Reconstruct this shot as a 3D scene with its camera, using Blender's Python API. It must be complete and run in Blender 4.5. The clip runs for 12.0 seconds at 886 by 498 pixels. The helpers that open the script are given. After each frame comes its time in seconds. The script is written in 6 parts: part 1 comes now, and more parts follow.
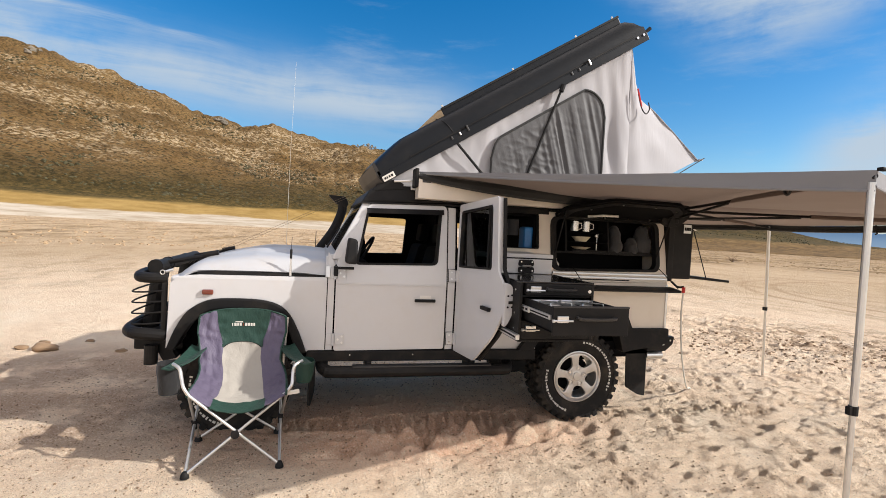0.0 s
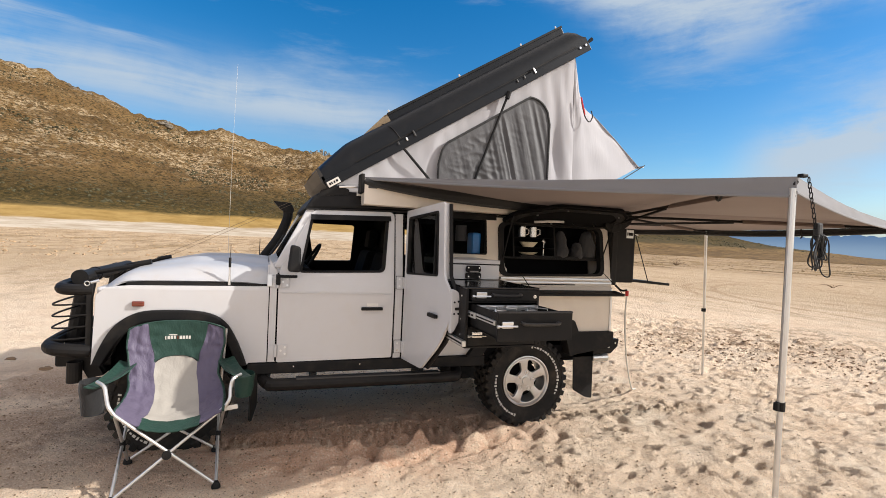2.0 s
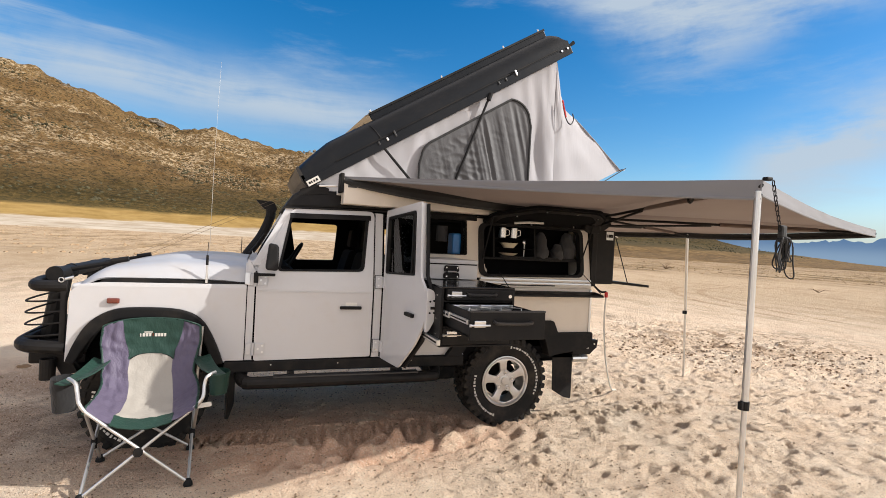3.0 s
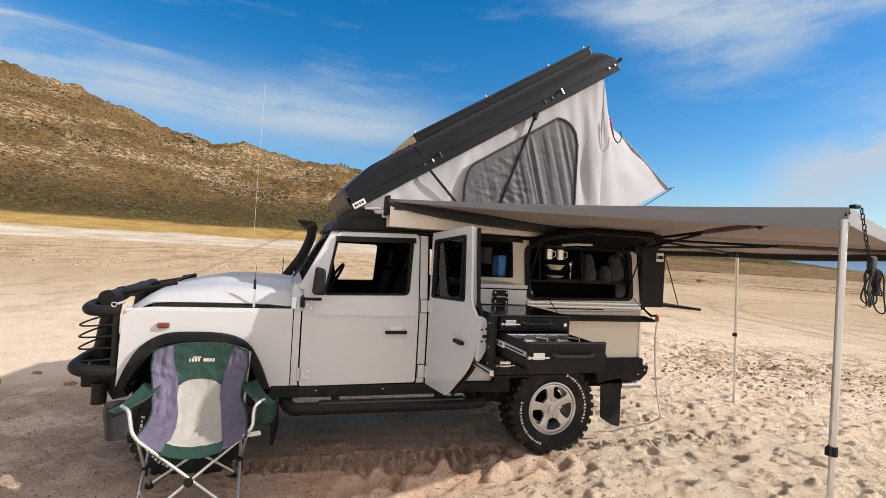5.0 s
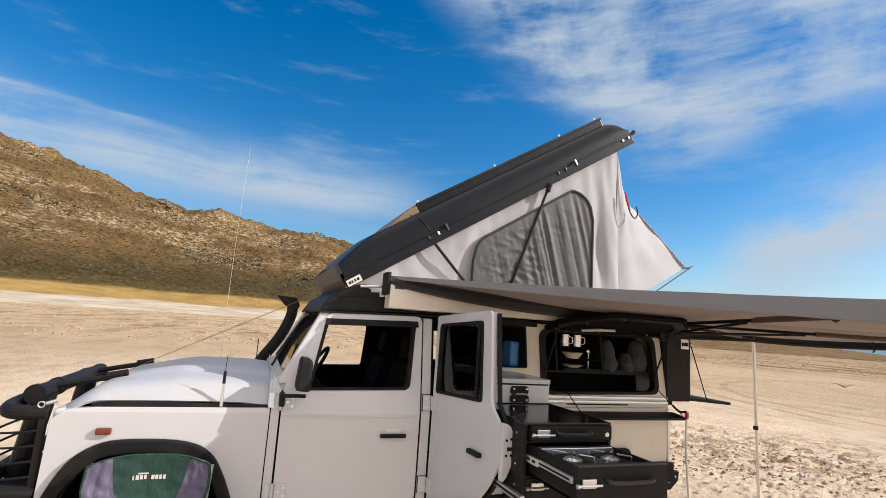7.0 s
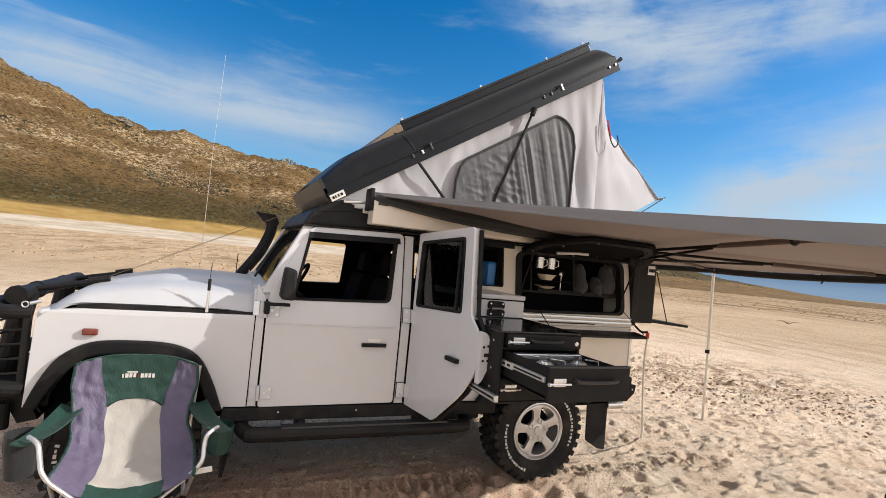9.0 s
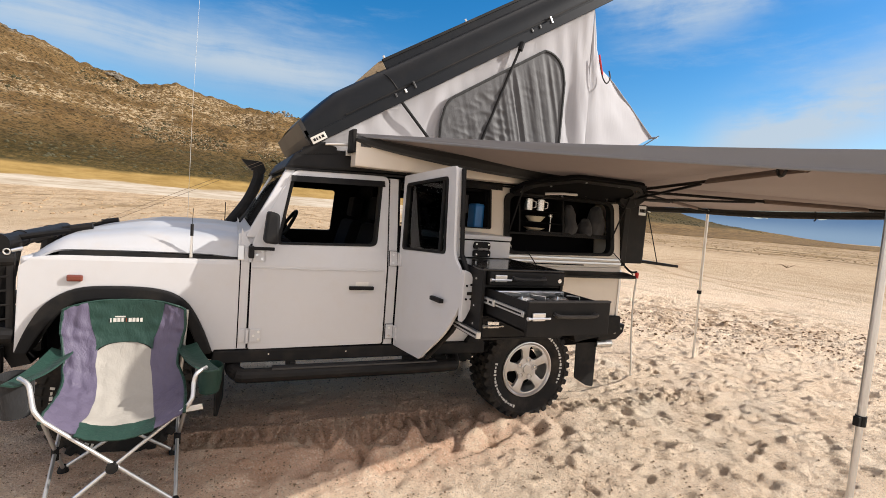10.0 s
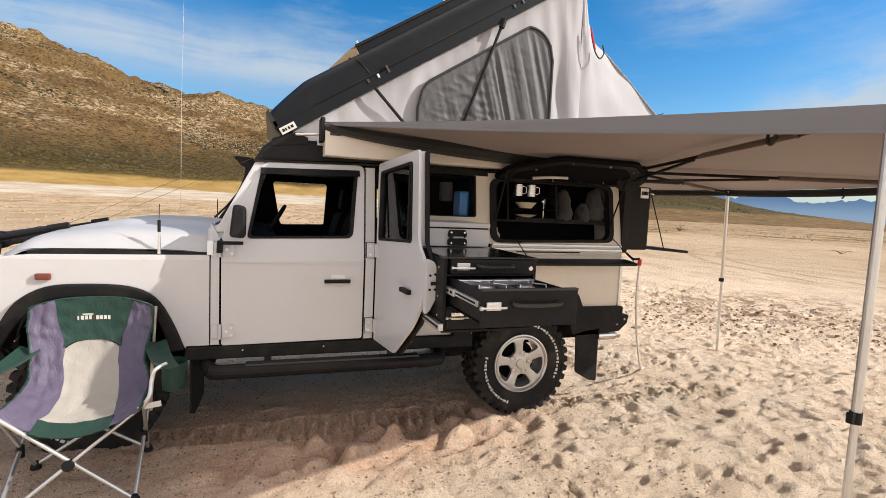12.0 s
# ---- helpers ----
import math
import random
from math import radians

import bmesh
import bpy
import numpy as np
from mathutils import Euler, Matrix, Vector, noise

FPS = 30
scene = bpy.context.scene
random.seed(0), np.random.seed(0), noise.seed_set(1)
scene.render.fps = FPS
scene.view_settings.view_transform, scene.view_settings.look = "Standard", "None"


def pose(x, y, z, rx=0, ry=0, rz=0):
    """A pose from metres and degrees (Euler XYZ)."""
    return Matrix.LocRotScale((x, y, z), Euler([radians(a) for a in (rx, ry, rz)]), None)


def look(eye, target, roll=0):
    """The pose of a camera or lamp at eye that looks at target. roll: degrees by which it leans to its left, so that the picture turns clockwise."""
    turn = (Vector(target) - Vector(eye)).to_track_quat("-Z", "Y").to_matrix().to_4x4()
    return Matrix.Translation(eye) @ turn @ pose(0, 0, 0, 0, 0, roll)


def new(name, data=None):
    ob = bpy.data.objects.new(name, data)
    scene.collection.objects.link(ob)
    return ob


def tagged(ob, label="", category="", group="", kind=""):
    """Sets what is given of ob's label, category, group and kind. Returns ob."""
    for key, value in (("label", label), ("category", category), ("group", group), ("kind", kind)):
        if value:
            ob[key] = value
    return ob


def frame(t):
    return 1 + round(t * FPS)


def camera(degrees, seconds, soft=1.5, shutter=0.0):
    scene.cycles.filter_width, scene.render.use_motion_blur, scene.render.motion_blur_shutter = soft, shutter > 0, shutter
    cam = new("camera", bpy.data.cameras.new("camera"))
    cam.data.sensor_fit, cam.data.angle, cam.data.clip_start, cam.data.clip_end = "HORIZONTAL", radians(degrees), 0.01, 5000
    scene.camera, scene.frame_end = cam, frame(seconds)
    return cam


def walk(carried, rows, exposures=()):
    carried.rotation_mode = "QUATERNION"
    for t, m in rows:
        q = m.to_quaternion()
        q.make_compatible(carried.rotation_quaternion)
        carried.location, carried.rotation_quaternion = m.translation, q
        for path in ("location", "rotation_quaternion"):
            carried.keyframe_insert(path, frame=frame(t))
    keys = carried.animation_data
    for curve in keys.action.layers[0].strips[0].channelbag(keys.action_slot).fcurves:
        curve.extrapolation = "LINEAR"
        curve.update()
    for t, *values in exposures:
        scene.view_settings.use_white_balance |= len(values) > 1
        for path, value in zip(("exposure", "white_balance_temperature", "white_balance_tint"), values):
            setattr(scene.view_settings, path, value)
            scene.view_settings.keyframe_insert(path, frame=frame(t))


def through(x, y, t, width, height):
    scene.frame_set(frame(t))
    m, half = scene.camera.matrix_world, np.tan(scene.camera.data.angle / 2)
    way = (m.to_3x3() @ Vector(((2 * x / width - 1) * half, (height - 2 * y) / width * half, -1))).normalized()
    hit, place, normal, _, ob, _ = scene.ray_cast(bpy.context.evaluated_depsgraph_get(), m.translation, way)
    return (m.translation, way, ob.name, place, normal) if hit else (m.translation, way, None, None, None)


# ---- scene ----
cam = camera(82.8, 12.0, soft=0.6)
PATH = [
    (0, (-2.284, -3.954, 1.601), (-1.797, -2.015, 1.531), 3.0),
    (0.5, (-2.276, -3.946, 1.609), (-1.767, -2.013, 1.561), 3.0),
    (1, (-2.249, -3.937, 1.613), (-1.659, -2.026, 1.576), 3.0),
    (1.5, (-2.225, -3.937, 1.608), (-1.585, -2.043, 1.573), 3.0),
    (2, (-2.207, -3.931, 1.601), (-1.553, -2.041, 1.566), 2.6),
    (2.5, (-2.161, -3.941, 1.608), (-1.494, -2.056, 1.574), 2.7),
    (2.7, (-2.141, -3.959, 1.603), (-1.458, -2.079, 1.576), 3.1),
    (4.3, (-2.033, -4.029, 1.565), (-1.405, -2.131, 1.529), 3.2),
    (4.5, (-2.08, -4.003, 1.585), (-1.469, -2.099, 1.541), 3.0),
    (5, (-2.252, -3.844, 1.676), (-1.666, -1.932, 1.689), 3.2),
    (5.5, (-2.32, -3.69, 1.741), (-1.701, -1.793, 1.883), 6.6),
    (6, (-2.247, -3.538, 1.757), (-1.603, -1.66, 1.996), 6.7),
    (6.5, (-2.239, -3.402, 1.756), (-1.603, -1.529, 2.049), 4.5),
    (6.7, (-2.268, -3.352, 1.768), (-1.627, -1.481, 2.066), 4.0),
    (8.3, (-2.448, -3.195, 1.711), (-1.682, -1.363, 1.949), 6.8),
    (8.5, (-2.453, -3.21, 1.698), (-1.68, -1.376, 1.895), 7.1),
    (9, (-2.397, -3.312, 1.654), (-1.61, -1.474, 1.698), 5.6),
    (9.5, (-2.339, -3.388, 1.612), (-1.545, -1.555, 1.525), 5.1),
    (10, (-2.282, -3.338, 1.595), (-1.488, -1.508, 1.448), 4.5),
    (10.5, (-2.229, -3.253, 1.594), (-1.414, -1.433, 1.448), 4.6),
    (11, (-2.105, -3.277, 1.578), (-1.291, -1.456, 1.431), 3.9),
    (11.5, (-1.907, -3.346, 1.566), (-1.212, -1.477, 1.403), 3.7),
    (12, (-1.846, -3.352, 1.566), (-1.195, -1.469, 1.394), 2.6),
]
walk(cam, [(t, look(eye, target, roll)) for t, eye, target, roll in PATH], exposures=[(0, 0.29, 6550, 11), (4.5, 0.29, 6550, 11), (5.5, 0.27, 6500, 11), (9, 0.26, 6500, 11), (10.5, 0.38, 6650, 11), (12, 0.36, 6650, 11)])

# ---- world and sun ----
SUN_AZ, SUN_EL = 113.0, 31.6          # degrees clockwise from +y, degrees above the horizon
sun_dir = Vector((math.sin(radians(SUN_AZ)) * math.cos(radians(SUN_EL)),
                  math.cos(radians(SUN_AZ)) * math.cos(radians(SUN_EL)), math.sin(radians(SUN_EL))))
sun = new("sun", bpy.data.lights.new("sun", "SUN"))
sun.data.energy, sun.data.angle, sun.data.color = 4.5, radians(0.55), (1.0, 0.965, 0.91)
sun.matrix_world = look(sun_dir * 60, (0, 0, 0))


class Nodes:
    """A small wrapper for writing node trees."""

    def __init__(self, tree):
        self.tree = tree
        tree.nodes.clear()

    def add(self, kind):
        return self.tree.nodes.new(kind)

    def link(self, a, b):
        self.tree.links.new(a, b)

    def put(self, node, name, value):
        if isinstance(value, bpy.types.NodeSocket):
            self.link(value, node.inputs[name])
        else:
            node.inputs[name].default_value = value

    def math(self, op, a, b=0.0, c=None, clamp=False):
        n = self.add("ShaderNodeMath")
        n.operation, n.use_clamp = op, clamp
        self.put(n, 0, a), self.put(n, 1, b)
        if c is not None:
            self.put(n, 2, c)
        return n.outputs[0]

    def mix(self, fac, a, b, blend="MIX"):
        n = self.add("ShaderNodeMixRGB")
        n.blend_type = blend
        self.put(n, 0, fac)
        for i, v in ((1, a), (2, b)):
            self.put(n, i, v if isinstance(v, bpy.types.NodeSocket) else (*v[:3], 1))
        return n.outputs[0]

    def noise(self, vec, scale, detail=4.0, rough=0.55, out="Fac"):
        n = self.add("ShaderNodeTexNoise")
        if vec is not None:
            self.link(vec, n.inputs["Vector"])
        n.inputs["Scale"].default_value, n.inputs["Detail"].default_value, n.inputs["Roughness"].default_value = scale, detail, rough
        return n.outputs[out]

    def ramp(self, fac, stops):
        n = self.add("ShaderNodeValToRGB")
        self.link(fac, n.inputs[0])
        els = n.color_ramp.elements
        while len(els) < len(stops):
            els.new(0.5)
        for el, (p, c) in zip(els, stops):
            el.position, el.color = p, (*(c if isinstance(c, tuple) else (c, c, c)), 1)
        return n.outputs[0]

    def step(self, v, a, b):
        n = self.add("ShaderNodeMapRange")
        n.interpolation_type = "SMOOTHSTEP"
        self.put(n, 0, v), self.put(n, 1, a), self.put(n, 2, b)
        return n.outputs[0]

    def mapped(self, vec, scale=(1, 1, 1), turn=(0, 0, 0), at=(0, 0, 0)):
        n = self.add("ShaderNodeMapping")
        self.link(vec, n.inputs[0])
        n.inputs["Scale"].default_value, n.inputs["Rotation"].default_value, n.inputs["Location"].default_value = scale, [radians(a) for a in turn], at
        return n.outputs[0]


world = bpy.data.worlds.new("sky")
scene.world = world
world.use_nodes = True
N = Nodes(world.node_tree)
sky = N.add("ShaderNodeTexSky")
sky.sky_type, sky.sun_disc = "NISHITA", False
sky.sun_elevation, sky.sun_rotation = radians(SUN_EL), radians(SUN_AZ)
sky.air_density, sky.dust_density, sky.ozone_density = 1.0, 0.6, 2.4
hsv = N.add("ShaderNodeHueSaturation")
N.link(sky.outputs[0], hsv.inputs["Color"])
hsv.inputs["Saturation"].default_value, hsv.inputs["Value"].default_value = 1.48, 0.92
way = N.add("ShaderNodeTexCoord").outputs["Generated"]
sep = N.add("ShaderNodeSeparateXYZ")
N.link(way, sep.inputs[0])
az = N.math("ADD", N.math("MULTIPLY", N.math("ARCTAN2", sep.outputs[0], sep.outputs[1]), 57.2958), 1.7)
el = N.math("MULTIPLY", N.math("ARCSINE", sep.outputs[2]), 57.2958)


def bump_of(v, mid, wide):
    """A soft hump of height one round mid."""
    q = N.math("DIVIDE", N.math("SUBTRACT", v, mid), wide)
    return N.math("POWER", 2.718, N.math("MULTIPLY", N.math("MULTIPLY", q, q), -1.0))


# cirrus: drawn out wisps in bearing and height, thick in a few broad fields
flat = N.add("ShaderNodeCombineXYZ")
N.link(az, flat.inputs[0]), N.link(el, flat.inputs[1])
bend = N.noise(flat.outputs[0], 0.05, 2, 0.45, "Color")
warp = N.add("ShaderNodeVectorMath")
warp.operation = "MULTIPLY_ADD"
N.link(bend, warp.inputs[0]), N.link(flat.outputs[0], warp.inputs[2])
warp.inputs[1].default_value = (9, 3.5, 0)
wisps = N.noise(N.mapped(warp.outputs[0], (0.030, 0.14, 1), (0, 0, -24), (3.1, 1.7, 0)), 1.6, 9, 0.64)
sheets = N.noise(N.mapped(warp.outputs[0], (0.018, 0.22, 1), (0, 0, 3), (1.4, 6.2, 0)), 1.4, 9, 0.62)
soft = N.noise(warp.outputs[0], 0.075, 7, 0.6)
# the field that rises to the right, its lower patch, and the long low band over the hill
rise = N.math("SUBTRACT", el, N.math("ADD", 14.0, N.math("MULTIPLY", N.math("SUBTRACT", az, 37.0), 0.25)))
right = N.math("MULTIPLY", N.step(rise, -0.5, 4.5), N.step(N.math("ADD", az, N.math("MULTIPLY", N.math("SUBTRACT", el, 15.0), 1.45)), 43.0, 56.0))
right = N.math("MULTIPLY", right, N.step(N.math("ADD", N.math("MULTIPLY", wisps, 0.55), N.math("MULTIPLY", soft, 0.45)), 0.36, 0.60))
lower = N.math("MULTIPLY", N.math("MULTIPLY", N.step(az, 48.0, 56.0), bump_of(N.math("SUBTRACT", el, N.math("MULTIPLY", N.math("SUBTRACT", az, 58.0), 0.36)), 10.2, 3.6)), N.step(N.math("ADD", N.math("MULTIPLY", wisps, 0.6), N.math("MULTIPLY", soft, 0.4)), 0.33, 0.54))
band = N.math("MULTIPLY", N.math("MULTIPLY", bump_of(N.math("ADD", el, N.math("MULTIPLY", az, 0.035)), 13.9, 2.9), N.math("SUBTRACT", 1.0, N.step(az, 8.0, 24.0))), N.step(N.math("ADD", N.math("MULTIPLY", sheets, 0.6), N.math("MULTIPLY", soft, 0.4)), 0.28, 0.56))
thread = N.math("MULTIPLY", N.math("MULTIPLY", bump_of(el, N.math("ADD", 17.8, N.math("MULTIPLY", N.math("ADD", az, 16.0), -0.01)), 0.50), N.math("SUBTRACT", 1.0, N.step(az, -12.0, -4.0))), N.step(sheets, 0.36, 0.62))
faint = N.math("MULTIPLY", N.step(wisps, 0.52, 0.80), 0.35)
# unseen white cirrus overhead and behind the view, added as fill light
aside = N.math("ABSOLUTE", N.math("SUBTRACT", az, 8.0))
unseen_sky = N.math("MAXIMUM", N.step(el, 36.0, 62.0), N.step(aside, 84.0, 125.0))
fill_noise = N.noise(N.mapped(way, (2.0, 2.6, 3.2)), 1.6, 8, 0.62)
fill_veil = N.math("MULTIPLY", unseen_sky, N.math("ADD", 0.30, N.math("MULTIPLY", N.step(fill_noise, 0.34, 0.66), 0.50)))
cloud = N.math("ADD", N.math("MULTIPLY", right, 0.85), N.math("MULTIPLY", lower, 1.0))
cloud = N.math("ADD", cloud, N.math("MULTIPLY", band, 0.95))
cloud = N.math("ADD", cloud, N.math("MULTIPLY", thread, 0.85))
cloud = N.math("ADD", cloud, faint)
cloud = N.math("MINIMUM", cloud, 0.92)
haze = N.math("MULTIPLY", N.step(el, 9.0, -1.0), 0.65)
tint = N.mix(haze, hsv.outputs[0], (1.8, 2.5, 3.7))
tint = N.mix(cloud, tint, (3.15, 3.75, 4.35))
tint = N.mix(fill_veil, tint, (11.6, 10.2, 9.0))
bg = N.add("ShaderNodeBackground")
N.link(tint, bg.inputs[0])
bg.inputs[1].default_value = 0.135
N.link(bg.outputs[0], N.add("ShaderNodeOutputWorld").inputs[0])


# ---- materials ----
def material(name, base, rough=0.5, metal=0.0, spec=0.5, vary=0.08, grain=40.0, bump=0.1, blotch=2.5, dust=0.0, coat=0.0, sheen=0.0, dist=0.002):
    """A painted, moulded or woven surface: base colour, two scales of variation, fine relief, optional dust."""
    m = bpy.data.materials.new(name)
    m.use_nodes = True
    n = Nodes(m.node_tree)
    pos = n.add("ShaderNodeTexCoord").outputs["Object"]
    fine, broad = n.noise(pos, grain, 5, 0.6), n.noise(pos, blotch, 4, 0.55)
    mixv = n.math("ADD", n.math("MULTIPLY", n.math("SUBTRACT", fine, 0.5), vary), n.math("MULTIPLY", n.math("SUBTRACT", broad, 0.5), vary * 1.6))
    col = n.add("ShaderNodeHueSaturation")
    col.inputs["Color"].default_value = (*base, 1)
    n.link(n.math("ADD", 1.0, mixv), col.inputs["Value"])
    out = col.outputs[0]
    if dust:
        patch = n.math("MULTIPLY", n.step(n.noise(pos, 6.0, 6, 0.65), 0.42, 0.75), dust)
        out = n.mix(patch, out, (0.42, 0.33, 0.23))
    b = n.add("ShaderNodeBsdfPrincipled")
    n.link(out, b.inputs["Base Color"])
    n.link(n.math("ADD", rough - 0.06, n.math("MULTIPLY", broad, 0.12)), b.inputs["Roughness"])
    b.inputs["Metallic"].default_value = metal
    b.inputs["Specular IOR Level"].default_value = spec
    b.inputs["Coat Weight"].default_value = coat
    b.inputs["Sheen Weight"].default_value = sheen
    if bump:
        r = n.add("ShaderNodeBump")
        r.inputs["Strength"].default_value, r.inputs["Distance"].default_value = bump, dist
        n.link(fine, r.inputs["Height"])
        n.link(r.outputs[0], b.inputs["Normal"])
    n.link(b.outputs[0], n.add("ShaderNodeOutputMaterial").inputs[0])
    return m


def fabric(name, base, rough=0.85, crease=0.5, scale=3.0, vary=0.1, through=0.0, crinkle=False, sheen=0.15, stretch=(1.0, 1.0, 0.45), slant=25):
    """Cloth with soft creases or sharp crinkles and a fine weave; through lets light shine through it."""
    m = bpy.data.materials.new(name)
    m.use_nodes = True
    n = Nodes(m.node_tree)
    pos = n.add("ShaderNodeTexCoord").outputs["Object"]
    folds = n.noise(n.mapped(pos, stretch, (0, slant, 0)), scale, 4, 0.55)
    if crinkle:
        bent = n.noise(n.mapped(pos, stretch, (0, slant + 10, 0)), scale, 6, 0.6)
        folds = n.math("POWER", n.math("ABSOLUTE", n.math("SUBTRACT", n.math("MULTIPLY", bent, 2.0), 1.0)), 0.9)
    weave = n.noise(pos, 350, 2, 0.5)
    broad = n.noise(pos, 1.7, 4, 0.6)
    col = n.add("ShaderNodeHueSaturation")
    col.inputs["Color"].default_value = (*base, 1)
    n.link(n.math("ADD", 1.0 - vary, n.math("MULTIPLY", n.math("ADD", broad, n.math("MULTIPLY", weave, 0.6)), vary * 1.25)), col.inputs["Value"])
    b = n.add("ShaderNodeBsdfPrincipled")
    n.link(col.outputs[0], b.inputs["Base Color"])
    b.inputs["Roughness"].default_value = rough
    b.inputs["Sheen Weight"].default_value = sheen
    r = n.add("ShaderNodeBump")
    r.inputs["Strength"].default_value, r.inputs["Distance"].default_value = crease, 0.03
    n.link(n.math("ADD", folds, n.math("MULTIPLY", weave, 0.01)), r.inputs["Height"])
    n.link(r.outputs[0], b.inputs["Normal"])
    out = b.outputs[0]
    if through:
        tr = n.add("ShaderNodeBsdfTranslucent")
        n.link(col.outputs[0], tr.inputs[0])
        mixs = n.add("ShaderNodeMixShader")
        mixs.inputs[0].default_value = through
        n.link(out, mixs.inputs[1]), n.link(tr.outputs[0], mixs.inputs[2])
        out = mixs.outputs[0]
    n.link(out, n.add("ShaderNodeOutputMaterial").inputs[0])
    return m


def glassy(name, tint=(0.8, 0.85, 0.85), dark=0.0):
    m = bpy.data.materials.new(name)
    m.use_nodes = True
    n = Nodes(m.node_tree)
    g, t, mx = n.add("ShaderNodeBsdfGlossy"), n.add("ShaderNodeBsdfTransparent"), n.add("ShaderNodeMixShader")
    g.inputs["Roughness"].default_value = 0.03
    t.inputs[0].default_value = (*tint, 1)
    fr = n.add("ShaderNodeFresnel")
    fr.inputs[0].default_value = 1.5
    n.link(fr.outputs[0], mx.inputs[0]), n.link(t.outputs[0], mx.inputs[1]), n.link(g.outputs[0], mx.inputs[2])
    n.link(mx.outputs[0], n.add("ShaderNodeOutputMaterial").inputs[0])
    return m


WHITE = material("white_paint", (0.55, 0.547, 0.553), 0.32, vary=0.05, grain=160, bump=0.03, blotch=1.5, dust=0.10, coat=0.4)
# white paint darkened so the bonnet's sunlight is dimmed in its colour
BONNET = material("dimmed_white_bonnet", (0.43, 0.435, 0.45), 0.42, vary=0.08, grain=120, bump=0.03, blotch=2.0, dust=0.22, coat=0.15)
# white paint with warm light bounced off the sand put into its colour
WARM_WHITE = material("warm_bounce_paint", (0.70, 0.63, 0.54), 0.42, vary=0.05, grain=160, bump=0.04, blotch=1.5, dust=0.10)
BLACK = material("black_plastic", (0.009, 0.009, 0.0095), 0.62, spec=0.18, vary=0.25, grain=220, bump=0.15, dust=0.035)
POWDER = material("black_powder_coat", (0.010, 0.0095, 0.0095), 0.5, spec=0.18, vary=0.25, grain=400, bump=0.2, dust=0.02)
SHELL = material("charcoal_shell_paint", (0.0070, 0.0085, 0.0110), 0.42, spec=0.16, vary=0.15, grain=500, bump=0.08, dust=0.012, coat=0.04)
RUBBER = material("tyre_rubber", (0.014, 0.0135, 0.013), 0.85, spec=0.25, vary=0.35, grain=90, bump=0.4, dust=0.08)
LETTER = material("raised_white_rubber", (0.62, 0.60, 0.56), 0.7, vary=0.15, dust=0.15)
ALLOY = material("silver_alloy", (0.62, 0.61, 0.60), 0.32, 0.75, vary=0.1, grain=120, bump=0.05, dust=0.16)
ALU = material("bare_aluminium", (0.66, 0.66, 0.65), 0.36, 0.9, vary=0.12, grain=160, bump=0.08, dust=0.05)
STEEL = material("zinc_plated_steel", (0.72, 0.72, 0.71), 0.28, 0.95, vary=0.15, grain=120, bump=0.06)
ORANGE = material("orange_lens", (0.15, 0.026, 0.012), 0.2, vary=0.1, coat=0.6)
# tan puts reflected sand into the deck front panel's own colour
TAN = material("tan_sand_reflection", (0.20, 0.14, 0.075), 0.5, vary=0.2, grain=60, dust=0.1)
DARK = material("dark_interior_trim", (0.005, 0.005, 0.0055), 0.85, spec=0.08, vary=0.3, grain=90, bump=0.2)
CANVAS = fabric("tent_canvas", (0.55, 0.54, 0.555), crease=0.35, scale=3.2, through=0.30, stretch=(1.5, 1.0, 0.25), slant=12)
MESHWIN = fabric("grey_window_fabric", (0.066, 0.065, 0.067), 0.66, crease=0.16, scale=5.0, vary=0.2, crinkle=True, stretch=(1.0, 1.0, 0.8), slant=-15)
# grey ripstop browned to put the sand's warm bounce into its underside
AWNING = fabric("warm_lit_ripstop", (0.150, 0.106, 0.086), 0.7, crease=0.25, scale=1.4, through=0.13)
VALANCE = fabric("awning_edge_cloth", (0.20, 0.20, 0.21), 0.8, crease=0.2, scale=2, through=0.08)
GREEN = fabric("green_polyester", (0.003, 0.033, 0.022), 0.6, crease=0.35, scale=6, crinkle=True, sheen=0.03)
PURPLE = fabric("mauve_polyester", (0.092, 0.076, 0.125), 0.6, crease=0.40, scale=6, crinkle=True, sheen=0.03)
SAND_CLOTH = fabric("stone_polyester", (0.35, 0.325, 0.285), 0.7, crease=0.30, scale=4, crinkle=True, sheen=0.05)
NET = fabric("black_netting", (0.008, 0.008, 0.009), 0.8, crease=0.8, scale=12)
STRAP = fabric("black_webbing", (0.012, 0.012, 0.012), 0.8, crease=0.2, scale=20)
BLUE = material("blue_plastic_bottle", (0.02, 0.16, 0.42), 0.35, vary=0.15)
BONE = material("pale_bowl_enamel", (0.62, 0.56, 0.42), 0.4, vary=0.1)
BAG = fabric("grey_sack_cloth", (0.036, 0.036, 0.038), 0.8, crease=0.9, scale=9)
WORKTOP = material("glossy_black_worktop", (0.008, 0.008, 0.009), 0.14, vary=0.2, grain=90, bump=0.02, dust=0.03)
HOB = material("worn_hob_steel", (0.022, 0.021, 0.020), 0.8, 0.0, 0.08, vary=0.25, grain=60)
NOSE = material("brown_nose_panel", (0.014, 0.0115, 0.009), 0.5, vary=0.2)
GRIP = material("grey_black_grip", (0.028, 0.027, 0.027), 0.5, vary=0.2, bump=0.1)
RED = material("red_fitting", (0.5, 0.02, 0.015), 0.4)
LINE = material("tan_cord", (0.17, 0.125, 0.08), 0.8, vary=0.2)
HOSE = material("white_hose", (0.62, 0.60, 0.55), 0.5, vary=0.15, dust=0.1)
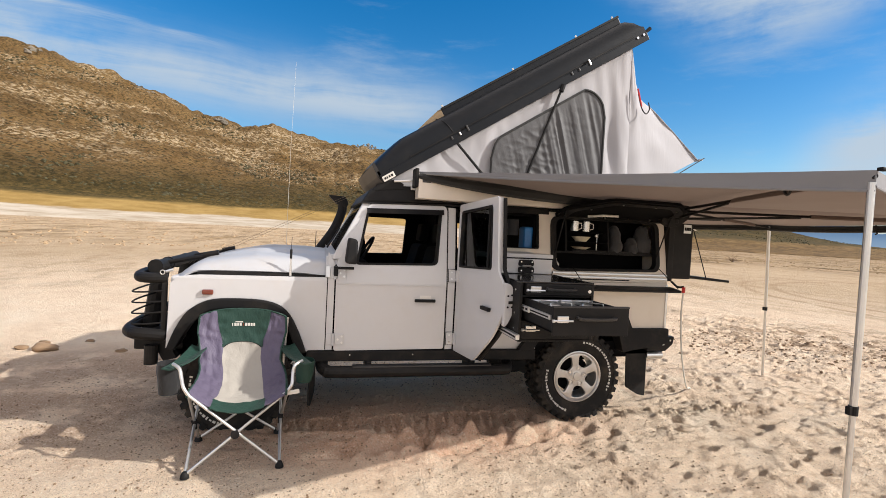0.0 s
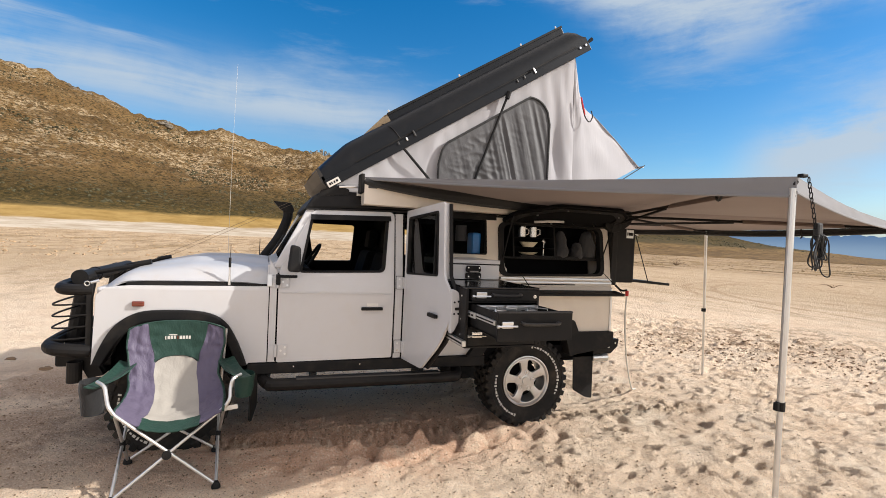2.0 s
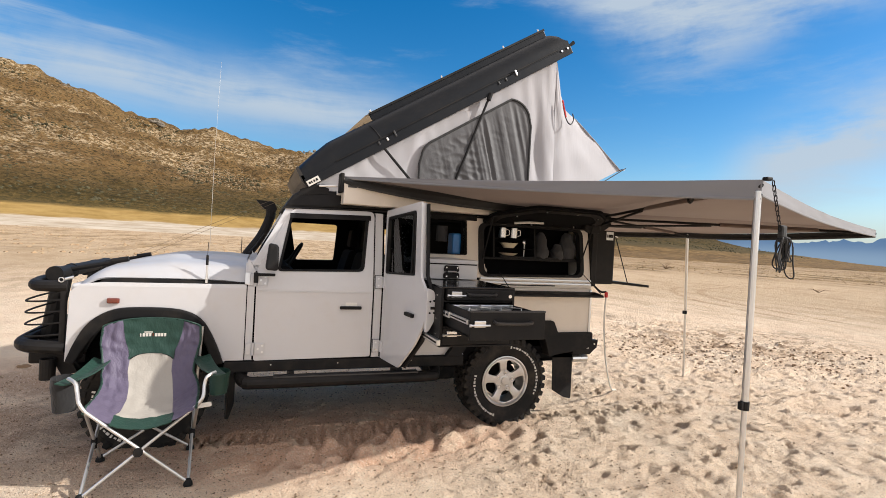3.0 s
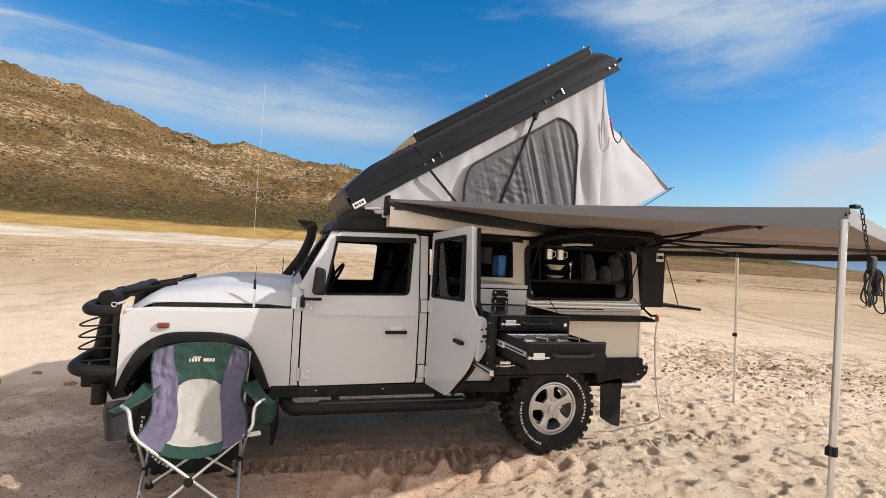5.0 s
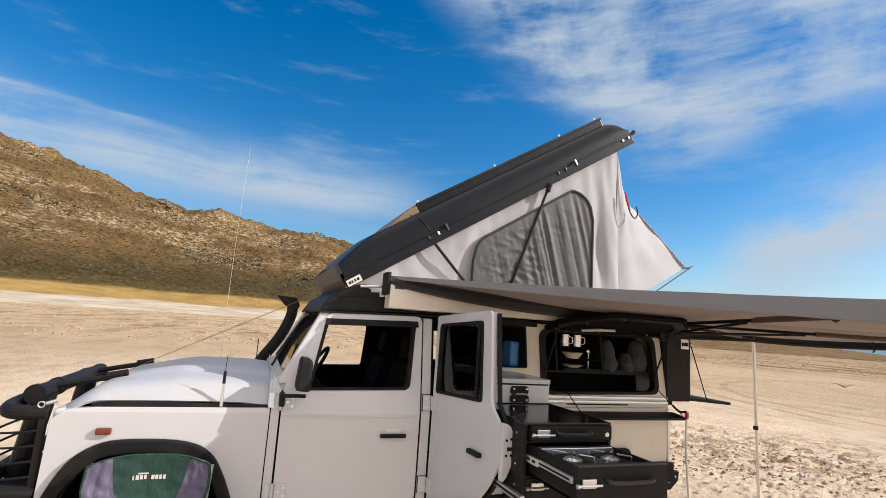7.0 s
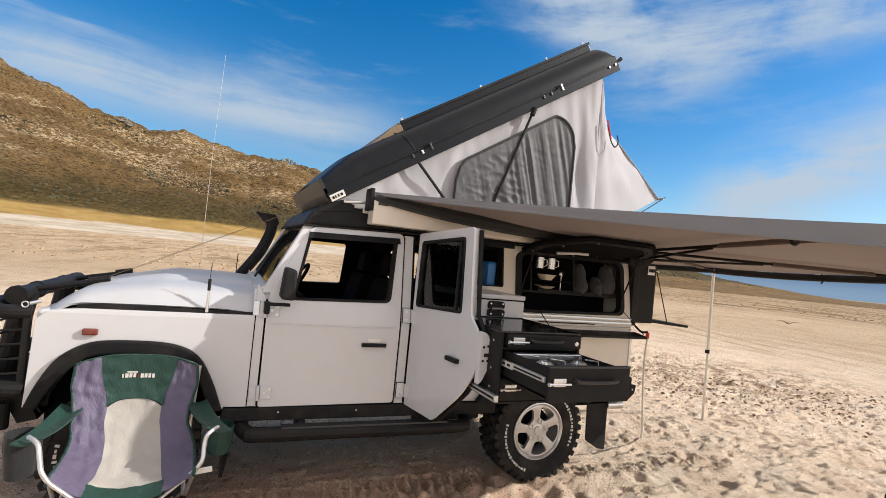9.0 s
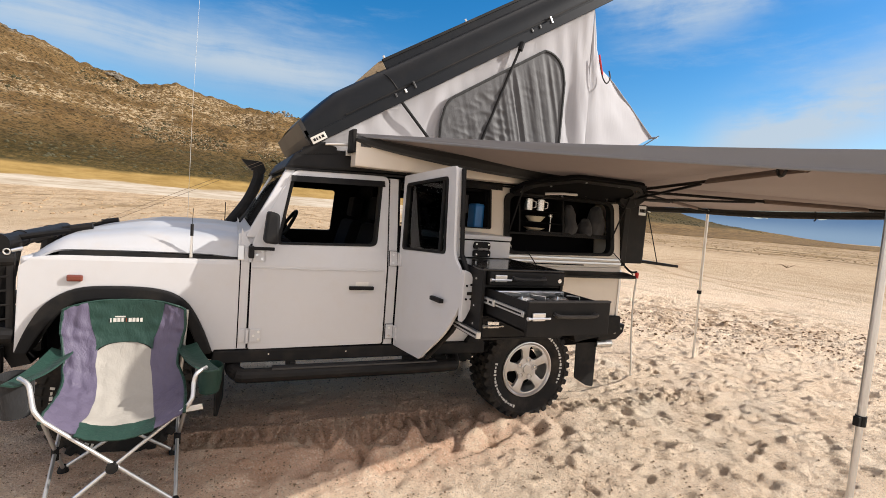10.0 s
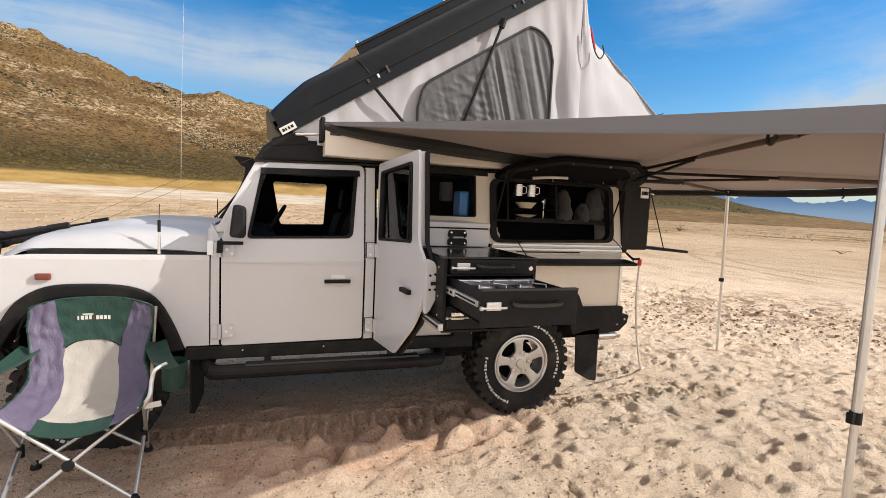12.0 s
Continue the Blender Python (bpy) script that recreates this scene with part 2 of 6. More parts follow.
GLASS = glassy("clear_glass", (0.78, 0.82, 0.82))


# ---- mesh tools ----
def part(name, bm, mat, parent=None, label="", smooth=False):
    """Links a bmesh as one mesh object, under a thing or a part."""
    bmesh.ops.recalc_face_normals(bm, faces=bm.faces[:])
    me = bpy.data.meshes.new(name)
    bm.to_mesh(me)
    bm.free()
    for p in me.polygons:
        p.use_smooth = smooth
    for m in mat if isinstance(mat, (list, tuple)) else (mat,):
        me.materials.append(m)
    ob = new(name, me)
    if smooth:
        me.set_sharp_from_angle(angle=radians(38))
    if parent is not None:
        ob.parent = parent
        at, p = Vector((0, 0, 0)), parent
        while p is not None:
            at += p.location
            p = p.parent
        ob.location = -at if parent.type == "EMPTY" and parent.parent is None else (0, 0, 0)
    return tagged(ob, label)


def thing(name, at, label, category, group=""):
    e = new(name)
    e.location = at
    e.empty_display_size = 0.1
    return tagged(e, label, category, group)


def bevel(bm, w, seg=2, angle=30):
    es = [e for e in bm.edges if len(e.link_faces) == 2 and e.calc_face_angle(0) > radians(angle)]
    bmesh.ops.bevel(bm, geom=es, offset=w, segments=seg, affect="EDGES", profile=0.6, clamp_overlap=True)
    return bm


def box(x0, x1, y0, y1, z0, z1, bev=0.0, bm=None, m=None):
    own = bmesh.new()
    v = [own.verts.new((x, y, z)) for x in (x0, x1) for y in (y0, y1) for z in (z0, z1)]
    for q in ((0, 1, 3, 2), (4, 6, 7, 5), (0, 4, 5, 1), (2, 3, 7, 6), (0, 2, 6, 4), (1, 5, 7, 3)):
        own.faces.new([v[i] for i in q])
    bmesh.ops.recalc_face_normals(own, faces=own.faces[:])
    if bev:
        bevel(own, bev)
    if m is not None:
        own.transform(m)
    return join(bm, own)


def join(bm, own):
    if bm is None:
        return own
    tmp = bpy.data.meshes.new("tmp")
    own.to_mesh(tmp)
    own.free()
    bm.from_mesh(tmp)
    bpy.data.meshes.remove(tmp)
    return bm


def rounded(pts, r, n=4):
    """A polygon with its corners rounded; r is one radius or one a corner."""
    out = []
    k = len(pts)
    for i, p in enumerate(pts):
        rad = r[i] if isinstance(r, (list, tuple)) else r
        p, a, b = Vector(p), Vector(pts[i - 1]), Vector(pts[(i + 1) % k])
        da, db = a - p, b - p
        cut = min(rad, da.length * 0.49, db.length * 0.49)
        if cut < 1e-4:
            out.append(tuple(p))
            continue
        s, e = p + da.normalized() * cut, p + db.normalized() * cut
        for j in range(n + 1):
            t = j / n
            out.append(tuple((1 - t) ** 2 * s + 2 * t * (1 - t) * p + t * t * e))
    return out


def plate(loops, a, b, axis="y", bev=0.0, bm=None):
    """A flat panel, from an outer loop and holes in it, that reaches from a to b along an axis. Loops are (x, z) for y, (y, z) for x, (x, y) for z."""
    put = {"y": lambda u, v, w: (u, w, v), "x": lambda u, v, w: (w, u, v), "z": lambda u, v, w: (u, v, w)}[axis]
    own = bmesh.new()
    sides = []
    for w in (a, b):
        edges, rings = [], []
        for loop in loops:
            ring = [own.verts.new(put(u, v, w)) for u, v in loop]
            rings.append(ring)
            edges += [own.edges.new((ring[i - 1], ring[i])) for i in range(len(ring))]
        if len(loops) == 1:
            own.faces.new(rings[0])
        else:
            bmesh.ops.triangle_fill(own, use_beauty=True, edges=edges)
        sides.append(rings)
    for ra, rb in zip(*sides):
        for i in range(len(ra)):
            own.faces.new((ra[i - 1], ra[i], rb[i], rb[i - 1]))
    bmesh.ops.recalc_face_normals(own, faces=own.faces[:])
    if bev:
        bmesh.ops.dissolve_limit(own, angle_limit=0.01, verts=own.verts[:], edges=own.edges[:])
        bevel(own, bev, 2, 50)
    return join(bm, own)


def tube(pts, r, seg=10, bm=None, closed=False, cap=True, flatten=1.0):
    """A round bar along a line of points; r is one radius or one a point."""
    own = bmesh.new()
    pts = [Vector(p) for p in pts]
    k = len(pts)
    rings, side = [], None
    for i, p in enumerate(pts):
        a = pts[i - 1] if (i or closed) else p
        b = pts[(i + 1) % k] if (i < k - 1 or closed) else p
        d = (b - a).normalized()
        if side is None:
            side = d.orthogonal().normalized()
        side = (side - d * side.dot(d)).normalized()
        over = d.cross(side)
        rad = r[i] if isinstance(r, (list, tuple)) else r
        rings.append([own.verts.new(p + rad * (math.cos(t) * side + flatten * math.sin(t) * over)) for t in (2 * math.pi * j / seg for j in range(seg))])
    for i in range(k if closed else k - 1):
        ra, rb = rings[i], rings[(i + 1) % k]
        for j in range(seg):
            own.faces.new((ra[j], ra[(j + 1) % seg], rb[(j + 1) % seg], rb[j]))
    if cap and not closed:
        own.faces.new(rings[0]), own.faces.new(rings[-1])
    return join(bm, own)


def smooth_line(pts, n=6, closed=False):
    """Points along a soft curve through the given ones."""
    p = [Vector(q) for q in pts]
    k, out = len(p), []
    for i in range(k if closed else k - 1):
        a, b, c, d = p[i - 1] if (i or closed) else p[0], p[i], p[(i + 1) % k], p[(i + 2) % k] if (i + 2 < k or closed) else p[-1]
        for j in range(n):
            t = j / n
            out.append(0.5 * (2 * b + (c - a) * t + (2 * a - 5 * b + 4 * c - d) * t * t + (3 * b - a - 3 * c + d) * t**3))
    if not closed:
        out.append(p[-1])
    return out


def lathe(profile, seg, at, axis="y", bm=None, cap=True):
    """Turns (radius, along) points round an axis through at."""
    own = bmesh.new()
    rings = []
    for r, w in profile:
        ring = []
        for j in range(seg):
            t = 2 * math.pi * j / seg
            c, s = r * math.cos(t), r * math.sin(t)
            ring.append(own.verts.new({"y": (c, w, s), "z": (c, s, w), "x": (w, c, s)}[axis]))
        rings.append(ring)
    for ra, rb in zip(rings, rings[1:]):
        for j in range(seg):
            own.faces.new((ra[j], ra[(j + 1) % seg], rb[(j + 1) % seg], rb[j]))
    if cap and profile[0][0] > 1e-4:
        own.faces.new(rings[0])
    if cap and profile[-1][0] > 1e-4:
        own.faces.new(rings[-1])
    bmesh.ops.remove_doubles(own, verts=own.verts[:], dist=1e-5)
    own.transform(Matrix.Translation(at))
    return join(bm, own)


def grid(fn, nu, nv, bm=None, thick=0.0):
    """A sheet from fn(u, v), with u and v from 0 to 1; thick gives it a second side."""
    own = bmesh.new()
    rows = [[own.verts.new(fn(i / nu, j / nv)) for j in range(nv + 1)] for i in range(nu + 1)]
    for i in range(nu):
        for j in range(nv):
            own.faces.new((rows[i][j], rows[i + 1][j], rows[i + 1][j + 1], rows[i][j + 1]))
    if thick:
        bmesh.ops.recalc_face_normals(own, faces=own.faces[:])
        bmesh.ops.solidify(own, geom=own.faces[:], thickness=thick)
    return join(bm, own)


def wob(x, y, z, s=1.0):
    return noise.noise((x * s, y * s, z * s))


def moved(bm, m):
    bm.transform(m)
    return bm


# ---- ground, hills and distance ----
HX, HY = -2.2, -3.8                    # where the view's bearings start


def right_of(n, pos, a, b):
    """One where the bearing from the view lies well to the right, nought to the left."""
    s = n.add("ShaderNodeSeparateXYZ")
    n.link(pos, s.inputs[0])
    bearing = n.math("ARCTAN2", n.math("SUBTRACT", s.outputs[0], HX), n.math("SUBTRACT", s.outputs[1], HY))
    return n.step(bearing, radians(a), radians(b)), s


def away(n, pos, x, y):
    far = n.add("ShaderNodeVectorMath")
    far.operation = "DISTANCE"
    n.link(pos, far.inputs[0])
    far.inputs[1].default_value = (x, y, 0)
    return far.outputs["Value"]


def sand_material():
    m = bpy.data.materials.new("desert_sand")
    m.use_nodes = True
    n = Nodes(m.node_tree)
    pos = n.add("ShaderNodeNewGeometry").outputs["Position"]
    big, mid, fine = n.noise(pos, 0.05, 4, 0.6), n.noise(pos, 1.3, 6, 0.65), n.noise(pos, 60, 4, 0.75)
    right, sep3 = right_of(n, pos, 12, 34)
    col = n.ramp(mid, [(0.25, (0.79, 0.585, 0.41)), (0.50, (0.94, 0.745, 0.55)), (0.8, (0.97, 0.835, 0.66))])
    # damp reddish soil turned up by wheels and feet; also tints the shade warmer
    turned = n.math("MULTIPLY", n.math("SUBTRACT", 1.0, n.step(away(n, n.mapped(pos, (0.42, 1, 0)), -0.65, -0.02), 0.35, 1.0)), n.step(n.noise(pos, 2.3, 6, 0.7), 0.30, 0.52))
    col = n.mix(n.math("MULTIPLY", turned, 0.75), col, (0.74, 0.42, 0.27))
    # brown soil patch; it also paints in shade where the vehicle's shadow falls
    shaded_soil = n.math("MULTIPLY", n.math("SUBTRACT", 1.0, n.step(away(n, n.mapped(pos, (0.75, 1, 0)), -3.30, 1.1), 0.8, 2.3)), n.step(n.noise(n.mapped(pos, at=(4, 9, 0)), 1.9, 7, 0.72), 0.36, 0.56))
    col = n.mix(n.math("MULTIPLY", shaded_soil, 0.70), col, (0.40, 0.25, 0.165))
    col = n.mix(n.math("MULTIPLY", n.step(fine, 0.52, 0.70), 0.42), col, (0.42, 0.25, 0.145))
    col = n.mix(n.math("MULTIPLY", n.step(n.noise(pos, 105, 3, 0.65), 0.55, 0.62), 0.45), col, (0.22, 0.12, 0.07))
    col = n.mix(n.math("MULTIPLY", n.step(n.noise(n.mapped(pos, at=(7, 3, 1)), 85, 3, 0.65), 0.55, 0.63), 0.6), col, (0.98, 0.88, 0.73))
    d = away(n, pos, HX, HY)
    # darker gritty drifts over the plain, drawn out away from the vehicle
    drift = n.math("MULTIPLY", n.step(d, 9, 16), n.step(n.noise(n.mapped(pos, (1, 0.40, 1), (0, 0, 20)), 0.75, 9, 0.78), 0.46, 0.62))
    col = n.mix(n.math("MULTIPLY", n.step(d, 7, 26), 0.80), col, (0.41, 0.295, 0.175))
    col = n.mix(n.math("MULTIPLY", drift, 0.50), col, (0.34, 0.225, 0.125))
    # a dug-up dark patch behind the vehicle
    dug = n.math("MULTIPLY", n.math("SUBTRACT", 1.0, n.step(away(n, n.mapped(pos, (0.55, 1, 0), (0, 0, 28)), 1.79, 4.36), 0.5, 2.3)), n.step(n.noise(pos, 3.1, 8, 0.75), 0.47, 0.56))
    col = n.mix(n.math("MULTIPLY", dug, 0.75), col, (0.25, 0.155, 0.085))
    # a stony belt that widens to the right, then a pale salt-washed strip on the left
    fade = n.math("SUBTRACT", 1.0, n.math("MULTIPLY", n.step(d, 150, 178), n.math("SUBTRACT", 1.0, right)))
    speck = n.step(n.noise(n.mapped(pos, (0.8, 0.22, 1), (0, 0, 12)), 0.42, 10, 0.80), 0.47, 0.57)
    near_edge = n.math("ADD", n.math("MULTIPLY", n.step(d, 26, 48), n.math("SUBTRACT", 1.0, right)), n.math("MULTIPLY", n.step(d, 38, 58), right))
    stony = n.math("MULTIPLY", n.math("MULTIPLY", near_edge, fade), n.math("ADD", n.math("MULTIPLY", speck, 0.70), n.math("MULTIPLY", right, 0.38)))
    col = n.mix(stony, col, n.ramp(n.noise(n.mapped(pos, (1, 0.3, 1)), 0.5, 9, 0.8), [(0.42, (0.070, 0.043, 0.017)), (0.51, (0.20, 0.125, 0.050)), (0.64, (0.40, 0.28, 0.14))]))
    pale = n.math("MULTIPLY", n.math("MULTIPLY", n.step(d, 150, 178), n.math("SUBTRACT", 1.0, right)), n.step(big, 0.30, 0.50))
    col = n.mix(n.math("MULTIPLY", pale, 0.85), col, (0.50, 0.43, 0.335))
    # wheel tracks that sweep off over the plain
    for cx, cy, rad in ((23.93, 4.73, 11.28), (23.93, 4.73, 12.4)):
        line = n.math("ABSOLUTE", n.math("SUBTRACT", away(n, pos, cx, cy), rad))
        broken = n.step(n.noise(pos, 1.1, 5, 0.7), 0.36, 0.52)
        on = n.math("MULTIPLY", n.math("SUBTRACT", 1.0, n.step(line, 0.10, 0.20)), n.math("MULTIPLY", n.math("MULTIPLY", n.step(sep3.outputs[1], 3.5, 5.5), n.step(sep3.outputs[0], 9.5, 11.5)), broken))
        col = n.mix(n.math("MULTIPLY", on, 0.6), col, (0.36, 0.24, 0.14))
    b = n.add("ShaderNodeBsdfPrincipled")
    n.link(col, b.inputs["Base Color"])
    b.inputs["Roughness"].default_value = 0.95
    b.inputs["Specular IOR Level"].default_value = 0.15
    r = n.add("ShaderNodeBump")
    r.inputs["Strength"].default_value, r.inputs["Distance"].default_value = 1.0, 0.05
    n.link(n.math("ADD", n.noise(pos, 13, 9, 0.80), n.math("MULTIPLY", fine, 0.75)), r.inputs["Height"])
    n.link(r.outputs[0], b.inputs["Normal"])
    n.link(b.outputs[0], n.add("ShaderNodeOutputMaterial").inputs[0])
    return m


def graded(lo, hi, step, grow, end):
    """Even steps from lo to hi, then ever longer ones out to the end on both sides."""
    mid = list(np.arange(lo, hi, step))
    out, s, v = [], step, mid[-1]
    while v < end:
        s *= grow
        v += s
        out.append(v)
    back, s, v = [], step, lo
    while v > -end:
        s *= grow
        v -= s
        back.append(v)
    return np.array(back[::-1] + mid + out)


def lattice(X, Y, wl, seed):
    """Soft random lumps of one wavelength, from -1 to 1."""
    table = np.random.default_rng(seed + 500).uniform(-1, 1, (256, 256))
    u, v = X / wl, Y / wl
    i, j = np.floor(u).astype(int), np.floor(v).astype(int)
    a, b = u - i, v - j
    a, b = a * a * (3 - 2 * a), b * b * (3 - 2 * b)
    g = lambda p, q: table[p % 256, q % 256]
    return (g(i, j) * (1 - a) + g(i + 1, j) * a) * (1 - b) + (g(i, j + 1) * (1 - a) + g(i + 1, j + 1) * a) * b


def ground_height():
    """The sheet's grid, with ripples, scuffed footprints and tyre tracks near the vehicle."""
    rng = np.random.default_rng(7)
    xs, ys = graded(-5.4, 7.0, 0.022, 1.085, 4600), graded(-3.2, 5.0, 0.022, 1.085, 4600)
    X, Y = np.meshgrid(xs, ys, indexing="ij")
    cell = np.maximum(np.gradient(xs)[:, None], np.gradient(ys)[None, :])
    Z = np.zeros_like(X)
    trod = np.clip((X * 0.75 - Y * 0.10 + 0.9) / 1.6, 0.0, 1.0)
    # wind and feet have drawn the sand out in one direction
    for k, (amp, wl, calm) in enumerate(((0.020, 1.9, 1.0), (0.012, 0.62, 0.6), (0.016, 0.36, 0.22), (0.017, 0.20, 0.25), (0.015, 0.125, 0.32), (0.010, 0.07, 0.6))):
        for way in (-34 + 7 * k, -14 - 6 * k):
            a = radians(way)
            P, Q = X * math.cos(a) + Y * math.sin(a), -X * math.sin(a) + Y * math.cos(a)
            Z += 0.7 * amp * lattice(P + 3.7 * k, Q * 1.9 - 2.1 * k, wl, 20 + k + way) * (calm + (1 - calm) * trod) * np.clip((0.8 * wl - cell) / (0.5 * wl), 0, 1)
    grit = rng.normal(0, 1, Z.shape)
    grit = (grit + np.roll(grit, 1, 0) + np.roll(grit, 1, 1) + np.roll(grit, (1, 1), (0, 1))) / 2
    Z += 0.0032 * grit * np.clip((0.075 - cell) / 0.035, 0, 1)

    def dent(cx, cy, a, rl, rw, deep):
        i0, i1 = np.searchsorted(xs, (cx - 3 * rl, cx + 3 * rl))
        j0, j1 = np.searchsorted(ys, (cy - 3 * rl, cy + 3 * rl))
        x, y = X[i0:i1, j0:j1] - cx, Y[i0:i1, j0:j1] - cy
        u, v = (x * math.cos(a) + y * math.sin(a)) / rl, (-x * math.sin(a) + y * math.cos(a)) / rw
        q = u * u + v * v
        Z[i0:i1, j0:j1] += deep * (-np.exp(-q ** 1.5 * 1.2) + 0.5 * np.exp(-((np.sqrt(q) - 1.35) ** 2) * 5) * (1 + 0.6 * u))

    for _ in range(5200):
        cx, cy = rng.uniform(-1.5, 9), rng.uniform(-3.6, 6.5)
        if rng.random() > np.clip((cx * 0.75 - cy * 0.10 + 0.9) / 1.8, 0.05, 1) or (-0.6 < cx < 1.0 and 0 < cy < 1.7):
            continue
        dent(cx, cy, rng.normal(-0.5, 0.6), rng.uniform(0.045, 0.115), rng.uniform(0.024, 0.044), rng.uniform(0.009, 0.022))
    for _ in range(500):
        dent(rng.uniform(-6, 0), rng.uniform(-3.5, 3), rng.uniform(0, 3.14), rng.uniform(0.05, 0.13), rng.uniform(0.04, 0.08), rng.uniform(0.002, 0.008))
    # churned sand thrown up beside the track
    for _ in range(150):
        t = rng.random()
        dent(-1.95 + 1.95 * t + rng.normal(0, 0.16), -0.42 + 0.22 * t + rng.normal(0, 0.13), rng.normal(0.5, 0.5), rng.uniform(0.09, 0.22), rng.uniform(0.055, 0.10), -rng.uniform(0.008, 0.026))

    def tread(mid, half, x0, x1, pitch):
        """A lugged tyre print along y = mid(x)."""
        v = (Y - mid) / half
        on = np.exp(-v ** 6) * (X > x0) * (X < x1)
        lug = np.sign(np.sin(X * 2 * math.pi / pitch + np.sign(v) * 1.5 + v * 2.2)) * np.clip(np.abs(v) * 6, 0, 1)
        return on * (-0.018 + 0.026 * lug) + 0.010 * np.exp(-((np.abs(v) - 1.25) / 0.2) ** 2) * (X > x0) * (X < x1)

    Z += tread(0.065 + 0.03 * (X + 2.0) + 0.02 * np.sin(X * 1.3), 0.115, -2.6, -0.35, 0.085)
    Z += 0.6 * tread(0.05 - 0.06 * (X - 0.3), 0.12, 0.30, 2.0, 0.075)
    # a thin scored line away from the rear wheel
    Z -= 0.014 * np.exp(-((Y + 0.375 + 0.465 * X + 0.02 * np.sin(X * 5)) / 0.018) ** 2) * (X > -0.2) * (X < 2.4)
    # the sand sits up round the wheels
    for cx, cy in ((0, 0.14), (0, 1.52), (-2.83, 0.14), (-2.83, 1.52)):
        q = ((X - cx) / 0.33) ** 2 + ((Y - cy) / 0.24) ** 2
        Z += 0.02 * np.exp(-q)
    return xs, ys, X, Y, Z + 0.024


def sheet(name, X, Y, Z, mat):
    nu, nv = X.shape
    idx = np.arange(nu * nv).reshape(nu, nv)
    quads = np.stack([idx[:-1, :-1], idx[1:, :-1], idx[1:, 1:], idx[:-1, 1:]], -1).reshape(-1, 4)
    me = bpy.data.meshes.new(name)
    me.vertices.add(nu * nv)
    me.vertices.foreach_set("co", np.stack([X, Y, Z], -1).astype(np.float32).ravel())
    me.loops.add(quads.size)
    me.loops.foreach_set("vertex_index", quads.ravel().astype(np.int32))
    me.polygons.add(len(quads))
    me.polygons.foreach_set("loop_start", np.arange(0, quads.size, 4, dtype=np.int32))
    me.polygons.foreach_set("use_smooth", np.ones(len(quads), bool))
    me.update(calc_edges=True)
    me.materials.append(mat)
    return new(name, me)


SAND = sand_material()
gxs, gys, GX, GY, GZ = ground_height()
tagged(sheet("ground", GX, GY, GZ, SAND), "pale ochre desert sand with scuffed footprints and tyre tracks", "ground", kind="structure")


def ground_z(x, y):
    i, j = min(np.searchsorted(gxs, x), len(gxs) - 1), min(np.searchsorted(gys, y), len(gys) - 1)
    return float(GZ[i, j])


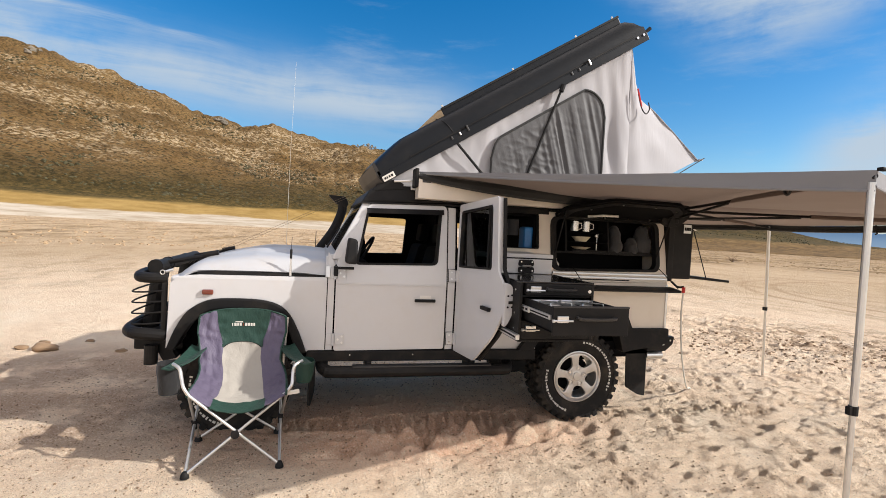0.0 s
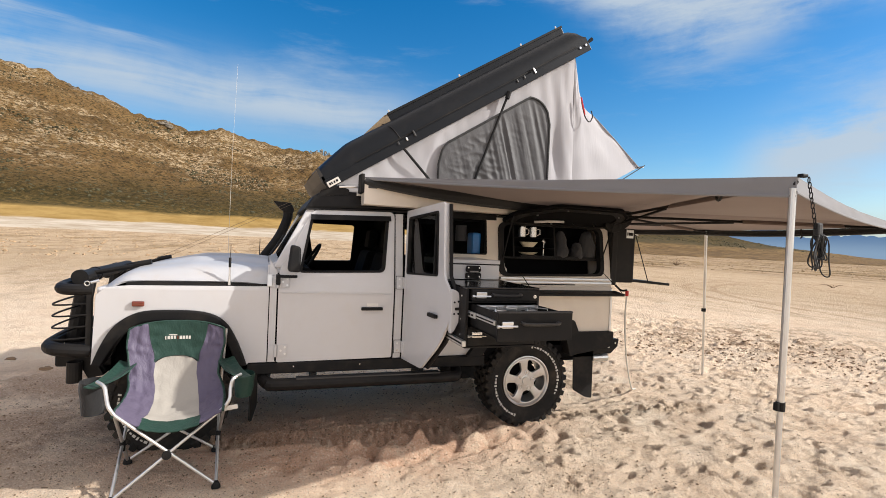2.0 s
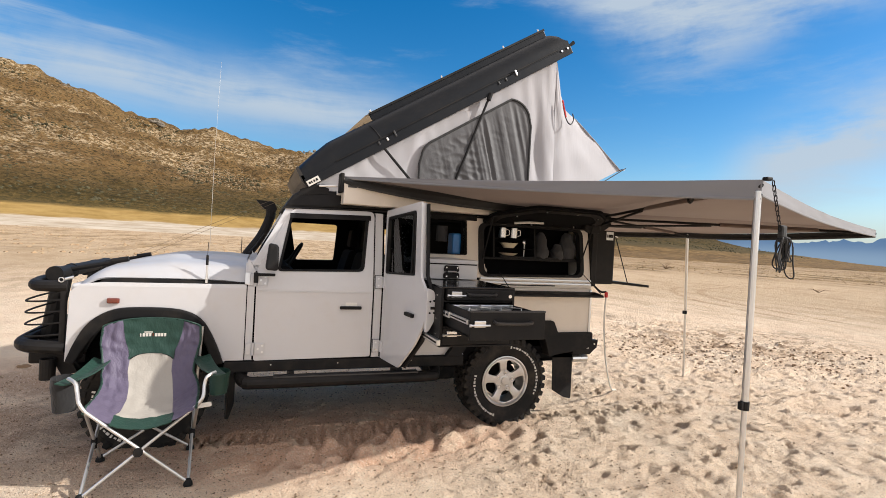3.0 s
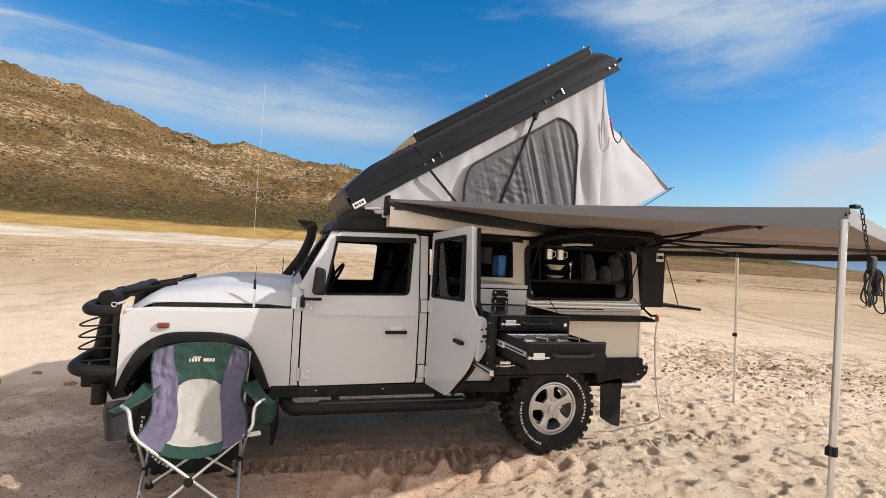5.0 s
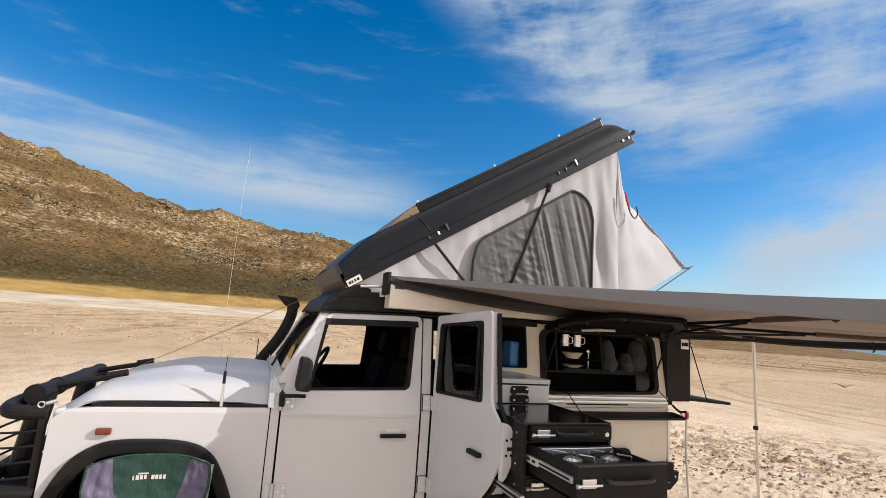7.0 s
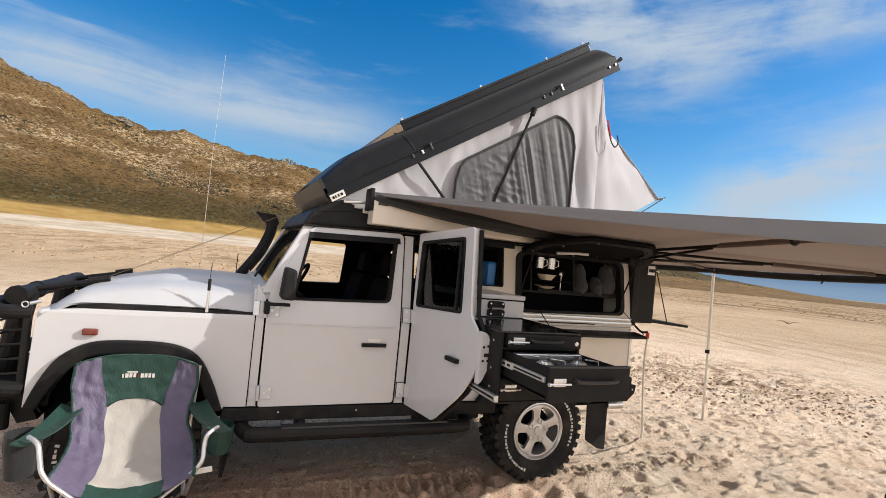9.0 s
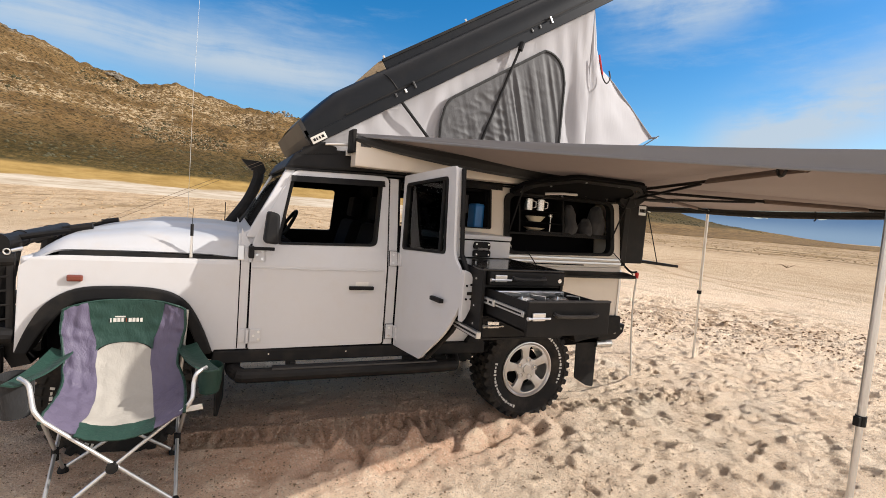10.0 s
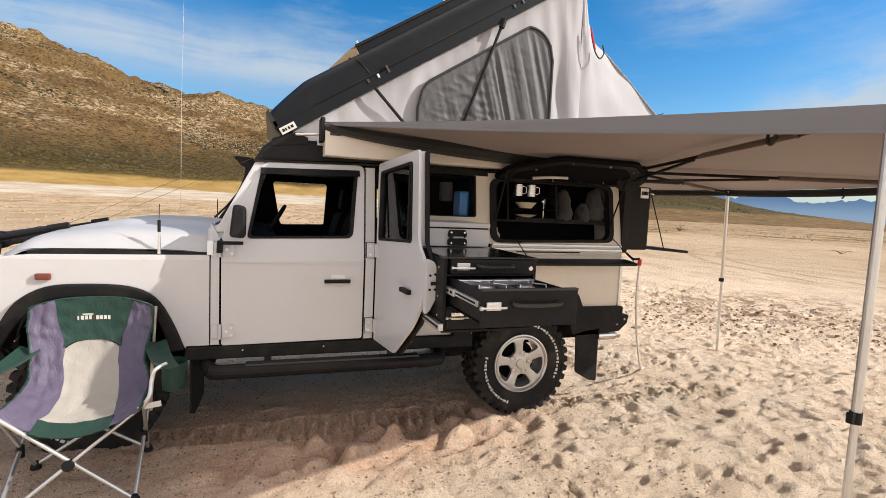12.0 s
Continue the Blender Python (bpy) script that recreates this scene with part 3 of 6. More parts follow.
def hill_material():
    m = bpy.data.materials.new("dry_hillside")
    m.use_nodes = True
    n = Nodes(m.node_tree)
    pos = n.add("ShaderNodeNewGeometry").outputs["Position"]
    s = n.add("ShaderNodeSeparateXYZ")
    n.link(pos, s.inputs[0])
    high = s.outputs[2]
    h = n.math("ADD", high, n.math("MULTIPLY", n.math("SUBTRACT", n.noise(pos, 0.03, 5, 0.65), 0.5), 4.0))
    wide = n.math("ADD", high, n.math("MULTIPLY", n.math("SUBTRACT", n.noise(pos, 0.012, 5, 0.65), 0.5), 40.0))
    right, s2 = right_of(n, pos, 14, 34)
    left = n.math("SUBTRACT", 1.0, right)
    speck = n.noise(pos, 0.30, 8, 0.78)
    dots = n.noise(n.mapped(pos, (1, 1, 1.5)), 0.50, 3, 0.62)
    rocks = n.noise(n.mapped(pos, (0.9, 0.9, 1.8)), 0.36, 6, 0.72)
    ledge = n.noise(n.mapped(pos, (0.6, 0.6, 2.4)), 0.022, 5, 0.65)
    shrub = n.math("MULTIPLY", n.step(dots, 0.50, 0.60), 0.80)
    # upper slope: ochre grass and earth, dark bushes, belts of pale rock
    earth = n.ramp(n.noise(pos, 0.035, 7, 0.72), [(0.32, (0.080, 0.046, 0.017)), (0.50, (0.155, 0.090, 0.033)), (0.68, (0.235, 0.146, 0.058))])
    hill = n.mix(n.math("MULTIPLY", n.step(speck, 0.42, 0.66), 0.45), earth, (0.31, 0.21, 0.10))
    hill = n.mix(shrub, hill, (0.030, 0.026, 0.012))
    belt = n.math("MULTIPLY", n.math("MULTIPLY", n.step(wide, 24, 42), n.step(ledge, 0.46, 0.60)), left)
    bare = n.math("MULTIPLY", n.step(rocks, 0.50, 0.56), belt)
    hill = n.mix(n.math("MULTIPLY", bare, 0.85), hill, (0.50, 0.385, 0.24))
    hill = n.mix(n.math("MULTIPLY", right, 0.88), hill, n.ramp(speck, [(0.42, (0.016, 0.020, 0.009)), (0.52, (0.052, 0.056, 0.022)), (0.60, (0.10, 0.092, 0.040)), (0.68, (0.30, 0.26, 0.18))]))
    red = n.add("ShaderNodeVectorMath")
    red.operation = "DISTANCE"
    n.link(pos, red.inputs[0])
    red.inputs[1].default_value = (-158, 403, 52)
    hill = n.mix(n.math("MULTIPLY", n.math("SUBTRACT", 1.0, n.step(n.math("ADD", red.outputs["Value"], n.math("MULTIPLY", speck, 16.0)), 14, 28)), 0.65), hill, (0.36, 0.17, 0.10))
    # lower slope: olive-brown scrub, then a strip of yellow grass and a pale washed strip
    scrub = n.ramp(speck, [(0.36, (0.040, 0.031, 0.011)), (0.52, (0.082, 0.056, 0.019)), (0.68, (0.145, 0.098, 0.036))])
    scrub = n.mix(n.math("MULTIPLY", shrub, 0.8), scrub, (0.024, 0.025, 0.010))
    grass = n.ramp(n.noise(n.mapped(pos, (1, 0.5, 1)), 0.12, 6, 0.7), [(0.35, (0.25, 0.155, 0.045)), (0.65, (0.37, 0.245, 0.085))])
    pale = n.ramp(n.noise(pos, 0.08, 6, 0.7), [(0.35, (0.34, 0.265, 0.18)), (0.6, (0.52, 0.45, 0.355))])
    stony = n.ramp(n.noise(n.mapped(pos, (1, 0.4, 1)), 0.35, 9, 0.8), [(0.42, (0.060, 0.036, 0.014)), (0.53, (0.165, 0.100, 0.038)), (0.66, (0.30, 0.20, 0.095))])
    pale = n.mix(right, pale, stony)
    grass = n.mix(n.math("MULTIPLY", right, 0.9), grass, stony)
    col = n.mix(n.step(h, 2.9, 3.7), pale, grass)
    col = n.mix(n.step(n.math("ADD", h, n.math("MULTIPLY", right, 3.0)), 7.6, 9.6), col, scrub)
    col = n.mix(n.step(wide, 16.0, 36.0), col, hill)
    b = n.add("ShaderNodeBsdfPrincipled")
    n.link(col, b.inputs["Base Color"])
    b.inputs["Roughness"].default_value = 0.95
    b.inputs["Specular IOR Level"].default_value = 0.1
    r = n.add("ShaderNodeBump")
    r.inputs["Strength"].default_value, r.inputs["Distance"].default_value = 1.0, 2.0
    n.link(n.math("MULTIPLY", n.math("ADD", speck, rocks), n.step(h, 8.0, 16.0)), r.inputs["Height"])
    n.link(r.outputs[0], b.inputs["Normal"])
    n.link(b.outputs[0], n.add("ShaderNodeOutputMaterial").inputs[0])
    return m


RIDGE = [(-117, 0), (-82, 7), (-52, 12.3), (-36, 14.2), (-28, 13.7), (-24.3, 13.3), (-22.3, 13.0), (-20.2, 12.7), (-17.6, 12.0), (-15.7, 11.4), (-13.7, 10.5), (-10.9, 10.15), (-8, 9.45),
         (-5, 9.7), (-2.6, 9.15), (1.3, 8.5), (4.9, 8.85), (8.8, 8.2), (19, 5.6), (31, 3.4), (40, 2.35), (45, 2.05), (49.5, 1.3), (54, 0.65), (58.5, 0.15), (62, -0.1), (75, -0.5)]


def hill_height(az, r):
    """Height over the plain at a bearing in degrees and a distance."""
    el = np.interp(az, [a for a, _ in RIDGE], [e for _, e in RIDGE])
    top = np.tan(np.radians(el)) * 560 * 1.025 + 1.58
    t = np.clip((r - 170) / 390, 0, 1)
    shape = 0.10 * np.clip(t / 0.33, 0, 1) ** 1.6 + 0.90 * np.clip((t - 0.28) / 0.72, 0, 1) ** 1.15
    fall = np.clip(1 - (r - 560) / 500, -0.2, 1)
    foot = np.clip((r - 168) / 12, 0, 1)
    return top * shape * fall + 0.35 - 1.0 * (1 - foot)


def hills():
    az = np.linspace(-115, 75, 760)
    r = np.concatenate([np.linspace(165, 330, 70), np.linspace(333, 600, 110), np.linspace(606, 900, 30)])
    A, R = np.meshgrid(az, r, indexing="ij")
    Z = hill_height(A, R)
    X, Y = HX + R * np.sin(np.radians(A)), HY + R * np.cos(np.radians(A))
    rough = np.clip((R - 260) / 160, 0, 1) * np.clip(Z / 30, 0, 1)
    ff, nn = noise.fractal, noise.noise
    lump = np.array([ff((x * 0.016, y * 0.016, 3.1), 1.0, 2.0, 6) for x, y in zip(X.ravel(), Y.ravel())]).reshape(X.shape)
    crag = np.array([abs(nn((x * 0.11, y * 0.11, 9.0))) for x, y in zip(X.ravel(), Y.ravel())]).reshape(X.shape)
    ob = sheet("hill", X, Y, Z + rough * (lump * 6.0 + crag * 5.0 * np.clip(1.3 - (A - 5) / 25, 0.15, 1)), hill_material())
    return tagged(ob, "dry golden-brown rocky hillside with scrub and yellow grass at its foot", "hill", kind="structure")


hills()


def far_mountains():
    """Blue mountains on the horizon, a glowing backdrop with aerial haze in its colour."""
    m = bpy.data.materials.new("blue_haze_glow")
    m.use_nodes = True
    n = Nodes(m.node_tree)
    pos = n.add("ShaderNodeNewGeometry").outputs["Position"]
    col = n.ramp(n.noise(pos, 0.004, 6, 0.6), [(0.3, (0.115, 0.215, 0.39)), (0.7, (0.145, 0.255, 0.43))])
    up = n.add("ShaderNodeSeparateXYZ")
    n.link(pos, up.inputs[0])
    # haze painted in: the colour pales towards the foot
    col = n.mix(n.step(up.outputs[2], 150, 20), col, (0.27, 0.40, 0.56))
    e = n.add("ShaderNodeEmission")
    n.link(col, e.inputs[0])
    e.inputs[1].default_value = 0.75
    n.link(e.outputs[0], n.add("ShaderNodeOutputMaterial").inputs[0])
    az = np.linspace(25, 90, 260)
    el = 2.35 + np.array([0.95 * noise.fractal((a * 0.24, 1.3, 0), 0.75, 2.0, 7) + 0.25 * abs(noise.noise((a * 0.7, 4.4, 0))) for a in az])
    rows = np.linspace(0, 1, 8)
    A, T = np.meshgrid(az, rows, indexing="ij")
    R = 3400 + 500 * T
    Z = np.tan(np.radians(el))[:, None] * R * T ** 0.8 - 20 * (T == 0)
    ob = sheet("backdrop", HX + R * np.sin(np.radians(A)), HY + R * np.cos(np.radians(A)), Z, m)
    return tagged(ob, "hazy blue mountain range on the far horizon", "mountains", kind="structure")


far_mountains()


def scatter(name, count, spot, size, mat, label, category, flat=0.6, seed=3, sub=1):
    """Many small lumps as one object of stuff: spot(rng) gives x, y, z; size(rng) the radius."""
    rng = random.Random(seed)
    base = bmesh.new()
    bmesh.ops.create_icosphere(base, subdivisions=sub, radius=1.0)
    bv = np.array([v.co[:] for v in base.verts])
    bf = np.array([[v.index for v in f.verts] for f in base.faces])
    base.free()
    V, F = [], []
    for k in range(count):
        x, y, z = spot(rng)
        s = size(rng)
        a = rng.uniform(0, 6.3)
        sc = np.array([s * rng.uniform(0.7, 1.4), s * rng.uniform(0.6, 1.1), s * flat * rng.uniform(0.7, 1.3)])
        v = bv * sc * (1 + 0.25 * np.array([rng.uniform(-1, 1) for _ in range(len(bv))]))[:, None]
        v = np.stack([v[:, 0] * math.cos(a) - v[:, 1] * math.sin(a), v[:, 0] * math.sin(a) + v[:, 1] * math.cos(a), v[:, 2]], -1)
        V.append(v + (x, y, z + s * flat * 0.3))
        F.append(bf + k * len(bv))
    me = bpy.data.meshes.new(name)
    me.from_pydata(np.concatenate(V).tolist(), [], np.concatenate(F).tolist())
    me.materials.append(mat)
    return tagged(new(name, me), label, category, kind="stuff")


ROCK = material("ochre_rock", (0.36, 0.25, 0.14), 0.9, vary=0.5, grain=3, bump=0.4, blotch=0.2)
CLOD = material("damp_sand_clods", (0.215, 0.140, 0.082), 0.95, vary=0.5, grain=30, bump=0.4)
SHRUB = material("grey_green_scrub", (0.062, 0.054, 0.022), 0.9, vary=0.6, grain=2, bump=0.5, blotch=0.05)
HILLROCK = material("pale_hill_rock", (0.38, 0.29, 0.18), 0.9, vary=0.5, grain=1, bump=0.5, blotch=0.05)
CRAG = material("grey_crag_rock", (0.17, 0.145, 0.11), 0.9, vary=0.6, grain=0.6, bump=0.6, blotch=0.1)


def polar(rng, a0, a1, r0, r1, power=1.0):
    a, r = radians(rng.uniform(a0, a1)), r0 + (r1 - r0) * rng.random() ** power
    return HX + r * math.sin(a), HY + r * math.cos(a), 0.0


def on_hill(rng, r0, r1, a0=-48, a1=26, cluster=0.0):
    while True:
        a, r = rng.uniform(a0, a1), rng.uniform(r0, r1)
        x, y = HX + r * math.sin(radians(a)), HY + r * math.cos(radians(a))
        if rng.random() < 0.5 + cluster * (noise.noise((x * 0.013, y * 0.013, 5.0)) + 0.4 * noise.noise((x * 0.05, y * 0.05, 1.0))):
            return x, y, float(hill_height(np.array(a), np.array(r))) - 0.3


def crag_spot(rng):
    a = rng.choice((-25.5, -17.3, -10.2, -9.8, -5.1, -4.8, 4.9, 5.3, 4.4)) + rng.gauss(0, 0.35)
    r = rng.uniform(535, 560)
    return HX + r * math.sin(radians(a)), HY + r * math.cos(radians(a)), float(hill_height(np.array(a), np.array(r))) + 1.0


def stone_spot(rng):
    if rng.random() < 0.45:
        return polar(rng, -50, 16, 30, 170, 1.3)
    return polar(rng, 16, 72, 52, 170, 1.2)


def dug_spot(rng):
    a, b = rng.gauss(0, 1.9), rng.gauss(0, 0.75)
    return on_sand(rng, 5.5 + 0.83 * a + 0.55 * b, 1.95 - 0.55 * a + 0.83 * b)


def on_sand(rng, x, y):
    return x, y, ground_z(x, y)


scatter("stones", 13000, stone_spot, lambda g: 0.03 + 0.13 * g.random() ** 3, ROCK, "scattered ochre stones on the desert plain", "stones")
scatter("sand_clods", 4200, dug_spot, lambda g: 0.004 + 0.026 * g.random() ** 6, CLOD, "dark dug-up sand clods", "clods", seed=5)
scatter("pebbles", 14000, lambda g: on_sand(g, g.uniform(-5.4, 6.8) if g.random() < 0.4 else g.uniform(-4.8, 0.6), g.uniform(-2.4, 2.2)), lambda g: 0.003 + 0.006 * g.random() ** 3, CLOD, "small brown pebbles in the sand", "pebbles", seed=6)
scatter("slope_scrub", 6000, lambda g: on_hill(g, 340, 560, 26, 58), lambda g: 0.15 + 0.45 * g.random() ** 3, SHRUB, "dark green scrub on the low spur of the hill", "shrubs", 0.7, seed=14)
scatter("hill_scrub", 13000, lambda g: on_hill(g, 310, 560), lambda g: 0.35 + 0.8 * g.random() ** 2, SHRUB, "low dark scrub dotted over the hillside", "shrubs", 0.7, seed=8)
scatter("low_scrub", 1300, lambda g: on_hill(g, 288, 335, -48, 30, 0.6), lambda g: 0.4 + 0.9 * g.random() ** 2, SHRUB, "dark green scrub along the hill's foot", "shrubs", 0.7, seed=12)
scatter("hill_rocks", 20000, lambda g: on_hill(g, 355, 555, -48, 20, 0.5), lambda g: 0.20 + 0.55 * g.random() ** 3, HILLROCK, "pale boulders strewn over the hillside", "rocks", 0.55, seed=9)
scatter("rock_outcrops", 130, crag_spot, lambda g: 0.9 + 1.6 * g.random() ** 2, CRAG, "grey crags along the crest of the hill", "rocks", 0.8, seed=10)


# ---- the vehicle ----
W = 1.66                                # body width; the side at y = 0 faces the camera
car = thing("camper_vehicle", (-1.2, 0.83, 0), "white off-road camper vehicle with black trim parked on sand", "vehicle")


def mirror(bm):
    """Turns a part of the near side into one of the far side."""
    for v in bm.verts:
        v.co.y = W - v.co.y
    bmesh.ops.reverse_faces(bm, faces=bm.faces[:])
    return bm


# wheel arch outline of the front wing: outer edge of the flare and its inner edge
ARCH_OUT = smooth_line([(-2.33, 0.62, 0), (-2.40, 0.80, 0), (-2.49, 0.945, 0), (-2.63, 1.012, 0), (-2.86, 1.027, 0), (-3.04, 1.010, 0), (-3.17, 0.93, 0), (-3.25, 0.80, 0), (-3.305, 0.655, 0)], 4)
ARCH_IN = smooth_line([(-2.405, 0.61, 0), (-2.455, 0.76, 0), (-2.54, 0.885, 0), (-2.66, 0.94, 0), (-2.86, 0.952, 0), (-3.02, 0.935, 0), (-3.11, 0.87, 0), (-3.19, 0.76, 0), (-3.25, 0.645, 0)], 4)
arch_out, arch_in = [(p.x, p.y) for p in ARCH_OUT], [(p.x, p.y) for p in ARCH_IN]


def wing():
    loop = [(-2.195, 0.635), (-2.195, 1.200), (-3.10, 1.196), (-3.24, 1.180), (-3.295, 1.130), (-3.31, 0.66)] + arch_out[::-1] + [(-2.32, 0.635)]
    return plate([loop], 0.0, 0.05, bev=0.012)


def flare():
    return plate([arch_out + arch_in[::-1]], -0.028, 0.14, bev=0.012)


for far in (False, True):
    flip = mirror if far else (lambda b: b)
    part("front_wing", flip(wing()), WHITE, car)
    part("wheel_arch_flare", flip(flare()), BLACK, car, "black plastic wheel arch flare")
    if not far:
        part("wing_top_strip", plate([[(-3.12, 1.198), (-2.2, 1.202), (-2.2, 1.215), (-2.7, 1.221), (-3.0, 1.228), (-3.12, 1.215)]], 0.005, 0.03), BLACK, car)
        lens = part("side_indicator", box(-3.078, -3.002, -0.022, 0.002, 1.052, 1.090, 0.010), ORANGE, car, "orange side indicator")
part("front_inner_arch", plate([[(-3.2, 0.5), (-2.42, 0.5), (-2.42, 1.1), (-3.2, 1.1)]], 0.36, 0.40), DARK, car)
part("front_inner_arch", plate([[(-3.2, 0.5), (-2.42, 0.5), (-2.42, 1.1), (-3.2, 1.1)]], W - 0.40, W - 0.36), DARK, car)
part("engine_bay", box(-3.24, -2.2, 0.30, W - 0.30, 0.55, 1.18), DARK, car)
part("front_panel", box(-3.30, -3.24, 0.03, W - 0.03, 0.66, 1.18, 0.02), WHITE, car)
part("grille", box(-3.325, -3.30, 0.45, W - 0.45, 0.75, 1.12, 0.01), BLACK, car)
for cy in (0.24, W - 0.24):
    part("headlight", lathe([(0.085, -0.02), (0.095, 0.0), (0.08, -0.03), (0.0, -0.05)], 20, (-3.31, cy, 0.98), "x"), GLASS, car)


def bonnet():
    """A pressed bonnet with a raised centre that slopes down to the nose."""
    def f(u, v):
        x = -3.27 + 1.06 * u
        y = 0.03 + (W - 0.06) * v
        e = min(v, 1 - v)
        edge = 1.203 + 0.020 * min(u / 0.12, 1) + 0.008 * math.sin(u * 3)
        rise = 0.125 * (1 - math.exp(-e * 20)) * (0.35 + 0.65 * min(1.0, u * 2.0) ** 0.8)
        bulge = 0.040 * (1 / (1 + math.exp(-(e - 0.24) * 55))) * (1 / (1 + math.exp(-(u - 0.30) * 9)))
        nose = -0.060 * (1 - min(u / 0.18, 1)) ** 2
        tail = -0.012 * max(0, (u - 0.85) / 0.15)
        return x, y, edge + rise + bulge + nose + tail
    return grid(f, 36, 44, thick=0.012)


part("bonnet", bonnet(), BONNET, car, "white pressed bonnet with a raised centre", smooth=True)

# scuttle, windscreen and pillars
part("scuttle", plate([[(-2.21, 1.20), (-2.03, 1.20), (-2.03, 1.36), (-2.12, 1.40), (-2.21, 1.36)]], 0.03, W - 0.03, bev=0.01), WHITE, car)
part("wiper_arm", tube([(-2.20, 0.35, 1.42), (-2.14, 0.6, 1.50), (-2.09, 0.75, 1.58)], 0.008, 6), BLACK, car)
part("windscreen", grid(lambda u, v: (-2.135 + 0.215 * u, 0.09 + (W - 0.18) * v, 1.40 + 0.40 * u), 1, 1, thick=0.006), GLASS, car)
for far in (False, True):
    flip = mirror if far else (lambda b: b)
    part("windscreen_pillar", flip(plate([[(-2.172, 1.34), (-2.105, 1.34), (-1.880, 1.80), (-1.938, 1.80)]], 0.008, 0.09, bev=0.008)), WHITE, car)
    part("bulkhead_post", flip(plate([[(-2.1935, 0.635), (-2.1325, 0.635), (-2.1345, 1.30), (-2.1935, 1.40)]], 0.004, 0.08, bev=0.004)), WHITE, car)
    part("screen_hinge", flip(box(-2.21, -2.17, -0.012, 0.02, 1.20, 1.29, 0.006)), ALU, car)


WIN_F = rounded([(-1.985, 1.305), (-1.322, 1.320), (-1.290, 1.768), (-1.905, 1.742)], [0.03, 0.045, 0.03, 0.03])


def door_panel():
    outer = rounded([(-2.128, 0.630), (-1.245, 0.640), (-1.245, 1.812), (-1.890, 1.800), (-2.130, 1.315)], [0.02, 0.02, 0.05, 0.06, 0.05])
    return plate([outer, WIN_F], 0.0, 0.05, bev=0.004)


def frame_ring(loop, grow, a, b):
    """A rubber seal round an opening."""
    c = Vector((sum(p[0] for p in loop) / len(loop), sum(p[1] for p in loop) / len(loop)))
    inner = []
    for p in loop:
        d = Vector(p) - c
        inner.append(tuple(c + d * (1 - grow / max(d.length, 0.05))))
    return plate([list(loop), inner], a, b)


for far in (False, True):
    flip = mirror if far else (lambda b: b)
    door = part("front_door", flip(door_panel()), WHITE, car)
    part("window_seal", flip(frame_ring(WIN_F, 0.022, -0.004, 0.054)), BLACK, door)
    part("door_trim", flip(plate([[(-2.10, 0.66), (-1.26, 0.66), (-1.26, 1.29), (-2.08, 1.29)]], 0.055, 0.085)), DARK, door)
    part("window_rail", flip(box(-1.90, -1.30, 0.012, 0.03, 1.732, 1.758)), BLACK, door)
    part("wind_deflector", flip(grid(lambda u, v: (-1.91 + 0.63 * u, -0.028 + 0.016 * v, 1.716 + 0.040 * v + 0.020 * u), 8, 2, thick=0.004)), BLACK, door, "smoked wind deflector")
    if not far:
        part("door_handle", box(-1.505, -1.335, -0.026, 0.0, 1.022, 1.046, 0.006), BLACK, door, "black pull handle")
        part("handle_cup", grid(lambda u, v: (-1.46 + 0.09 * u, -0.0015, 1.020 + 0.055 * v), 1, 1, thick=0.001), ALU, door)
        part("crease_line", box(-2.12, -1.25, -0.006, 0.004, 1.150, 1.156, 0.002), WHITE, door)
        for hz in (0.722, 1.236):
            hinge = part("door_hinge", box(-2.122, -2.052, -0.012, 0.0, hz - 0.042, hz + 0.042, 0.004), WHITE, car, "white bolted door hinge")
            part("hinge_barrel", tube([(-2.136, -0.014, hz - 0.046), (-2.136, -0.014, hz + 0.046)], 0.011, 10), WHITE, hinge, smooth=True)
            part("hinge_leaf", box(-2.186, -2.146, -0.010, 0.003, hz - 0.042, hz + 0.042, 0.004), WHITE, hinge)
            for bx, bz in ((-2.068, -0.024), (-2.068, 0.024), (-2.098, 0.0)):
                part("bolt", lathe([(0.008, -0.017), (0.008, -0.012), (0.0, -0.018)], 8, (bx, 0, hz + bz)), STEEL, hinge)
    part("centre_pillar", flip(box(-1.2405, -1.170, 0.006, 0.07, 0.635, 1.80, 0.003)), WHITE, car)
part("door_gap", box(-1.247, -1.233, 0.006, 0.05, 0.64, 1.79), DARK, car)
part("door_gap", box(-1.174, -1.160, 0.002, 0.05, 0.64, 1.80), DARK, car)
part("door_gap", box(-2.140, -2.127, 0.002, 0.05, 0.64, 1.30), DARK, car)
part("door_gap", box(-2.13, -1.24, 0.002, 0.05, 0.622, 0.640), DARK, car)
part("door_gap", box(-2.197, -2.189, 0.002, 0.05, 0.64, 1.20), DARK, car)

# rear door of the near side, swung open
REAR = Matrix.Translation((-1.168, -0.012, 0)) @ Matrix.Rotation(radians(6.3), 4, "Z")


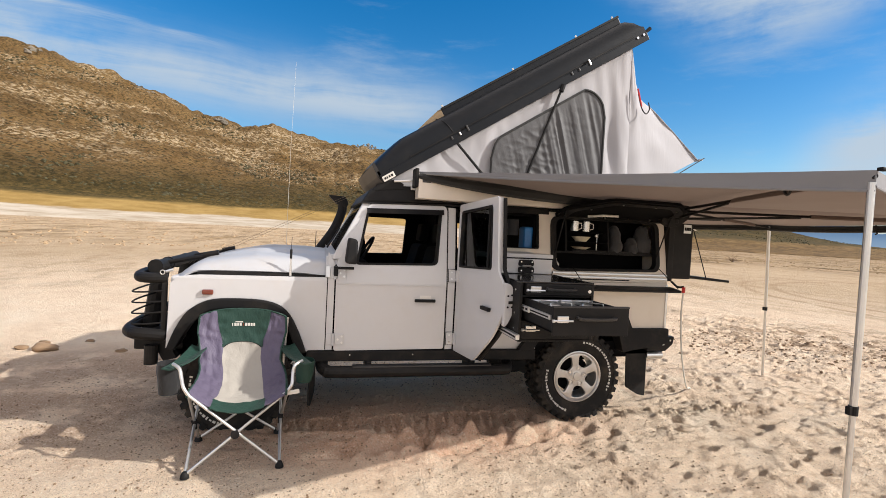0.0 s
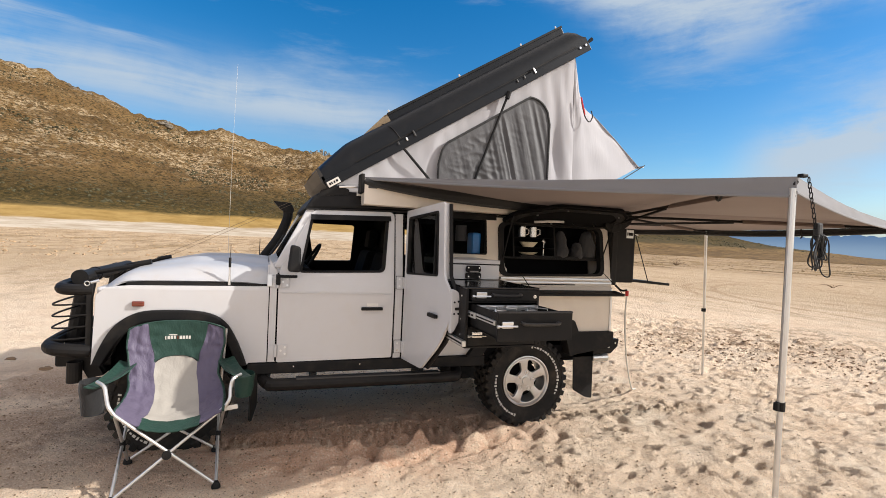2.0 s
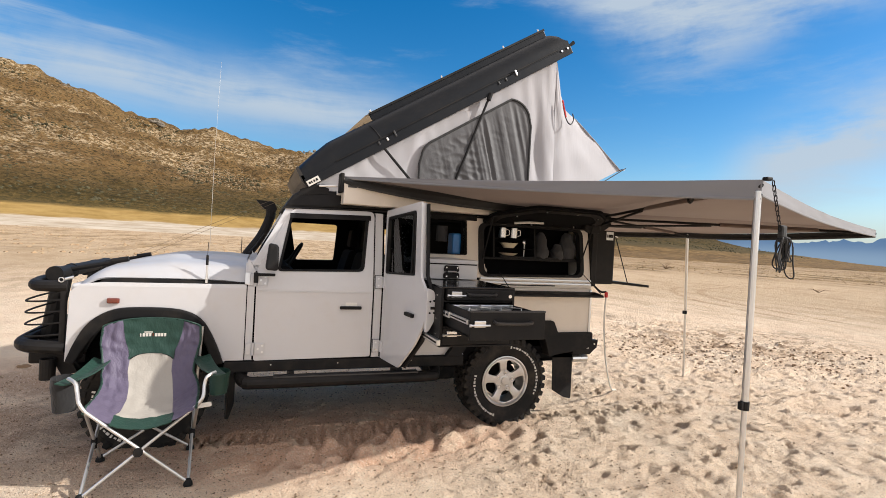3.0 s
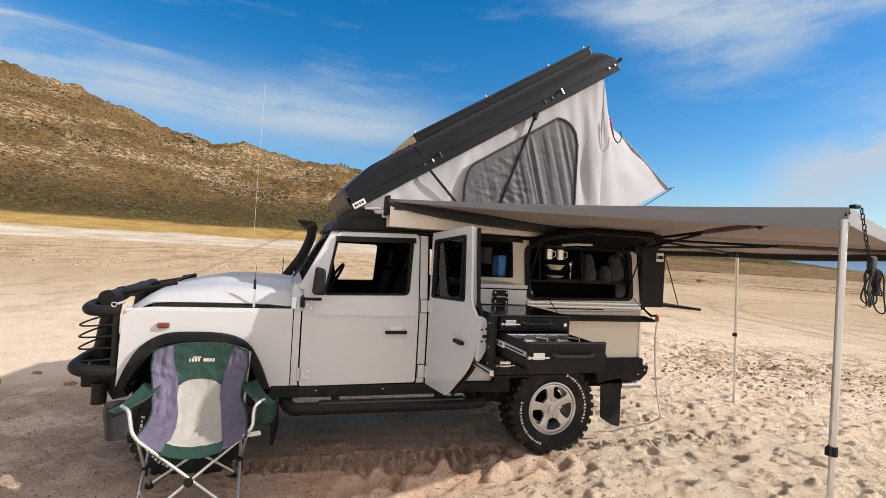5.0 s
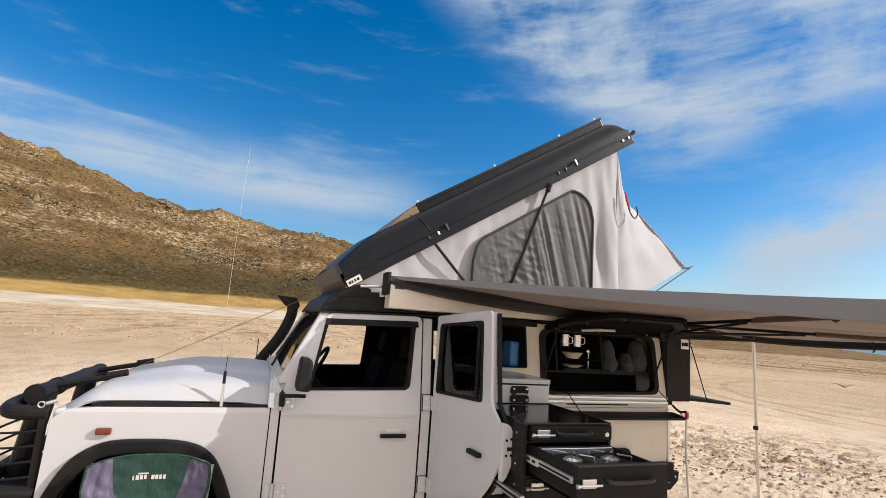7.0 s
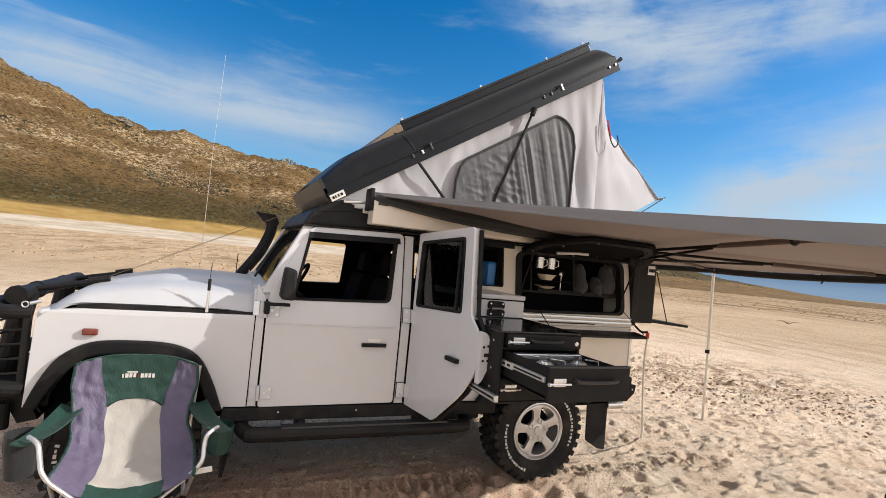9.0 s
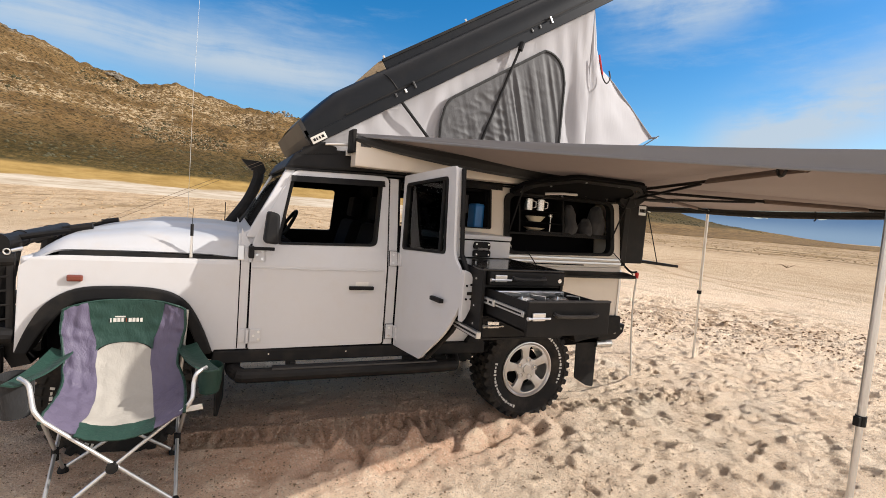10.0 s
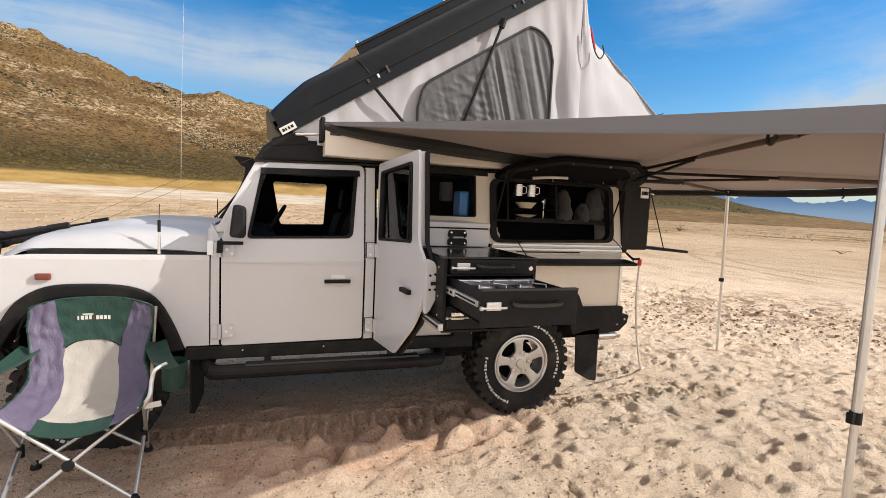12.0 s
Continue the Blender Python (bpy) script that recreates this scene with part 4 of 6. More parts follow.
def rear_door():
    outer = rounded([(0.0, 0.632), (-0.40, 0.648), (-0.70, 0.885), (-0.835, 1.06), (-0.855, 1.15), (-0.835, 1.275), (-0.735, 1.345), (-0.692, 1.866), (0.0, 1.822)],
                    [0.01, 0.02, 0.1, 0.06, 0.04, 0.06, 0.06, 0.03, 0.02])
    win = rounded([(-0.045, 1.318), (-0.640, 1.350), (-0.612, 1.806), (-0.055, 1.770)], 0.03)
    body = part("rear_door", moved(plate([outer, win], 0.0, 0.018, "x", bev=0.004), REAR), WHITE, car, "white rear door swung wide open")
    c = Vector((sum(p[0] for p in win) / len(win), sum(p[1] for p in win) / len(win)))
    inner = [tuple(c + (Vector(p) - c) * (1 - 0.022 / (Vector(p) - c).length)) for p in win]
    part("window_seal", moved(plate([win, inner], -0.004, 0.05, "x"), REAR), BLACK, body)
    part("window_rail", moved(box(0.01, 0.035, -0.555, -0.53, 1.35, 1.785), REAR), BLACK, body)
    part("pane", moved(plate([inner], 0.018, 0.022, "x"), REAR), GLASS, body).visible_shadow = False
    part("door_handle", moved(box(-0.028, 0.0, -0.665, -0.535, 1.060, 1.086, 0.006), REAR), BLACK, body, "black pull handle")
    part("inner_trim", moved(plate([[(-0.02, 0.65), (-0.38, 0.665), (-0.685, 0.90), (-0.82, 1.075), (-0.835, 1.15), (-0.82, 1.26), (-0.74, 1.33), (-0.02, 1.30)]], 0.019, 0.062, "x", bev=0.004), REAR), DARK, body)
    upper = [(-0.012, 1.30), (-0.72, 1.34), (-0.682, 1.856), (-0.012, 1.812)]
    part("window_frame", moved(plate([upper, win], 0.0185, 0.045, "x"), REAR), WHITE, body)
    part("edge_seal", moved(tube([(0.05, -0.42, 0.66), (0.05, -0.70, 0.90), (0.05, -0.84, 1.07), (0.05, -0.85, 1.24), (0.05, -0.745, 1.36), (0.05, -0.695, 1.85)], 0.014, 8), REAR), BLACK, body)
    latch = part("latch_plate", moved(plate([rounded([(-0.004, 0.99), (0.024, 1.01), (0.064, 1.09), (0.066, 1.20), (0.046, 1.27), (-0.004, 1.29)], 0.02)], -0.872, -0.84, bev=0.004), REAR), WHITE, body, "white latch plate with bolts")
    part("latch_jaw", moved(box(0.022, 0.068, -0.880, -0.871, 1.148, 1.166, 0.002), REAR), BLACK, latch)
    for bx, z in ((0.018, 1.125), (0.048, 1.125), (0.018, 1.20), (0.046, 1.205)):
        part("bolt", moved(lathe([(0.0065, -0.877), (0.0065, -0.871), (0.0, -0.878)], 8, (bx, 0, z)), REAR), DARK, latch)
    for hz in (0.728, 1.243):
        hinge = part("door_hinge", box(-1.228, -1.176, -0.012, 0.006, hz - 0.05, hz + 0.05, 0.004), WHITE, car)
        # black plate behind the hinge stands in for its shadow outline
        part("hinge_gasket", box(-1.231, -1.173, -0.002, 0.004, hz - 0.053, hz + 0.053), DARK, hinge)
        for dz in (-0.028, 0.028):
            part("bolt", lathe([(0.008, -0.018), (0.008, -0.012), (0.0, -0.019)], 8, (-1.205, 0, hz + dz)), STEEL, hinge)
        part("door_hinge", moved(box(-0.010, 0.0, -0.055, -0.004, hz - 0.045, hz + 0.045, 0.003), REAR), WHITE, car)


rear_door()

# sills, floor, chassis
for far in (False, True):
    flip = mirror if far else (lambda b: b)
    part("sill", flip(plate([[(-2.335, 0.548), (-0.43, 0.545), (-0.43, 0.630), (-2.325, 0.628)]], -0.012, 0.10, bev=0.008)), BLACK, car, "black sill panel")
    part("step_bar", flip(tube(smooth_line([(-2.20, 0.14, 0.53), (-2.21, 0.02, 0.505), (-2.17, -0.055, 0.488), (-2.10, -0.075, 0.484), (-1.5, -0.075, 0.484), (-0.80, -0.075, 0.484), (-0.70, -0.04, 0.49), (-0.66, 0.10, 0.53)], 4), 0.046, 14)), POWDER, car, "black tubular side step")
    part("step_tread", flip(box(-1.98, -0.86, -0.105, -0.035, 0.520, 0.533, 0.003)), GRIP, car)
    for x in (-1.85, -1.0):
        part("step_bracket", flip(box(x - 0.02, x + 0.02, -0.04, 0.2, 0.46, 0.55, 0.004)), POWDER, car)
part("floor_pan", box(-2.3, 0.9, 0.10, W - 0.10, 0.56, 0.64), DARK, car)
for cy in (0.42, W - 0.42):
    part("chassis_rail", box(-3.3, 0.9, cy - 0.04, cy + 0.04, 0.46, 0.57), DARK, car)
for cx in (0.0, -2.83):
    part("axle", tube([(cx, 0.2, 0.365), (cx, W - 0.2, 0.365)], 0.05, 10), DARK, car)
for i, (x0, x1) in enumerate(((-2.0, 0), (-1.5, 0), (-0.9, 0))):
    part("sill_bolt", lathe([(0.005, -0.016), (0.005, -0.012), (0.0, -0.017)], 8, (x0, 0, 0.60)), STEEL, car)

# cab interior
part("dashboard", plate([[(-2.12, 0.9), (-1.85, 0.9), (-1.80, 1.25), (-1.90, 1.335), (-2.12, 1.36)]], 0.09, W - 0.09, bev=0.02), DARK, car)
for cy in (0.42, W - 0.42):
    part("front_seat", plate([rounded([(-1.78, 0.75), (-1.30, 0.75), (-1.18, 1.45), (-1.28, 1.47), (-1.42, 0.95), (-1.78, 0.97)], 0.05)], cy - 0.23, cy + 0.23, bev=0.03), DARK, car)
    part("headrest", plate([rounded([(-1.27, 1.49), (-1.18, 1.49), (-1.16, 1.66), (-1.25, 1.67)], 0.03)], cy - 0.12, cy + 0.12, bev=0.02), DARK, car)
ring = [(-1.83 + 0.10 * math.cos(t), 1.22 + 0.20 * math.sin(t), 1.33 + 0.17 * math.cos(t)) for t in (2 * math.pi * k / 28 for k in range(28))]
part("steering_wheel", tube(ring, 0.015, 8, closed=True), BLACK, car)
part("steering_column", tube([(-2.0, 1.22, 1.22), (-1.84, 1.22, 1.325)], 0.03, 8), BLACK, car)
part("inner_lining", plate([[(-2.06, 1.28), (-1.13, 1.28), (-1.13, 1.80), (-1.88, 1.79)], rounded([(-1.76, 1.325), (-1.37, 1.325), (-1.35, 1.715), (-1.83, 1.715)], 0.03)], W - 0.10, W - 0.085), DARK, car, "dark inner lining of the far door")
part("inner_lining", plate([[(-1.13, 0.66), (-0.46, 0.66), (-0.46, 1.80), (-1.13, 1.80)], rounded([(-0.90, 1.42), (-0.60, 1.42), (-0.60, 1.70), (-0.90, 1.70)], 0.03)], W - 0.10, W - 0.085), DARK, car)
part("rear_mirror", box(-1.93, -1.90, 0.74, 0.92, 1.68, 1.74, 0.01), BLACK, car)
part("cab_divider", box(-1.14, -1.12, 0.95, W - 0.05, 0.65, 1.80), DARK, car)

# roof of the cab, black, with the gutter
part("cab_roof", plate([[(-1.955, 1.800), (-1.30, 1.83), (0.95, 1.86), (0.95, 1.93), (-1.60, 1.955), (-1.80, 1.965), (-1.895, 1.90)]], 0.012, W - 0.012, bev=0.02), POWDER, car, "black roof with a lipped gutter")
for gy in (0.0, W - 0.02):
    part("roof_gutter", plate([[(-1.945, 1.790), (-1.24, 1.812), (0.90, 1.835), (0.90, 1.848), (-1.24, 1.826), (-1.955, 1.804)]], gy - 0.008, gy + 0.03), BLACK, car)
part("headlining", box(-1.9, 0.9, 0.06, W - 0.06, 1.775, 1.79), DARK, car)

# camper body behind the cab
HATCH = rounded([(-0.315, 1.312), (0.830, 1.330), (0.830, 1.785), (-0.315, 1.790)], 0.085, 6)
SIDEWIN = rounded([(-0.97, 1.492), (-0.425, 1.492), (-0.425, 1.800), (-0.97, 1.800)], 0.02)
near_wall = part("canopy_wall", plate([[(-1.02, 1.302), (-0.30, 1.302), (-0.30, 1.22), (0.93, 1.235), (0.905, 1.86), (-1.02, 1.825)], HATCH, SIDEWIN], 0.004, 0.034, bev=0.002), WARM_WHITE, car, "white camper body side with warm bounce in its paint and a raised hatch opening")
part("hatch_seal", frame_ring(HATCH, 0.05, -0.012, 0.05), BLACK, near_wall)
part("window_seal", frame_ring(SIDEWIN, 0.014, -0.002, 0.04), BLACK, near_wall)
part("upper_band", box(-1.02, -0.33, -0.004, 0.004, 1.795, 1.84, 0.002), BLACK, near_wall)
for z in (1.300, 1.268):
    part("side_strip", box(-0.30, 0.92, -0.010, 0.004, z - 0.009, z + 0.009, 0.003), ALU, near_wall)
part("hatch_slot", box(-0.10, 0.45, -0.006, 0.004, 1.243, 1.251), BLACK, near_wall)
part("rear_quarter", plate([[(-0.30, 0.80), (0.90, 0.802), (0.93, 1.233), (-0.30, 1.218)]], 0.004, 0.05, bev=0.004), WARM_WHITE, car)
part("rear_corner_bead", box(0.905, 0.932, -0.006, 0.05, 0.66, 1.22, 0.006), ALU, car)
part("body_side", plate([[(-1.17, 0.635), (-0.42, 0.632), (-0.50, 0.80), (-0.62, 0.93), (-1.17, 0.93)]], 0.02, 0.06, bev=0.004), WHITE, car)
part("rear_arch", plate([rounded([(-0.60, 0.63), (-0.47, 0.80), (-0.36, 0.93), (0.44, 0.93), (0.50, 0.82), (0.95, 0.82), (0.95, 0.69), (0.85, 0.66), (0.50, 0.62), (0.41, 0.60), (0.36, 0.76), (0.22, 0.84), (-0.20, 0.84), (-0.38, 0.76), (-0.46, 0.63)], 0.02)], -0.03, 0.10, bev=0.008), BLACK, car, "black rear wheel arch trim")
part("rear_inner_arch", box(-0.55, 0.55, 0.33, 0.37, 0.45, 1.0), DARK, car)
part("rear_inner_arch", box(-0.55, 0.55, 0.05, 0.36, 0.86, 0.90), DARK, car)
part("far_side", plate([[(-0.40, 0.64), (0.93, 0.64), (0.905, 1.86), (-1.17, 1.83), (-1.17, 0.64)], rounded([(-1.08, 1.36), (-0.50, 1.36), (-0.50, 1.76), (-1.08, 1.75)], 0.03)], W - 0.034, W - 0.004), WARM_WHITE, car)
part("rear_wall", box(0.90, 0.925, 0.03, W - 0.03, 0.64, 1.86), WARM_WHITE, car)
bumper = part("rear_bumper", plate([[(0.74, 0.60), (0.97, 0.60), (1.06, 0.665), (1.075, 0.735), (0.98, 0.735), (0.92, 0.66), (0.74, 0.66)]], 0.02, W - 0.02, bev=0.008), POWDER, car, "black steel rear bumper")
for bx in (0.96, 1.02):
    part("bolt", lathe([(0.009, 0.012), (0.009, 0.02), (0.0, 0.010)], 8, (bx, 0, 0.70)), STEEL, bumper)
part("exhaust", lathe([(0.040, 0.80), (0.040, 1.00), (0.034, 1.00), (0.034, 0.80)], 16, (0, 0.12, 0.545), "x"), STEEL, car, "chrome exhaust tail pipe")
part("mud_flap", plate([rounded([(0.545, 0.62), (0.805, 0.62), (0.812, 0.16), (0.72, 0.175), (0.565, 0.25)], 0.02)], 0.10, 0.112), BLACK, car, "black rubber mud flap")
part("mud_flap", moved(plate([rounded([(-0.14, 0.40), (0.13, 0.40), (0.13, 0.06), (-0.07, 0.0), (-0.14, 0.03)], 0.02)], -0.006, 0.006, "x"), Matrix.Translation((-2.28, 0.17, 0.165)) @ Matrix.Rotation(radians(-9), 4, "Z")), BLACK, car, "black rubber mud flap")

# interior of the camper body: a galley with crockery behind the raised hatch
part("camper_floor", box(-1.15, 0.9, 0.08, W - 0.05, 0.64, 0.68), DARK, car)
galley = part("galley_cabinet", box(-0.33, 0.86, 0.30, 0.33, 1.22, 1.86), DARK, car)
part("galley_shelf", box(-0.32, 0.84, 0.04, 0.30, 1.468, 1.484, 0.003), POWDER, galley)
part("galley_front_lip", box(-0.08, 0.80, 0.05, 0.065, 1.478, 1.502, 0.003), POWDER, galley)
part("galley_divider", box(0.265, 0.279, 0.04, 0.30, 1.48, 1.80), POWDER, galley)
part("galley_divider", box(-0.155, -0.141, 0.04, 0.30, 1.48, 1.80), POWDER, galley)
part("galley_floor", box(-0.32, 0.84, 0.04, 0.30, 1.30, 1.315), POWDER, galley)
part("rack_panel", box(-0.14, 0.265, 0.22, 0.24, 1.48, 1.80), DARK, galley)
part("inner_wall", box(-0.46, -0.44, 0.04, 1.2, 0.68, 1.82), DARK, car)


def mug(x, z):
    t = thing("mug", (x, 0.17, z), "polished steel camping mug hanging in the galley rack", "mug", "crockery in the galley")
    part("cup", lathe([(0.0, -0.045), (0.036, -0.045), (0.037, 0.045), (0.034, 0.045), (0.033, -0.040), (0.0, -0.040)], 18, (x, 0.17, z), "z"), STEEL, t, smooth=True)
    part("handle", tube([(x + 0.036, 0.16, z + 0.03), (x + 0.062, 0.155, z + 0.025), (x + 0.064, 0.155, z - 0.018), (x + 0.036, 0.16, z - 0.028)], 0.004, 6), STEEL, t)


for mx in (-0.035, 0.080):
    mug(mx, 1.712)
for bz, r, hh in ((1.575, 0.085, 0.045), (1.505, 0.09, 0.022)):
    b = part("bowl", lathe([(0.0, bz), (r * 0.55, bz), (r, bz + hh), (r - 0.004, bz + hh), (r * 0.53, bz + 0.004), (0.0, bz + 0.004)], 22, (0.025, 0.15, 0), "z"), BONE, smooth=True)
    tagged(b, "cream enamel bowl stacked on the galley shelf" if hh > 0.03 else "cream enamel plate on the galley shelf", "bowl", "crockery in the galley")
part("rack_ledge", box(-0.14, 0.265, 0.05, 0.22, 1.562, 1.572), DARK, galley)
part("rack_ledge", box(-0.14, 0.265, 0.10, 0.22, 1.655, 1.664), DARK, galley)
lad = thing("ladle", (0.215, 0.20, 1.5), "steel serving spoon hung upright in the rack", "utensil", "crockery in the galley")
part("spoon_bowl", lathe([(0.0, -0.012), (0.018, -0.008), (0.024, 0.0), (0.018, 0.004), (0.0, -0.004)], 14, (0.215, 0.20, 1.635)), STEEL, lad)
part("spoon_stem", tube([(0.215, 0.20, 1.62), (0.217, 0.205, 1.485)], 0.005, 6), STEEL, lad)


def sack(x, z0, w, h, seed):
    def f(u, v):
        t, r = 2 * math.pi * u, (1 - 0.55 * v ** 2.2) * (0.85 + 0.3 * wob(u * 3 + seed, v * 3, seed))
        if v > 0.97:
            r *= 0.5
        return x + w * r * math.cos(t), 0.17 + 0.09 * r * math.sin(t), z0 + h * v
    ob = part("cloth_bag", grid(f, 22, 12), BAG, smooth=True)
    return tagged(ob, "grey drawstring cloth bag on the galley shelf", "bag", "bags in the galley")


sack(0.37, 1.485, 0.085, 0.25, 2)
sack(0.55, 1.485, 0.07, 0.15, 5)
sack(0.655, 1.485, 0.105, 0.26, 9)
tagged(part("soap_bottle", lathe([(0.0, 1.316), (0.032, 1.316), (0.034, 1.37), (0.014, 1.395), (0.012, 1.42), (0.0, 1.42)], 14, (-0.24, 0.10, 0), "z"), HOSE, smooth=True), "small white soap bottle in the hatch corner", "bottle")
tagged(part("water_canister", box(-0.535, -0.455, 0.12, 0.26, 1.486, 1.68, 0.02), BLUE), "blue plastic water canister behind the side window", "canister")
tagged(part("paper_roll", lathe([(0.0, 1.60), (0.05, 1.60), (0.05, 1.74), (0.0, 1.74)], 18, (-0.60, 0.24, 0), "z"), BAG, smooth=True), "grey paper roll hanging behind the side window", "roll")
part("window_shelf", box(-1.0, -0.46, 0.06, 0.5, 1.47, 1.486), DARK, car)

# raised hatch with a strip lamp, gas stays and folding table
LID = Matrix.Translation((0, -0.02, 1.790)) @ Matrix.Rotation(radians(-15), 4, "X")
hatch = part("hatch_lid", moved(plate([rounded([(-0.30, 0.0), (0.86, 0.0), (0.86, -0.34), (0.64, -0.52), (-0.02, -0.52), (-0.30, -0.26)], 0.06)], -0.012, 0.012, "z", bev=0.004), LID), DARK, car, "black hatch lid raised flat")
part("lid_frame", moved(plate([rounded([(-0.28, -0.02), (0.84, -0.02), (0.84, -0.33), (0.62, -0.49), (0.0, -0.49), (-0.28, -0.25)], 0.06), rounded([(-0.20, -0.06), (0.76, -0.06), (0.76, -0.29), (0.58, -0.43), (0.04, -0.43), (-0.20, -0.22)], 0.05)], -0.022, -0.012, "z", bev=0.003), LID), POWDER, hatch)
part("strip_lamp", moved(tube([(-0.04, -0.13, -0.030), (0.08, -0.19, -0.034), (0.22, -0.185, -0.030)], 0.011, 8), LID), HOSE, hatch, "white strip lamp")
for hx, hy in ((-0.24, -0.10), (-0.10, -0.30), (0.10, -0.46), (0.16, -0.08), (0.36, -0.12), (0.40, -0.46), (0.62, -0.10), (0.70, -0.38)):
    part("rivet", moved(lathe([(0.008, -0.028), (0.008, -0.012), (0.0, -0.030)], 8, (hx, hy, 0), "z"), LID), STEEL, hatch)
for hx in (-0.28, 0.79):
    part("gas_stay", tube([(hx, 0.02, 1.42), (hx, -0.24, 1.845)], 0.007, 6), BLACK, car)
table = part("folding_table", moved(plate([rounded([(-0.30, 0.0), (0.955, 0.0), (0.955, -0.15), (-0.30, -0.15)], 0.02)], -0.010, 0.010, "z", bev=0.003), Matrix.Translation((0.01, -0.006, 1.190)) @ Matrix.Rotation(radians(7), 4, "X")), POWDER, car, "slim dark folding table")
part("table_cable", tube([(0.82, -0.01, 1.36), (0.94, -0.13, 1.195)], 0.004, 5), BLACK, table)
part("table_cable", tube([(-0.12, -0.01, 1.36), (-0.06, -0.13, 1.195)], 0.004, 5), BLACK, table)

# ---- wheels ----
def wheel(cx, near):
    """A chunky mud tyre on a five-spoke alloy rim; built at the origin with its outer face towards -y."""
    hub = new("wheel")
    hub.parent = car
    put = Matrix.Translation((cx, 0.02, 0.381))
    if not near:
        put = Matrix.Translation((cx, W - 0.02, 0.381)) @ Matrix.Rotation(math.pi, 4, "Z")
    hub.location = put.translation - car.location
    if not near:
        hub.rotation_euler = (0, 0, math.pi)
    R = 0.402

    def sub(name, bm, mat, label="", smooth=False):
        ob = part(name, bm, mat, None, label, smooth)
        ob.parent = hub
        return ob
    prof = [(0.212, 0.20), (0.212, 0.03), (0.222, 0.012), (0.235, 0.004), (0.270, -0.012), (0.315, -0.020), (0.345, -0.018), (0.352, -0.020), (0.366, -0.016), (0.374, -0.012)]
    rows = [(-0.010, 0), (0.012, 0), (0.044, 0), (0.048, 9), (0.052, 1), (0.078, 1), (0.106, 1), (0.110, 9), (0.114, 2), (0.140, 2), (0.166, 2), (0.170, 9), (0.174, 3), (0.21, 3), (0.245, 3)]
    tyre, n, seg = bmesh.new(), 34, 272
    rings = []
    for r, w in prof + [(None, q) for q in rows] + [(0.35, 0.252), (0.23, 0.235), (0.212, 0.20)]:
        ring = []
        for j in range(seg):
            t = 2 * math.pi * j / seg
            rr, k = r, j % 8
            if r is None:
                band = w[1]
                on = band != 9 and ((k + (4 if band in (1, 3) else 0) + (1 if band == 2 else 0)) % 8) < 5
                rr = R if on else 0.378
                ww = w[0] - (0.006 if band == 0 and on else 0)
            else:
                ww = w - (0.008 if 0.345 < r < 0.38 and k < 5 and w < 0 else 0)
            ring.append(tyre.verts.new((rr * math.cos(t), ww, rr * math.sin(t))))
        rings.append(ring)
    for ra, rb in zip(rings, rings[1:]):
        for j in range(seg):
            tyre.faces.new((ra[j], ra[(j + 1) % seg], rb[(j + 1) % seg], rb[j]))
    sub("tyre", tyre, RUBBER, "black mud-terrain tyre", smooth=True)
    if near:
        for a0, count, step in ((84, 20, 5.6), (168, 16, 5.4)):
            for k in range(count):
                w, up = 0.0065 + 0.0025 * ((k * 7) % 3), 0.006 * ((k * 5) % 3)
                sub("lettering_bar", box(-w, w, -0.0235, -0.016, 0.298 + up / 2, 0.320 - up / 2, 0.0, None, Matrix.Rotation(radians(90 - (a0 - k * step) if a0 < 90 else 90 - (a0 + k * step)), 4, "Y")), LETTER)
    sub("rim", lathe([(0.226, 0.006), (0.226, -0.006), (0.218, -0.008), (0.205, 0.004), (0.198, 0.03), (0.192, 0.10), (0.190, 0.16), (0.20, 0.19)], 56, (0, 0, 0), cap=False), ALLOY, "silver alloy rim", smooth=True)
    sub("brake_drum", lathe([(0.16, 0.10), (0.16, 0.13), (0.0, 0.13)], 28, (0, 0, 0)), DARK)
    def turn(p, a):
        return p[0] * math.cos(a) - p[1] * math.sin(a), p[0] * math.sin(a) + p[1] * math.cos(a)
    hole = rounded([(-0.030, 0.090), (0.030, 0.090), (0.079, 0.172), (0.0, 0.196), (-0.079, 0.172)], [0.02, 0.02, 0.03, 0.06, 0.03], 4)
    circle = [(0.203 * math.cos(t), 0.203 * math.sin(t)) for t in (2 * math.pi * k / 60 for k in range(60))]
    face = plate([circle] + [[turn(p, 2 * math.pi * (k + 0.62) / 5) for p in hole] for k in range(5)], 0.004, 0.034, bev=0.007)
    bmesh.ops.triangulate(face, faces=[f for f in face.faces if len(f.verts) > 4])
    for v in face.verts:
        r = math.hypot(v.co.x, v.co.z)
        v.co.y += 0.020 * max(0.0, 1 - r / 0.17)
    sub("rim_face", face, ALLOY, "five-spoke alloy face", smooth=True)
    for k in range(5):
        a = 2 * math.pi * (k + 0.12) / 5
        sub("lug_well", lathe([(0.024, 0.026), (0.024, 0.006), (0.019, 0.006), (0.017, 0.034)], 14, (0.074 * math.cos(a), 0.0, 0.074 * math.sin(a)), cap=False), ALLOY)
        sub("lug_nut", lathe([(0.0, 0.010), (0.011, 0.010), (0.012, 0.034)], 6, (0.074 * math.cos(a), 0.0, 0.074 * math.sin(a)), cap=False), STEEL)
    sub("hub_cap", lathe([(0.072, 0.05), (0.070, 0.022), (0.060, 0.016), (0.036, 0.012), (0.034, 0.002), (0.0, 0.0)], 28, (0, 0, 0)), ALLOY, smooth=True)


